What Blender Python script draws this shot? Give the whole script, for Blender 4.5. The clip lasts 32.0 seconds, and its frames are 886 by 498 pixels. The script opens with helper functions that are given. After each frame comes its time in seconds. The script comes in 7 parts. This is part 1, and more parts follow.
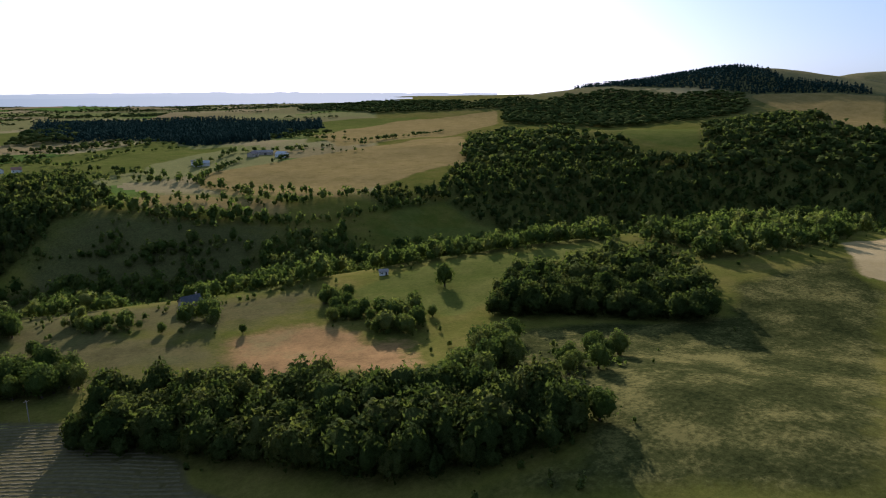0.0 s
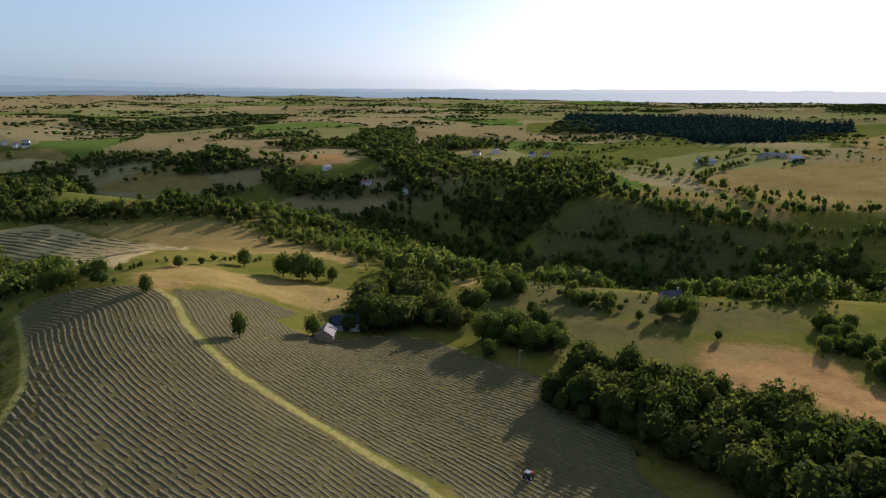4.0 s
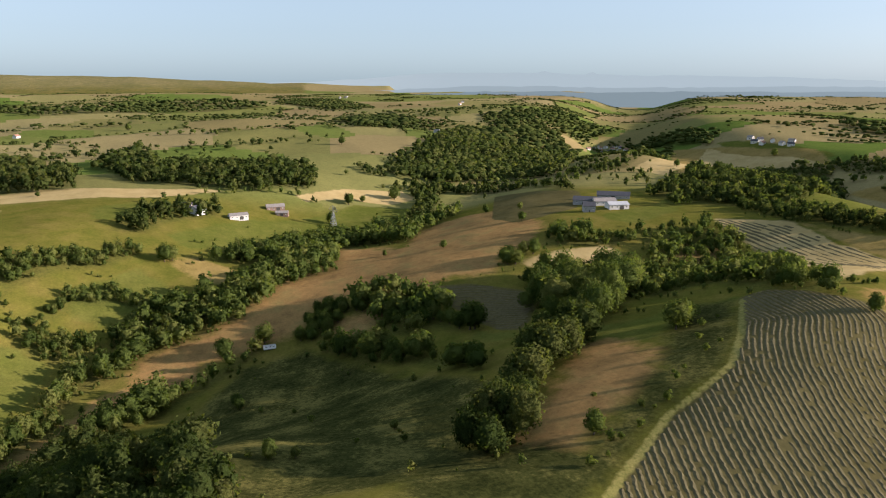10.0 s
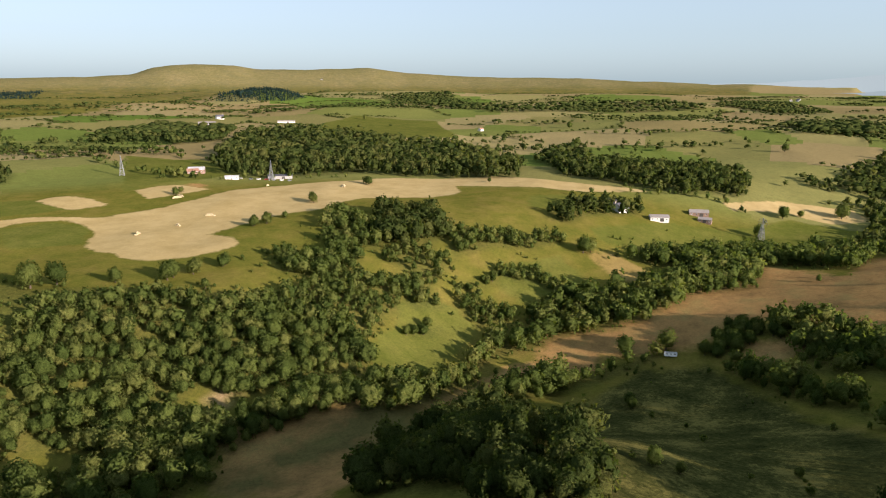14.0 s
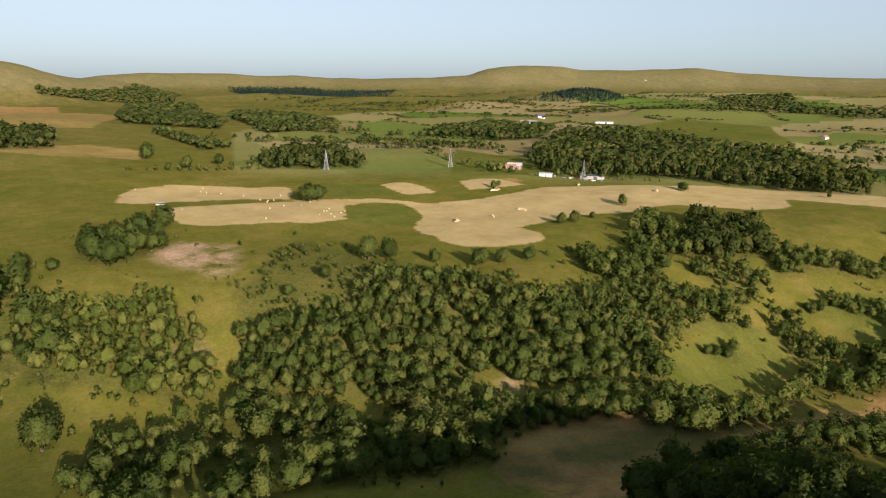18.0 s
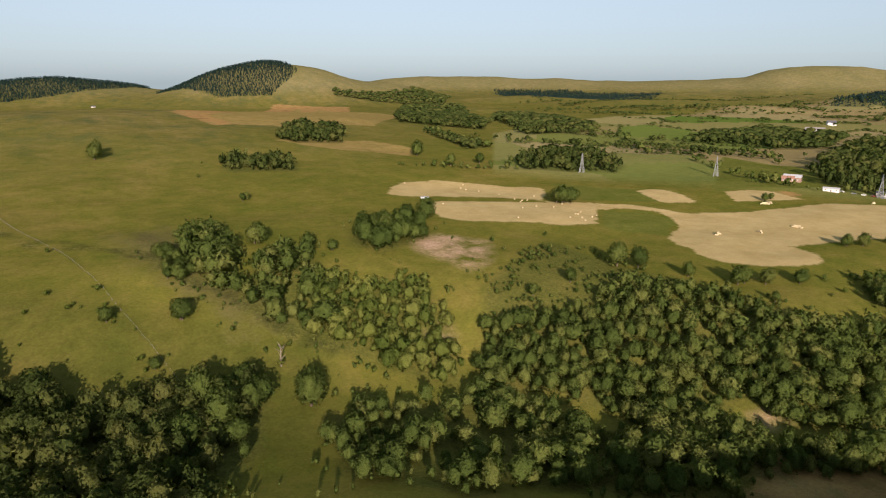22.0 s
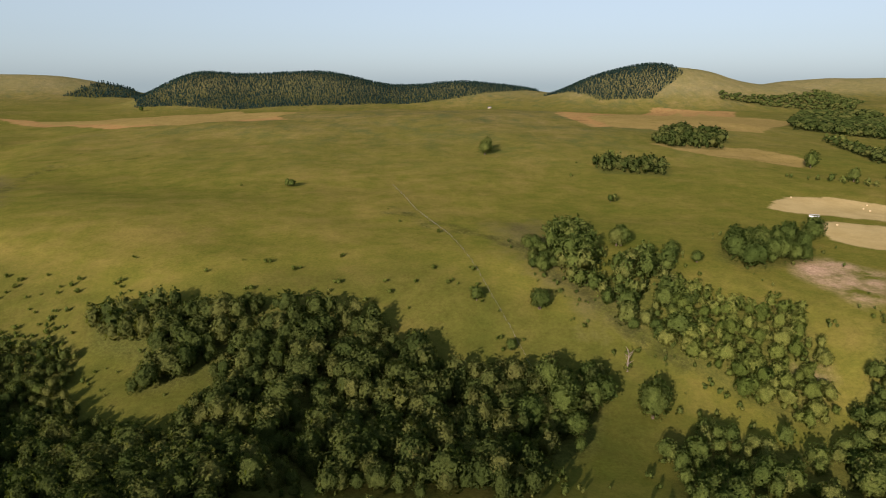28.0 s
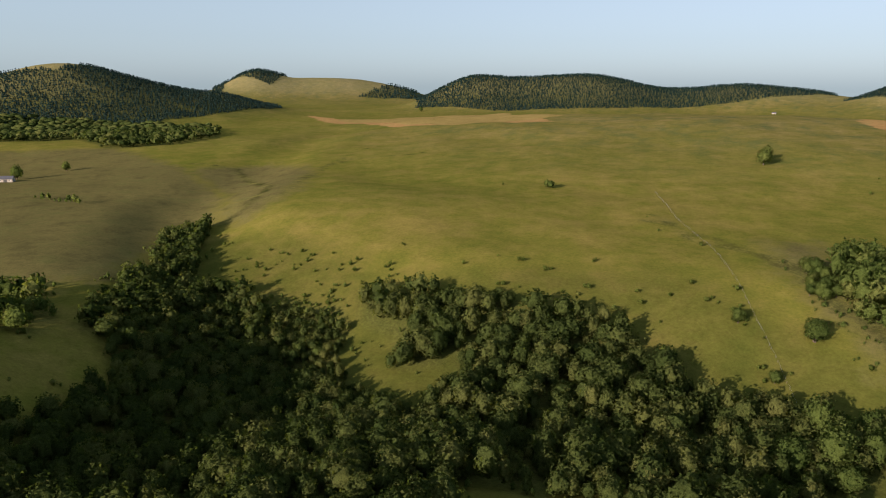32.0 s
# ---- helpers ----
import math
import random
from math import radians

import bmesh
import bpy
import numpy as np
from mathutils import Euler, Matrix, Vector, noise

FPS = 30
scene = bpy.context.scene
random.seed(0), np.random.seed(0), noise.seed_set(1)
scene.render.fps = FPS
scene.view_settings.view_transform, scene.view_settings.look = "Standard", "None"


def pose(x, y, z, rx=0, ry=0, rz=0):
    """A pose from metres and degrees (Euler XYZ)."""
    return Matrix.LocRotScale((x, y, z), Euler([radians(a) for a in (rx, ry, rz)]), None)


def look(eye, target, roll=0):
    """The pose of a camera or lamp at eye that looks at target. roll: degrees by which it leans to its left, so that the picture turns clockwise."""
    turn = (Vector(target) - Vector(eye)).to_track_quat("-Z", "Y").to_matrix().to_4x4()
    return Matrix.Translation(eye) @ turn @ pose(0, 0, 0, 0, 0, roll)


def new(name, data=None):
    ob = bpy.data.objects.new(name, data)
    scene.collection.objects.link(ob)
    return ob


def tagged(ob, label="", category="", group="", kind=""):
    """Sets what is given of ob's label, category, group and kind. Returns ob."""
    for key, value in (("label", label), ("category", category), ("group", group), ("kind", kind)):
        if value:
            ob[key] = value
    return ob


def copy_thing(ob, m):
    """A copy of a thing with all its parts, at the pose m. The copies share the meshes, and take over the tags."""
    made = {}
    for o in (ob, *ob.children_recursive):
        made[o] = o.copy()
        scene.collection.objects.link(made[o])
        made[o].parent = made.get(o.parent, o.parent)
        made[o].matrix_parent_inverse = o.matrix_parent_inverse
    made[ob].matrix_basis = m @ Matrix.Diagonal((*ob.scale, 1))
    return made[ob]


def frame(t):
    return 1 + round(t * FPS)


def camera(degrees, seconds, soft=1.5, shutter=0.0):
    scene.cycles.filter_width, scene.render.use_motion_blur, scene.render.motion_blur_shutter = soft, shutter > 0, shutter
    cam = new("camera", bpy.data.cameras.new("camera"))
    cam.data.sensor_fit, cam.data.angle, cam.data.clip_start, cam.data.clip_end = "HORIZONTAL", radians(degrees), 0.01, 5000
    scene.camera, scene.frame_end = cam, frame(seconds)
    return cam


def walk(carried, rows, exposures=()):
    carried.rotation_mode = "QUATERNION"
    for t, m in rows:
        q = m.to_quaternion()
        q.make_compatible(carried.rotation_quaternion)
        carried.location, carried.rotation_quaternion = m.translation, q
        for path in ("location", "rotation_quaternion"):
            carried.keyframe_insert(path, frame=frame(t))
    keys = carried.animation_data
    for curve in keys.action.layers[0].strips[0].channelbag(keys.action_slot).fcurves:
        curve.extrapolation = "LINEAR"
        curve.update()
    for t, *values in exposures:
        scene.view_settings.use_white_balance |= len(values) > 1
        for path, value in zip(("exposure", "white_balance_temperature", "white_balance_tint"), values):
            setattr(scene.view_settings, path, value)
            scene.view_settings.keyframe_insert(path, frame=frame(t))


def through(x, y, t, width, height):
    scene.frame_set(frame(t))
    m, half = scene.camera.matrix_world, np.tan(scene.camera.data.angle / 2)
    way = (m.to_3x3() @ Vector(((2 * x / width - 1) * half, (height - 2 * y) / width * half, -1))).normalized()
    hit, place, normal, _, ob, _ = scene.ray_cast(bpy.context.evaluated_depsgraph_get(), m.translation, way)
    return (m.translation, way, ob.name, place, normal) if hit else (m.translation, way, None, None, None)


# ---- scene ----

# The camera hangs still in the air over the valley and turns to its left.
EYE = (0.0, 0.0, 150.0)


def view(yaw, pitch, roll):
    return pose(*EYE, 90 + pitch, 0, yaw) @ pose(0, 0, 0, 0, 0, roll)


cam = camera(66.4, 32.0, soft=1.1)
walk(cam, [
    (0, view(-35.47, -13.51, -0.14)),
    (0.5, view(-30.24, -13.50, -0.16)),
    (1, view(-25.11, -13.50, -0.18)),
    (1.5, view(-19.99, -13.54, -0.17)),
    (2, view(-14.90, -13.61, -0.10)),
    (2.5, view(-9.75, -13.71, 0.00)),
    (4.5, view(10.52, -13.88, 0.31)),
    (5, view(15.83, -13.91, 0.33)),
    (5.5, view(20.76, -13.92, 0.33)),
    (6, view(25.75, -13.94, 0.31)),
    (6.5, view(30.73, -13.96, 0.28)),
    (7, view(35.71, -13.97, 0.25)),
    (7.5, view(40.48, -13.97, 0.21)),
    (8, view(45.22, -13.96, 0.15)),
    (8.5, view(49.97, -13.94, 0.10)),
    (9, view(54.69, -13.91, 0.08)),
    (9.5, view(59.28, -13.88, 0.06)),
    (10, view(63.85, -13.86, 0.03)),
    (10.5, view(68.48, -13.84, 0.01)),
    (11, view(73.08, -13.83, -0.00)),
    (11.5, view(77.55, -13.81, 0.01)),
    (12, view(82.01, -13.81, 0.05)),
    (12.5, view(86.51, -13.81, 0.08)),
    (13, view(90.90, -13.81, 0.07)),
    (13.5, view(95.04, -13.80, 0.05)),
    (14, view(98.95, -13.79, 0.05)),
    (14.5, view(102.87, -13.78, 0.09)),
    (15, view(106.73, -13.79, 0.14)),
    (15.5, view(110.48, -13.80, 0.19)),
    (17.5, view(122.33, -13.80, 0.29)),
    (18, view(124.96, -13.80, 0.24)),
    (18.5, view(127.59, -13.79, 0.19)),
    (19, view(130.26, -13.77, 0.19)),
    (19.5, view(132.96, -13.76, 0.20)),
    (20, view(135.68, -13.75, 0.21)),
    (20.5, view(138.33, -13.74, 0.21)),
    (21, view(141.04, -13.71, 0.20)),
    (21.5, view(143.68, -13.69, 0.19)),
    (22, view(146.33, -13.67, 0.19)),
    (22.5, view(148.97, -13.66, 0.20)),
    (23, view(151.61, -13.64, 0.19)),
    (23.5, view(154.24, -13.63, 0.18)),
    (24, view(156.90, -13.62, 0.16)),
    (24.5, view(159.54, -13.60, 0.16)),
    (25, view(162.19, -13.60, 0.16)),
    (25.5, view(164.85, -13.60, 0.16)),
    (26, view(167.38, -13.58, 0.14)),
    (26.5, view(169.88, -13.56, 0.10)),
    (28.5, view(179.30, -13.49, 0.16)),
    (29, view(181.61, -13.47, 0.19)),
    (29.5, view(184.16, -13.45, 0.20)),
    (30, view(186.78, -13.45, 0.21)),
    (30.5, view(189.67, -13.43, 0.22)),
    (31, view(192.64, -13.41, 0.24)),
    (31.5, view(195.69, -13.38, 0.27)),
    (32, view(198.76, -13.37, 0.32)),
], exposures=[(0, 0.78, 4950, 26), (2.5, 0.78, 5050, 25), (4.5, 0.97, 5400, 23), (9, 1.27, 5700, 22), (13, 1.38, 5900, 22), (19, 1.15, 6050, 22), (26, 1.04, 6100, 22), (32, 1.1, 5950, 22)])


# ---- evening sun and clear sky ----
SUN_BEARING, SUN_HEIGHT = -27.0, 16.5
world = bpy.data.worlds.new("sky")
scene.world = world
world.use_nodes = True
wn = world.node_tree
sky = wn.nodes.new("ShaderNodeTexSky")
sky.sky_type = "NISHITA"
sky.sun_disc = False
sky.sun_elevation = radians(SUN_HEIGHT)
sky.sun_rotation = radians(-SUN_BEARING)
sky.altitude, sky.air_density, sky.dust_density, sky.ozone_density = 1500, 1.0, 5.0, 1.5
# a thin summer haze veils the blue
veil = wn.nodes.new("ShaderNodeMix")
veil.data_type = "RGBA"
veil.inputs[0].default_value = 0.4
veil.inputs[7].default_value = (5.5, 7.25, 6.9, 1)
pale = wn.nodes.new("ShaderNodeHueSaturation")
pale.inputs["Saturation"].default_value = 0.62
wn.links.new(sky.outputs[0], pale.inputs["Color"])
wn.links.new(pale.outputs[0], veil.inputs[6])
wn.nodes["Background"].inputs["Strength"].default_value = 0.056
wn.links.new(veil.outputs[2], wn.nodes["Background"].inputs["Color"])
sun = new("sun", bpy.data.lights.new("sun", "SUN"))
sun.data.energy, sun.data.angle, sun.data.color = 5.0, radians(0.6), (1.0, 0.84, 0.63)
sb, se = radians(SUN_BEARING), radians(SUN_HEIGHT)
sun.matrix_world = look((-600 * math.sin(sb) * math.cos(se), 600 * math.cos(sb) * math.cos(se), 600 * math.sin(se)), (0, 0, 0))


# ---- materials ----
def material(name, rough=0.8, metal=0.0, spec=0.25):
    m = bpy.data.materials.new(name)
    m.use_nodes = True
    p = m.node_tree.nodes["Principled BSDF"]
    p.inputs["Roughness"].default_value, p.inputs["Metallic"].default_value = rough, metal
    p.inputs["Specular IOR Level"].default_value = spec
    return m, m.node_tree, p


def node(tree, kind, **values):
    n = tree.nodes.new(kind)
    for key, value in values.items():
        n.inputs[key].default_value = value
    return n


def noise_of(tree, scale, detail=4.0, rough=0.55, where="position", stretch=None):
    if where == "object":
        src = tree.nodes.new("ShaderNodeTexCoord").outputs["Object"]
    else:
        src = tree.nodes.new("ShaderNodeNewGeometry").outputs["Position"]
    if stretch:
        mp = node(tree, "ShaderNodeMapping", Scale=stretch)
        tree.links.new(src, mp.inputs["Vector"])
        src = mp.outputs[0]
    n = node(tree, "ShaderNodeTexNoise", Scale=scale, Detail=detail, Roughness=rough)
    tree.links.new(src, n.inputs["Vector"])
    return n.outputs["Fac"]


def math_of(tree, op, a, b=0.0, clamp=False):
    n = tree.nodes.new("ShaderNodeMath")
    n.operation, n.use_clamp = op, clamp
    for k, v in enumerate((a, b)):
        if isinstance(v, (int, float)):
            n.inputs[k].default_value = v
        else:
            tree.links.new(v, n.inputs[k])
    return n.outputs[0]


def ramp_of(tree, fac, *stops):
    n = tree.nodes.new("ShaderNodeValToRGB")
    e = n.color_ramp.elements
    while len(e) < len(stops):
        e.new(0.5)
    for k, (p, c) in enumerate(stops):
        e[k].position, e[k].color = p, (*c, 1)
    tree.links.new(fac, n.inputs[0])
    return n.outputs[0]


def mix_of(tree, fac, a, b, blend="MIX"):
    n = tree.nodes.new("ShaderNodeMix")
    n.data_type, n.blend_type = "RGBA", blend
    for k, v in ((0, fac), (6, a), (7, b)):
        if isinstance(v, (int, float)):
            n.inputs[k].default_value = v
        elif isinstance(v, tuple):
            n.inputs[k].default_value = (*v, 1)
        else:
            tree.links.new(v, n.inputs[k])
    return n.outputs[2]


def attr_of(tree, name):
    n = tree.nodes.new("ShaderNodeAttribute")
    n.attribute_name = name
    return n.outputs["Fac"]


def bump_of(tree, p, h, strength, dist):
    b = node(tree, "ShaderNodeBump", Strength=strength, Distance=dist)
    tree.links.new(h, b.inputs["Height"])
    tree.links.new(b.outputs[0], p.inputs["Normal"])


def plain(name, colour, rough=0.7, metal=0.0, vary=0.12, scale=1.5):
    m, t, p = material(name, rough, metal, 0.25 if rough < 0.9 else 0.02)
    dark = tuple(c * (1 - vary) for c in colour)
    lite = tuple(min(1, c * (1 + vary)) for c in colour)
    n = noise_of(t, scale, 6, 0.65, "object")
    t.links.new(ramp_of(t, n, (0.3, dark), (0.7, lite)), p.inputs["Base Color"])
    bump_of(t, p, noise_of(t, scale * 9, 3, 0.6, "object"), 0.15, 0.03)
    return m


def leaf_material(name, dark, lite, warm, through=0.4):
    """Leaves: thin, so that part of the light comes through them."""
    m, t, p = material(name, 0.9, 0.0, 0.0)
    tint = attr_of(t, "tint")
    rnd = t.nodes.new("ShaderNodeObjectInfo").outputs["Random"]
    isl = t.nodes.new("ShaderNodeNewGeometry").outputs["Random Per Island"]
    mix = math_of(t, "ADD", math_of(t, "MULTIPLY", tint, 0.72), math_of(t, "MULTIPLY", rnd, 0.12))
    mix = math_of(t, "ADD", mix, math_of(t, "MULTIPLY", isl, 0.2))
    base = ramp_of(t, mix, (0.1, dark), (0.6, lite), (1.0, warm))
    grain = noise_of(t, 2.1, 5, 0.8)
    col = mix_of(t, 1.0, base, ramp_of(t, grain, (0.36, (0.58, 0.58, 0.56)), (0.5, (1.0, 1.0, 0.98)), (0.64, (1.36, 1.34, 1.26))), "MULTIPLY")
    t.links.new(col, p.inputs["Base Color"])
    bump_of(t, p, noise_of(t, 1.7, 5, 0.75), 0.85, 0.8)
    thin = t.nodes.new("ShaderNodeBsdfTranslucent")
    t.links.new(mix_of(t, 1.0, col, (1.5, 1.55, 0.7), "MULTIPLY"), thin.inputs["Color"])
    both = t.nodes.new("ShaderNodeMixShader")
    both.inputs[0].default_value = through
    t.links.new(p.outputs[0], both.inputs[1])
    t.links.new(thin.outputs[0], both.inputs[2])
    t.links.new(both.outputs[0], t.nodes["Material Output"].inputs["Surface"])
    return m


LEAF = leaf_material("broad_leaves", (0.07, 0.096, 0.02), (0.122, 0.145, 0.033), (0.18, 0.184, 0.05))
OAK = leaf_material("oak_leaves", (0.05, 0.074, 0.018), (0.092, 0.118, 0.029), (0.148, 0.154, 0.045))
# Oak leaves darkened for the crown shade that far, dense woods lack
SHADE_OAK = leaf_material("shaded_oak_leaves", (0.035, 0.052, 0.014), (0.063, 0.08, 0.022), (0.102, 0.107, 0.032))
# Spruce green, tinted bluer to paint in the haze over far forests
NEEDLE = leaf_material("needles", (0.009, 0.02, 0.017), (0.015, 0.028, 0.023), (0.022, 0.037, 0.03), 0.05)
BARK = plain("bark", (0.09, 0.07, 0.05), 0.9, 0, 0.35, 3)


def ground_material():
    m, t, p = material("land", 1.0, 0.0, 0.0)
    L = t.links
    wide = noise_of(t, 0.006, 5, 0.6)
    mid = noise_of(t, 0.045, 6, 0.65)
    fine = noise_of(t, 0.6, 6, 0.75)
    tuft = noise_of(t, 2.6, 3, 0.7)
    edge = math_of(t, "MULTIPLY", math_of(t, "SUBTRACT", noise_of(t, 0.35, 4, 0.6), 0.5), 2.2)

    wander = math_of(t, "SUBTRACT", noise_of(t, 0.07, 4, 0.65), 0.5)

    def zone(name, soft, stray=0.0):
        d = math_of(t, "ADD", attr_of(t, name), edge)
        if stray:
            d = math_of(t, "ADD", d, math_of(t, "MULTIPLY", wander, stray))
        return math_of(t, "ADD", math_of(t, "DIVIDE", d, 2 * soft), 0.5, True)

    two = math_of(t, "ADD", math_of(t, "MULTIPLY", wide, 0.42), math_of(t, "MULTIPLY", mid, 0.58))
    grass = ramp_of(t, two, (0.36, (0.08, 0.088, 0.014)), (0.5, (0.113, 0.106, 0.02)), (0.64, (0.152, 0.123, 0.031)))
    moor = ramp_of(t, two, (0.36, (0.092, 0.09, 0.021)), (0.5, (0.126, 0.109, 0.03)), (0.64, (0.168, 0.13, 0.048)))
    # rushes and heather mottle the moor
    rush = noise_of(t, 0.03, 6, 0.7, stretch=(1.0, 0.55, 1.0))
    moor = mix_of(t, math_of(t, "MULTIPLY", math_of(t, "SUBTRACT", rush, 0.47), 5.0, True), moor, (0.075, 0.082, 0.03))
    col = mix_of(t, attr_of(t, "upland"), grass, moor)
    bent = ramp_of(t, two, (0.36, (0.15, 0.135, 0.06)), (0.64, (0.215, 0.18, 0.098)))
    col = mix_of(t, attr_of(t, "summit"), col, bent)
    # the patchwork of far fields
    tone = attr_of(t, "tone")
    patch = ramp_of(t, tone, (0.0, (0.075, 0.13, 0.022)), (0.25, (0.145, 0.155, 0.045)), (0.5, (0.265, 0.215, 0.105)),
                    (0.75, (0.23, 0.172, 0.085)), (1.0, (0.15, 0.152, 0.05)))
    patch = mix_of(t, 0.2, patch, grass)
    col = mix_of(t, attr_of(t, "farm"), col, patch)
    lush = ramp_of(t, mid, (0.3, (0.076, 0.09, 0.015)), (0.7, (0.118, 0.117, 0.026)))
    col = mix_of(t, zone("lush", 2.5, 18.0), col, lush)
    # olive turf, its colour darkened too for a slope catching less sun
    turf = ramp_of(t, two, (0.36, (0.052, 0.06, 0.011)), (0.5, (0.074, 0.074, 0.015)), (0.64, (0.1, 0.086, 0.022)))
    col = mix_of(t, zone("turf", 14.0, 40.0), col, turf)
    brown = ramp_of(t, mid, (0.3, (0.17, 0.108, 0.042)), (0.5, (0.268, 0.16, 0.062)), (0.7, (0.215, 0.16, 0.06)))
    col = mix_of(t, zone("brown", 4.5, 30.0), col, brown)
    # brown heath; also laid as shade colour on a valley side and field end
    heath_and_shade = ramp_of(t, mid, (0.3, (0.072, 0.064, 0.024)), (0.5, (0.1, 0.086, 0.031)), (0.7, (0.094, 0.09, 0.03)))
    col = mix_of(t, zone("heath_and_shade", 12.0, 60.0), col, heath_and_shade)
    gold = ramp_of(t, mid, (0.3, (0.175, 0.132, 0.04)), (0.7, (0.25, 0.18, 0.066)))
    col = mix_of(t, zone("gold", 3.0, 16.0), col, gold)
    stubble = zone("straw", 1.4, 12.0)
    straw = ramp_of(t, mid, (0.3, (0.28, 0.21, 0.088)), (0.7, (0.37, 0.285, 0.135)))
    col = mix_of(t, stubble, col, straw)
    hay = ramp_of(t, mid, (0.3, (0.08, 0.068, 0.026)), (0.7, (0.115, 0.097, 0.042)))
    col = mix_of(t, zone("hay", 0.8), col, hay)
    # rough grass; its strong contrast paints in bands of low sun and shade
    sward = math_of(t, "ADD", math_of(t, "MULTIPLY", mid, 0.65), math_of(t, "MULTIPLY", fine, 0.35))
    rough = ramp_of(t, sward, (0.38, (0.022, 0.026, 0.008)), (0.5, (0.05, 0.052, 0.015)), (0.6, (0.132, 0.116, 0.034)))
    col = mix_of(t, zone("rough", 4.0, 20.0), col, rough)
    # litter under woods; its dark mix also paints the shade between crowns
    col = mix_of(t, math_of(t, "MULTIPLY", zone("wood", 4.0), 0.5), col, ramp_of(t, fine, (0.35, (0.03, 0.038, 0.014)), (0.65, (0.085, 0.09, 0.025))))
    track = ramp_of(t, fine, (0.3, (0.17, 0.17, 0.04)), (0.7, (0.27, 0.22, 0.08)))
    col = mix_of(t, zone("track", 0.5), col, track)
    bare = ramp_of(t, fine, (0.3, (0.3, 0.19, 0.12)), (0.7, (0.44, 0.31, 0.21)))
    col = mix_of(t, math_of(t, "MULTIPLY", zone("bare", 6.0), math_of(t, "MULTIPLY", math_of(t, "SUBTRACT", mid, 0.38), 4.0, True)), col, bare)
    road = ramp_of(t, fine, (0.3, (0.16, 0.155, 0.15)), (0.7, (0.22, 0.21, 0.2)))
    col = mix_of(t, zone("road", 0.4), col, road)
    tussock = noise_of(t, 0.14, 6, 0.72)
    both = math_of(t, "ADD", math_of(t, "MULTIPLY", fine, 0.45), math_of(t, "MULTIPLY", tuft, 0.25))
    both = math_of(t, "ADD", both, math_of(t, "MULTIPLY", tussock, 0.3))
    grain = ramp_of(t, both, (0.38, (0.62, 0.63, 0.62)), (0.5, (0.92, 0.92, 0.9)), (0.62, (1.2, 1.18, 1.14)))
    L.new(mix_of(t, math_of(t, "SUBTRACT", 0.9, math_of(t, "MULTIPLY", stubble, 0.6)), col, grain, "MULTIPLY"), p.inputs["Base Color"])
    bump_of(t, p, math_of(t, "ADD", fine, math_of(t, "MULTIPLY", tuft, 0.6)), 0.4, 0.22)
    return m


LAND = ground_material()


# ---- the lie of the land: uplands, valleys and hills, in metres ----
def at(bearing, dist):
    b = math.radians(bearing)
    return (-dist * math.sin(b), dist * math.cos(b))


def valley(*stations):
    """Stations along a stream: bearing and distance from the middle of the map, depth, width."""
    return [(*at(b, d), depth, w) for b, d, depth, w in stations]


VALLEYS = [
    valley((47, 4700, 60, 230), (49, 3000, 62, 200), (50, 1900, 55, 150), (55, 1250, 42, 120), (60, 960, 34, 110),
           (75, 585, 32, 125), (91, 350, 34, 130), (110, 268, 35, 92), (130, 258, 35, 85), (150, 260, 33, 85),
           (172, 262, 30, 85), (196, 262, 28, 85), (213, 330, 24, 75), (219, 470, 17, 55), (220, 600, 12, 45),
           (213, 900, 7, 45), (207, 1300, 3, 40)),
    valley((-85, 860, 34, 110), (-62, 760, 42, 120), (-50, 700, 44, 115), (-30, 570, 46, 98), (-12, 520, 47, 92),
           (0, 540, 47, 92), (10, 650, 46, 95), (16, 760, 45, 100), (34, 980, 44, 110), (45, 1350, 45, 120), (50, 1900, 45, 130)),
    valley((213, 330, 8, 60), (226, 240, 22, 62), (236, 180, 20, 55)),
    valley((93, 385, 14, 80), (84, 330, 15, 80), (72, 325, 15, 76), (56, 395, 10, 55), (40, 470, 12, 50), (20, 485, 8, 45), (8, 520, 6, 50)),
]
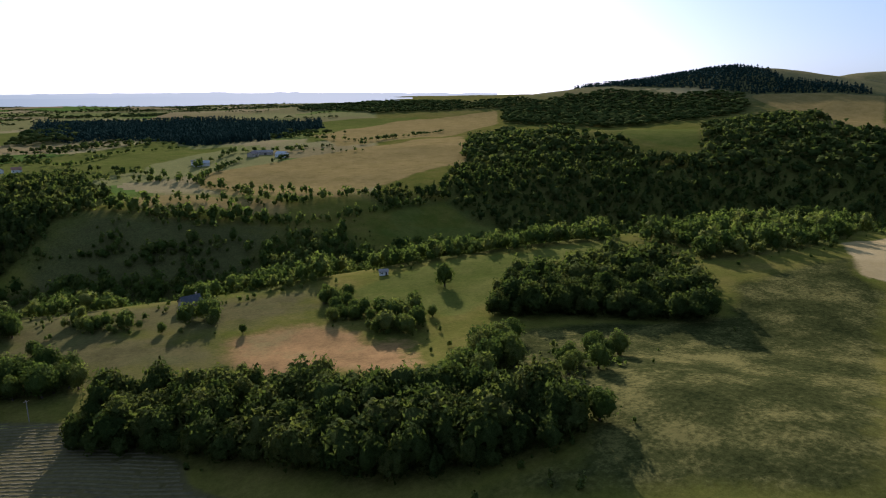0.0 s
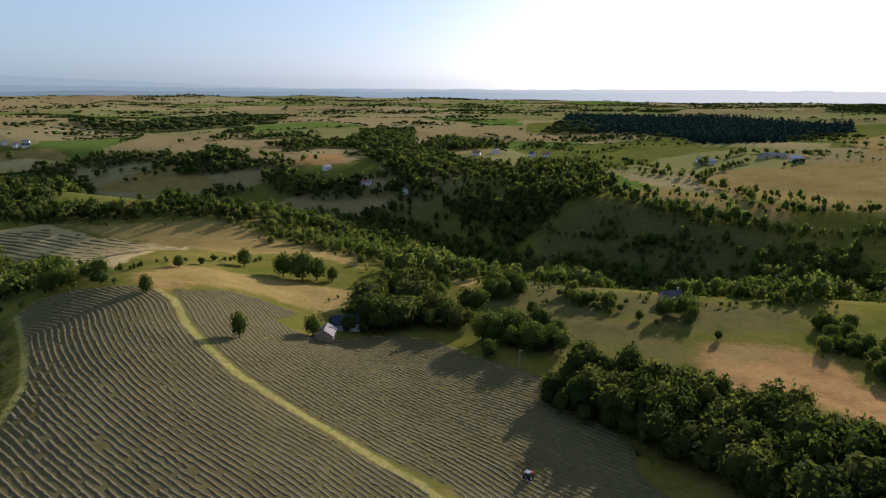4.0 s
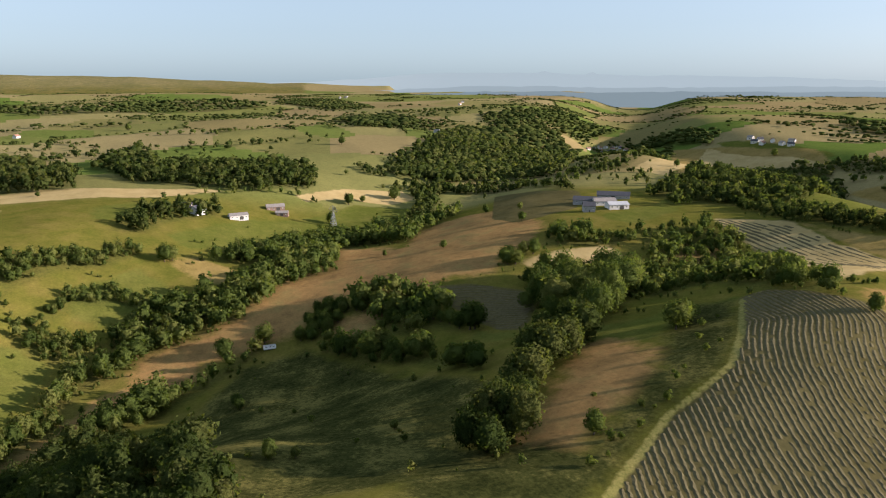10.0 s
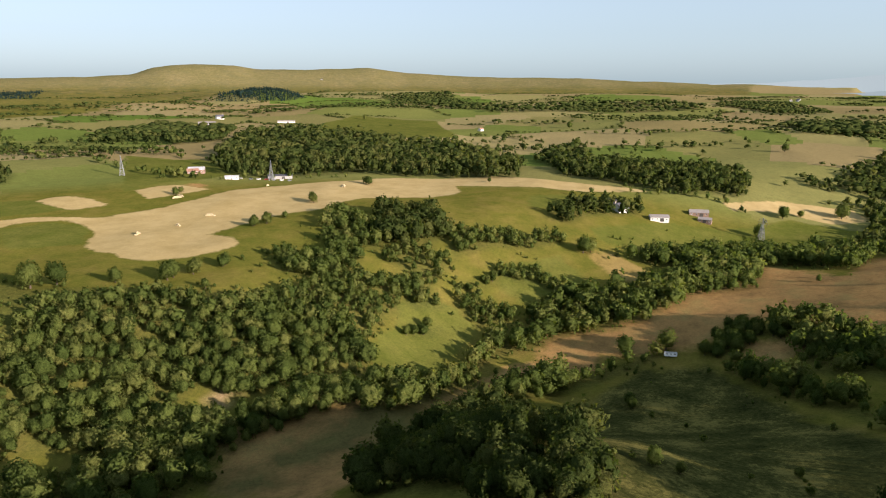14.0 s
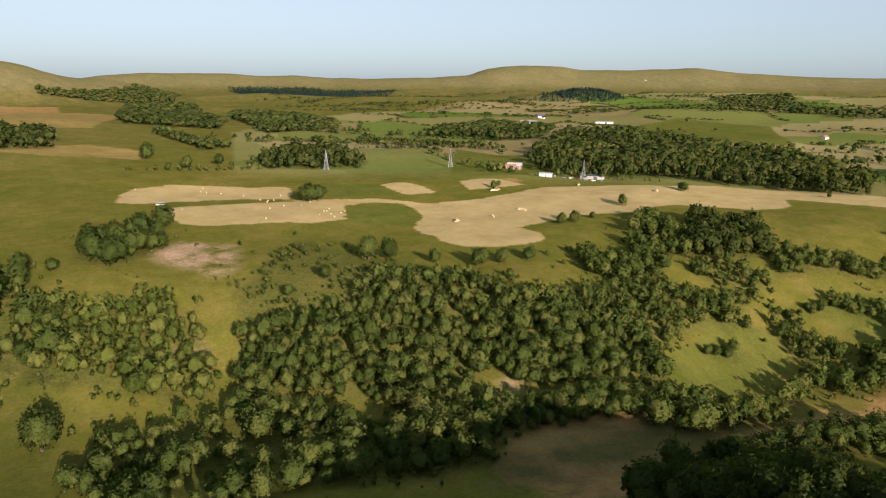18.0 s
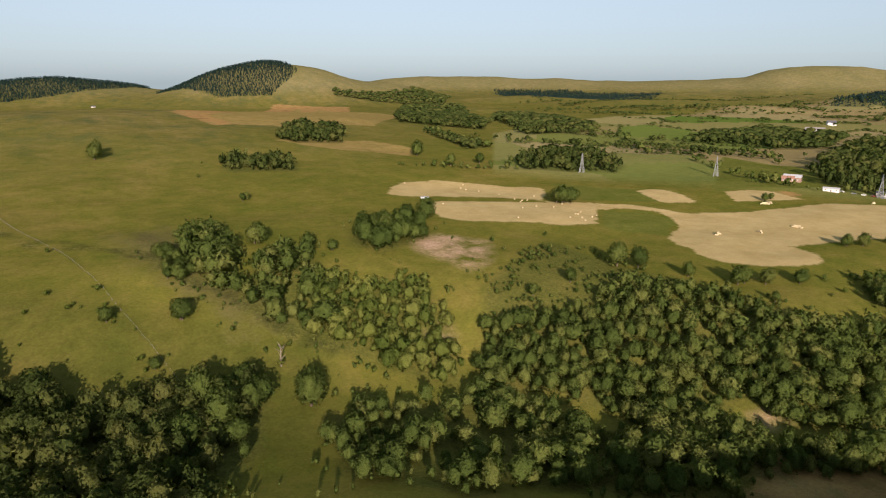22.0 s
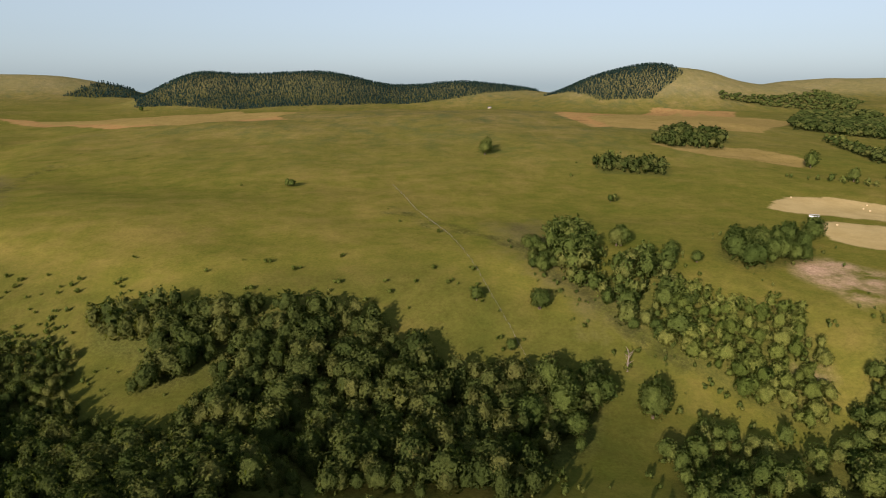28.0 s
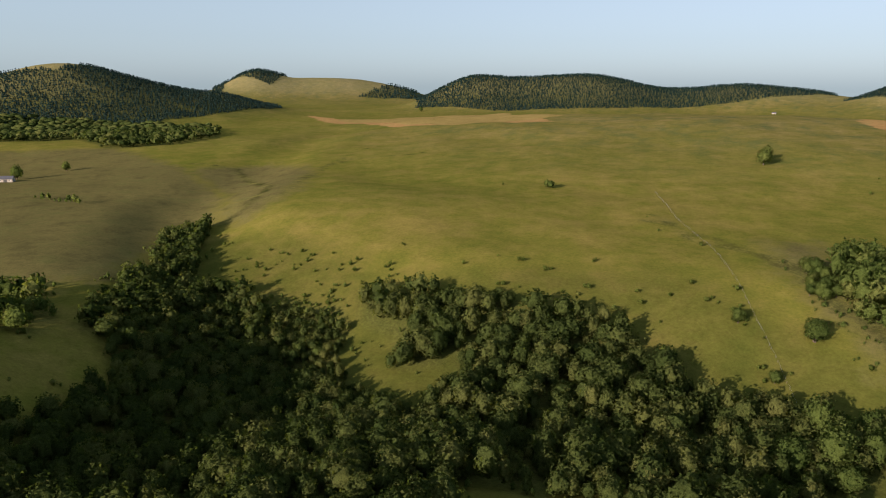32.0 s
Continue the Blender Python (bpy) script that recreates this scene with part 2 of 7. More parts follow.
HILLS = [  # bearing, distance, height, spread across, spread along
    (176, 1180, 57, 760, 620), (27, 575, 13, 120, 85), (31, 300, 27, 66, 165), (50, 225, 6, 60, 70),
    (-58, 2450, 98, 380, 480), (-66, 2500, 52, 420, 480), (-47, 2450, 34, 300, 420), (-35, 2300, 24, 700, 420),
    (-68, 430, 13, 210, 150), (-64, 1180, 48, 240, 220), (-47, 1080, 26, 170, 150), (-26, 1150, 8, 300, 250), (-70, 3900, 130, 700, 300),
    (160.5, 2500, 112, 165, 280), (156, 2500, 80, 160, 260), (151, 2700, 75, 200, 260), (165, 2450, 70, 160, 260),
    (192, 2700, 85, 260, 320), (186, 2700, 76, 220, 320), (197, 2700, 72, 160, 300), (175, 2800, 84, 430, 300),
    (227.5, 2300, 95, 170, 350), (222, 2250, 74, 200, 350), (234, 2300, 75, 260, 350), (216, 2350, 40, 150, 280),
    (214, 3700, 92, 165, 260), (208.5, 3700, 66, 260, 260), (204, 3700, 55, 230, 260), (212, 3600, 45, 420, 300),
    (104, 3400, 22, 500, 260), (88, 3200, 16, 500, 260), (118, 2900, 20, 420, 260),
    (143, 1900, 14, 300, 240), (125, 1700, 8, 260, 200), (102, 1250, 10, 260, 150), (78, 1500, 12, 300, 220),
    (96, 560, 6, 150, 80), (20, 2600, -14, 900, 700), (-8, 2400, -12, 800, 700), (38, 1750, 10, 260, 160), (16, 1500, 8, 260, 150),
    # unseen rises at 250 and 94 added to shade the valley; 156 sunk for sunlight
    (62, 2100, 12, 300, 260), (-14, 4600, -45, 1500, 1400), (250, 300, 36, 65, 110), (94, 116, 26, 90, 38), (156, 120, -18, 85, 60), (205, 520, 8, 90, 90), (212, 640, 10, 90, 110),
    (-66, 170, 26, 130, 100), (81, 330, 5, 26, 34), (92, 194, 12, 46, 34),
    (113.2, 2650, 40, 170, 150), (86, 2350, 18, 260, 120), (96, 2000, 12, 300, 110), (106, 2050, 12, 260, 110), (123, 2300, 20, 260, 120),
    (131, 2650, 20, 280, 130), (140, 2950, 24, 280, 140), (99, 3000, 20, 320, 130), (118, 3300, 26, 260, 140), (127, 3600, 30, 260, 150),
]


# the long table-topped moor on the skyline: bearing and height
MESA_B = (68, 75, 79, 83, 88, 94, 98, 102, 105, 109, 114, 115.5, 120, 121.5, 123, 126, 131, 134, 137, 140, 142, 148, 151, 156)
MESA_H = (26, 42, 52, 66, 86, 84, 102, 114, 146, 138, 140, 160, 160, 144, 104, 88, 78, 76, 96, 92, 104, 106, 90, 30)
LATTICE = np.random.default_rng(5).random((128, 128))


def ripple(x, y, size):
    """Smooth random swell from 0 to 1, of that size in metres."""
    u, v = np.asarray(x, float) / size + 31.7, np.asarray(y, float) / size + 57.3
    i, j = np.floor(u).astype(int), np.floor(v).astype(int)
    f, g = u - i, v - j
    f, g = f * f * (3 - 2 * f), g * g * (3 - 2 * g)
    a, b, c, d = (LATTICE[(i + p) % 128, (j + q) % 128] for p, q in ((0, 0), (1, 0), (0, 1), (1, 1)))
    return (a * (1 - f) + b * f) * (1 - g) + (c * (1 - f) + d * f) * g


def height(x, y):
    x, y = np.asarray(x, float), np.asarray(y, float)
    r2 = x * x + y * y
    z = 38 + 60 * (1 - np.exp(-r2 / 2600.0 ** 2))
    for b, d, up, across, along in HILLS:
        cx, cy = at(b, d)
        sa, ca = math.sin(math.radians(b)), math.cos(math.radians(b))
        u, v = (x - cx) * ca + (y - cy) * sa, -(x - cx) * sa + (y - cy) * ca
        z = z + up * np.exp(-(u / across) ** 2 - (v / along) ** 2)
    r, bearing = np.sqrt(r2), np.degrees(np.arctan2(-x, y))
    bearing = np.where(bearing < -130, bearing + 360, bearing)
    z = z + np.interp(bearing, MESA_B, MESA_H, 0, 0) * np.exp(-np.abs((r - 4620) / 420) ** 2.5)
    for line in VALLEYS:
        cut = np.zeros_like(z)
        for (ax, ay, ad, aw), (bx, by, bd, bw) in zip(line, line[1:]):
            dx, dy = bx - ax, by - ay
            k = np.clip(((x - ax) * dx + (y - ay) * dy) / (dx * dx + dy * dy), 0, 1)
            w = aw + (bw - aw) * k
            cut = np.maximum(cut, (ad + (bd - ad) * k) * np.exp(-(((x - ax - k * dx) ** 2 + (y - ay - k * dy) ** 2) / (w * w)) ** 1.2))
        z = z - cut
    soft = np.minimum(1.0, np.sqrt(r2) / 700)
    z = z + 9 * soft * (ripple(x, y, 260) - 0.5) + (1.5 + 3.5 * soft) * (ripple(x, y, 95) - 0.5)
    z = z + 1.7 * (ripple(x, y, 34) - 0.5) + 0.55 * (ripple(x, y, 13) - 0.5)
    return z


# ---- land cover: each call lays one field, wood or way on the map ----
COVER = {}


def cover(kind, *corners):
    COVER.setdefault(kind, []).append(np.array(corners, float))


def inside(poly, x, y):
    """Distance into a field, in metres: negative outside."""
    best, odd = np.full(x.shape, 1e9), np.zeros(x.shape, bool)
    for (ax, ay), (bx, by) in zip(poly, np.roll(poly, -1, 0)):
        dx, dy = bx - ax, by - ay
        k = np.clip(((x - ax) * dx + (y - ay) * dy) / (dx * dx + dy * dy + 1e-9), 0, 1)
        best = np.minimum(best, (x - ax - k * dx) ** 2 + (y - ay - k * dy) ** 2)
        if abs(dy) > 1e-9:
            odd ^= ((ay > y) != (by > y)) & (x < ax + (y - ay) * dx / dy)
    return np.where(odd, 1, -1) * np.sqrt(best)


def along(line, wide, x, y):
    """Distance into a way of that width."""
    best = np.full(x.shape, 1e9)
    for (ax, ay), (bx, by) in zip(line, line[1:]):
        dx, dy = bx - ax, by - ay
        k = np.clip(((x - ax) * dx + (y - ay) * dy) / (dx * dx + dy * dy + 1e-9), 0, 1)
        best = np.minimum(best, (x - ax - k * dx) ** 2 + (y - ay - k * dy) ** 2)
    return wide / 2 - np.sqrt(best)


WAYS = []


def way(kind, wide, *points):
    WAYS.append((kind, wide, np.array(points, float)))


WOODS, HEDGES, TREES, SHRUBS, SPOT = [], [], [], [], {}


def wood(label, tall, gap, fill, kind, *corners):
    WOODS.append((label, tall, gap, fill, kind, corners))
    cover("wood", *corners)


def hedge(label, tall, gap, fill, *points):
    HEDGES.append((label, tall, gap, fill, points))


def single_trees(*spots):
    TREES.extend(spots)


def shrubs(*spots):
    SHRUBS.extend(spots)


cover("hay", (-201, 247), (-160, 200), (-144, 176), (-137, 158), (-132, 139), (-125, 124), (-117, 110), (-112, 100), (-97, 79), (-52, 90), (6, 139), (-21, 164), (-44, 174), (-67, 189), (-86, 199), (-103, 213), (-118, 228), (-134, 250), (-144, 257), (-151, 258), (-164, 255), (-183, 258), (-199, 260))
cover("hay", (-140, 261), (-133, 268), (-123, 283), (-110, 287), (-91, 285), (-96, 265), (-86, 260), (-74, 259), (-60, 275), (-47, 283), (-28, 279), (-11, 263), (3, 249), (16, 245), (27, 221), (42, 193), (36, 155), (6, 139), (-14, 164), (-46, 180), (-69, 192), (-85, 202), (-103, 217), (-118, 232), (-132, 252))
cover("hay", (-10, 263), (14, 246), (31, 214), (39, 177), (50, 152), (24, 136), (-16, 166))
way("track", 3.2, (-144.8, 258.0), (-133.2, 250.3), (-117.1, 228.1), (-102.8, 214.0), (-86.1, 200.8), (-67.6, 190.4), (-45.1, 177.4), (-21.4, 163.1), (4.2, 139.4))
way("track", 2.6, (-199.5, 260.4), (-196.8, 243.7), (-160.2, 199.8), (-143.9, 176.5), (-137.3, 157.9), (-132.6, 138.8), (-124.5, 123.6), (-117.3, 108.8), (-104.8, 89.0))
way("track", 1.8, (-105.0, 213.8), (-98.7, 228.4), (-91.7, 240.7), (-75.9, 259.3))
way("track", 2.0, (-72.9, 257.4), (-60.2, 274.0), (-47.3, 282.1), (-27.9, 278.2), (-11.2, 262.3), (3.1, 249.0), (15.7, 244.5))
cover("rough", (-200, 242), (-163, 200), (-144, 173), (-139, 154), (-133, 133), (-125, 118), (-113, 100), (-123, 95), (-138, 116), (-143, 130), (-163, 164), (-197, 204), (-216, 236))
cover("brown", (-208, 166), (-204, 177), (-172, 177), (-158, 160), (-148, 137), (-145, 123), (-133, 109), (-136, 92), (-160, 99), (-167, 118), (-191, 144))
cover("lush", (-226, 196), (-219, 224), (-204, 246), (-202, 259), (-197, 238), (-212, 232), (-206, 210), (-189, 186), (-203, 176), (-208, 166), (-228, 187))
cover("lush", (-293, 161), (-265, 173), (-253, 166), (-266, 160), (-277, 154))
cover("hay", (-352, 200), (-324, 218), (-290, 198), (-285, 184), (-301, 167))
cover("hay", (-372, 169), (-372, 182), (-363, 198), (-330, 219), (-280, 189), (-269, 175), (-281, 169), (-318, 174), (-350, 172))
cover("straw", (-375, 243), (-376, 270), (-370, 310), (-360, 316), (-352, 306), (-344, 280), (-349, 250), (-365, 239))
cover("brown", (-463, 210), (-498, 247), (-511, 287), (-503, 317), (-452, 312), (-389, 255), (-392, 237), (-368, 219), (-373, 201), (-377, 186), (-374, 168), (-402, 149), (-406, 136), (-409, 122), (-397, 94), (-402, 80), (-381, 68), (-384, 51), (-384, 24), (-374, -2), (-408, 0), (-412, 16), (-413, 35), (-419, 57), (-439, 75), (-475, 93), (-513, 126), (-517, 157), (-552, 174), (-530, 200))
cover("brown", (-227, -127), (-245, -124), (-262, -114), (-283, -96), (-277, -68), (-309, -45), (-359, -23), (-385, 7), (-390, 35), (-369, 32), (-356, 0), (-316, -29), (-278, -51), (-248, -65), (-225, -68), (-179, -63), (-198, -111))
cover("brown", (-550, 169), (-497, 212), (-565, 245), (-582, 286), (-572, 314), (-534, 345), (-410, 270), (-397, 238), (-405, 191), (-394, 172), (-421, 145), (-403, 107), (-382, 84), (-393, 46), (-401, 17), (-419, 54), (-440, 77), (-490, 114))
cover("brown", (-378, 105), (-379, 122), (-373, 145), (-362, 145), (-354, 127), (-357, 114))
cover("brown", (-333, 326), (-340, 373), (-297, 385), (-228, 301), (-293, 334), (-322, 321))
cover("straw", (-377, 422), (-330, 446), (-276, 428), (-211, 425), (-186, 312), (-181, 286), (-288, 387), (-345, 400))
cover("gold", (-321, 445), (-283, 448), (-260, 454), (-210, 483), (-189, 478), (-147, 461), (-117, 476), (-103, 558), (-86, 396), (-110, 406), (-150, 411), (-157, 379), (-211, 425), (-277, 430))
cover("gold", (-150, 264), (-159, 288), (-149, 320), (-135, 327), (-108, 343), (-77, 345), (-82, 296), (-107, 294), (-122, 289))
cover("lush", (-135, 310), (-145, 349), (-132, 363), (-127, 354), (-125, 317))
cover("lush", (-325, 438), (-305, 442), (-250, 453), (-253, 440), (-292, 430))
cover("lush", (-440, 357), (-453, 407), (-448, 427), (-474, 467), (-455, 472), (-421, 426), (-404, 378), (-401, 359))
cover("hay", (-686, 405), (-602, 409), (-559, 430), (-514, 400), (-478, 366), (-469, 324), (-471, 299), (-509, 298))
cover("straw", (-379, 252), (-367, 282), (-357, 312), (-348, 309), (-348, 278), (-358, 247))
cover("heath_and_shade", (-9, 329), (5, 364), (43, 537), (56, 346), (48, 280), (30, 270), (26, 287), (12, 306), (3, 319))
cover("gold", (-31, 384), (-10, 395), (-18, 358), (-26, 364))
cover("lush", (-250, 536), (-332, 835), (-272, 845), (-259, 828), (-295, 802), (-224, 502))
cover("lush", (-281, 872), (-214, 905), (-174, 1110), (-148, 954), (-180, 855), (-263, 841))
cover("brown", (-293, 931), (-245, 1000), (-221, 904), (-287, 888))
cover("lush", (-561, 875), (-454, 894), (-434, 871), (-502, 859))
cover("lush", (-402, 525), (-545, 850), (-357, 622), (-313, 496))
cover("lush", (-26, 774), (22, 800), (17, 689), (-16, 700))
cover("straw", (-657, 587), (-967, 1052), (-907, 1017), (-737, 1003), (-635, 957), (-817, 942), (-587, 572))
cover("lush", (-978, 1083), (-777, 1058), (-672, 1014), (-678, 987), (-901, 1027))
cover("gold", (-128, 968), (-63, 1196), (-48, 1073), (-95, 936))
cover("brown", (87, 292), (98, 292), (128, 285), (140, 261), (135, 251), (146, 228), (128, 200), (107, 218), (100, 223), (81, 245), (78, 265), (83, 287))
cover("heath_and_shade", (5, 378), (27, 357), (46, 324), (63, 312), (87, 292), (76, 266), (70, 254), (2, 309))
cover("heath_and_shade", (45, 380), (78, 377), (109, 359), (150, 346), (133, 309), (99, 302), (47, 332))
cover("lush", (164, 324), (199, 334), (235, 339), (262, 339), (316, 306), (348, 272), (302, 282), (250, 285), (218, 258), (184, 250), (179, 273), (163, 298))
cover("lush", (226, 308), (249, 328), (285, 294), (250, 285))
cover("lush", (306, 327), (352, 289), (344, 268), (299, 275), (285, 294))
cover("lush", (349, 583), (379, 598), (390, 583), (369, 562), (340, 567))
cover("lush", (409, 558), (428, 568), (445, 564), (435, 551))
cover("lush", (314, 567), (462, 529), (428, 507), (359, 527), (323, 551))
cover("straw", (448, 193), (532, 190), (376, 130), (371, 150), (402, 166))
cover("gold", (122, 716), (169, 716), (261, 646), (254, 616), (225, 614), (202, 642), (137, 647))
cover("lush", (70, 1004), (154, 1136), (324, 1218), (313, 1145), (376, 1110), (243, 1007), (149, 894), (118, 851), (93, 930))
cover("lush", (48, 1720), (148, 1811), (112, 1503), (37, 1406))
cover("gold", (227, 842), (368, 902), (619, 1009), (838, 1104), (570, 738), (494, 724), (417, 682), (316, 630), (221, 699), (210, 758))
cover("gold", (559, 1224), (931, 1515), (1288, 1536), (1069, 1273), (817, 1114), (508, 1004))
cover("gold", (1758, 1045), (2004, 808), (1036, 411), (1015, 452), (1647, 880))
cover("straw", (1682, 1363), (1771, 1167), (1749, 1099), (1677, 1209))
cover("lush", (798, 683), (1276, 872), (817, 551), (799, 588))
cover("lush", (-326, -94), (-352, -95), (-370, -86), (-356, -51), (-335, -60), (-320, -76))
cover("lush", (-400, -79), (-419, -67), (-407, -44), (-378, -54), (-386, -68))
cover("lush", (-588, 34), (-650, 109), (-664, 168), (-722, 242), (-700, 315), (-649, 290), (-628, 213), (-574, 97), (-554, 46))
cover("lush", (-478, -42), (-515, 12), (-475, 32), (-442, -16), (-461, -33))
cover("gold", (-531, 31), (-541, 55), (-500, 86), (-480, 66), (-504, 43))
cover("straw", (-732, -199), (-778, -67), (-751, 61), (-754, 125), (-704, 22), (-737, -64))
cover("straw", (-741, 179), (-779, 253), (-779, 325), (-747, 332), (-724, 285), (-741, 248), (-725, 188))
cover("lush", (-1370, -526), (-1785, -519), (-1691, -283), (-1195, -161), (-1139, -286))
cover("lush", (-833, -563), (-830, -456), (-731, -335), (-645, -368), (-610, -385), (-568, -389))
cover("lush", (-661, -18), (-690, 22), (-640, 26), (-609, -17))
cover("brown", (-586, -371), (-640, -349), (-613, -330), (-563, -362))
cover("lush", (-416, -390), (-453, -373), (-451, -340), (-404, -313), (-375, -343))
cover("lush", (-462, -507), (-516, -440), (-500, -385), (-434, -424))
cover("bare", (-225, -370), (-253, -385), (-271, -354), (-249, -320), (-227, -308), (-225, -327), (-216, -353))
cover("bare", (-258, -147), (-265, -143), (-266, -138), (-257, -140))
cover("bare", (-173, -279), (-186, -273), (-183, -265), (-173, -273))
cover("bare", (-230, -165), (-245, -154), (-241, -153), (-228, -161))
cover("lush", (-333, -93), (-386, -87), (-420, -66), (-411, -44), (-355, -51), (-328, -69), (-323, -85))
cover("gold", (-281, -1067), (-760, -1909), (-619, -1392), (-559, -1091), (-404, -967), (-292, -949))
cover("gold", (-288, -814), (-415, -805), (-453, -735), (-417, -698), (-339, -726))
cover("gold", (-313, -1030), (-792, -1831), (-807, -1391), (-525, -989), (-347, -938))
cover("gold", (809, -1531), (488, -2050), (190, -1231), (347, -1064))
way("rough", 2.0, (357.3, -478.0), (314.9, -499.5), (376.1, -667.8), (389.2, -812.0), (366.1, -959.5))
way("rough", 2.0, (16.0, -494.3), (-29.7, -459.2), (-61.4, -410.9), (-84.8, -355.7))
way("road", 4, (-672.4, -348.6), (-704.1, -322.9), (-700.8, -279.8))
wood("beech and ash belt on the field edge, dark against the low sun", 10.5, 4.7, 1, "auto", (16, 221), (37, 197), (58, 170), (70, 142), (89, 121), (120, 108), (132, 118), (129, 132), (114, 159), (93, 193), (77, 225), (46, 246), (22, 253))
wood("rounded dark wood on the pasture slope", 11.5, 5.6, 1, "auto", (198, 236), (261, 159), (296, 192), (317, 224), (309, 253), (265, 264), (239, 278))
wood("dense hillside wood of mixed broad-leaved trees", 12, 11, 1, "auto", (533, 702), (713, 923), (972, 1120), (759, 743), (779, 650), (746, 584), (774, 517), (855, 578), (1434, 880), (1582, 844), (975, 455), (1032, 387), (767, 274), (487, 226), (673, 401), (610, 463), (369, 329), (451, 516), (425, 549), (418, 612))
wood("upper hillside wood under the hill", 12, 13, 1, "auto", (1094, 1281), (1294, 1517), (1540, 1514), (1638, 1379), (1652, 1209), (1751, 1066), (1636, 961), (1402, 945), (1213, 1015), (1136, 1114))
wood("dark spruce plantation on the hilltop", 13, 11, 1, "spruce", (1709, 1682), (1884, 1539), (2067, 1496), (2124, 1321), (1955, 1056), (2076, 894), (1987, 839), (1766, 1042), (1749, 1116), (1714, 1276))
wood("valley wood along the stream", 11, 9, 0.7, "auto", (11, 826), (78, 897), (99, 838), (117, 718), (86, 673), (59, 646), (40, 625), (0, 629))
wood("valley wood along the stream", 11, 9, 0.9, "auto", (213, 571), (296, 569), (285, 516), (163, 358), (192, 522))
wood("alders along the stream", 9, 8, 0.85, "auto", (28, 569), (66, 568), (182, 520), (161, 354), (128, 357), (117, 525), (57, 386), (20, 391))
wood("bushy clump in the meadow", 5.5, 5, 0.9, "auto", (28, 346), (39, 374), (58, 334), (54, 327))
wood("streamside trees in the valley", 10, 8, 0.9, "auto", (284, 525), (325, 533), (418, 503), (505, 489), (361, 297), (293, 335), (236, 346), (211, 361))
wood("streamside trees in the valley", 11, 8, 0.9, "auto", (355, 292), (418, 292), (726, 344), (781, 280), (759, 271), (431, 192), (369, 207), (346, 222), (370, 258))
wood("dark band of plantation on the plain", 12, 11, 1, "spruce", (134, 1645), (244, 2026), (607, 1967), (747, 1566), (641, 1371), (471, 1289), (329, 1235), (246, 1433), (157, 1489))
wood("clump of trees in the meadow", 7, 6, 0.85, "auto", (150, 322), (166, 314), (145, 274), (133, 287))
wood("clump of trees in the meadow", 7, 6, 0.85, "auto", (156, 291), (180, 272), (162, 247), (149, 236), (141, 256))
wood("clump of trees by the hedge", 11, 7, 1, "auto", (151, 199), (171, 195), (150, 164), (137, 170))
wood("clump of trees by the hedge", 11, 7, 1, "auto", (128, 177), (144, 178), (129, 157), (119, 163))
wood("clump round a field house", 8, 7, 0.6, "auto", (120, 519), (151, 510), (90, 312), (78, 321))
wood("small wood on the slope", 9, 8, 0.8, "auto", (344, 632), (395, 645), (424, 610), (415, 586), (348, 593))
wood("dark trees round the farmstead", 10.5, 7, 0.85, "auto", (-67, 279), (-74, 318), (-71, 357), (-39, 360), (-29, 329), (-15, 313), (-9, 295), (-18, 288), (-33, 296), (-52, 282))
wood("hedge trees below the hay field", 12, 8, 1, "auto", (-8, 278), (1, 308), (26, 283), (24, 266), (12, 261), (4, 270))
wood("clump in the lower pasture", 11, 8, 0.9, "auto", (-15, 337), (-6, 370), (15, 386), (18, 366), (3, 343))
wood("wooded valley side", 11, 9, 0.8, "auto", (-65, 374), (-100, 622), (-87, 664), (-17, 599), (25, 577), (87, 573), (83, 531), (33, 411), (25, 553), (-15, 565), (-38, 378))
wood("dark belt of trees behind the golden field", 7.5, 7, 0.85, "auto", (-279, 486), (-258, 530), (-196, 535), (-193, 488), (-224, 480), (-273, 458), (-329, 444), (-404, 478), (-371, 502))
wood("wood beyond the farm", 11, 10, 0.75, "auto", (-486, 451), (-774, 921), (-714, 937), (-616, 895), (-555, 866), (-371, 502), (-422, 477), (-480, 487))
wood("wooded hollow beside the farm fields", 8, 7, 0.85, "auto", (-403, 283), (-428, 312), (-382, 321), (-377, 362), (-368, 403), (-348, 400), (-300, 388), (-201, 288), (-165, 257), (-192, 255), (-254, 284), (-252, 243), (-319, 278), (-339, 327), (-367, 341), (-372, 301), (-382, 278))
wood("wooded hollow round a small house", 14, 9, 0.85, "auto", (-302, 200), (-345, 234), (-344, 251), (-323, 267), (-309, 283), (-276, 257), (-239, 209), (-235, 194), (-268, 188))
wood("hedge clump", 10, 8, 0.9, "auto", (-382, 230), (-384, 260), (-362, 236), (-364, 220))
wood("clump on the brown slope", 11, 8, 0.9, "auto", (-398, 129), (-403, 146), (-367, 169), (-333, 163), (-316, 141), (-338, 130))
wood("trees along the meadow brook", 11, 8, 0.95, "auto", (-442, -8), (-462, 34), (-483, 70), (-525, 117), (-552, 174), (-500, 154), (-500, 111), (-464, 81), (-436, 61), (-423, 37), (-399, -11))
wood("hedge trees by the brook", 11, 8.5, 0.9, "auto", (-539, 65), (-564, 105), (-592, 152), (-609, 242), (-588, 268), (-521, 226), (-569, 179), (-522, 116), (-524, 85))
wood("dark trees by the gully", 9.5, 6, 0.78, "auto", (-178, -55), (-239, -58), (-272, -45), (-301, -34), (-310, -18), (-274, -10), (-272, 7), (-205, 16), (-176, 14), (-132, 17))
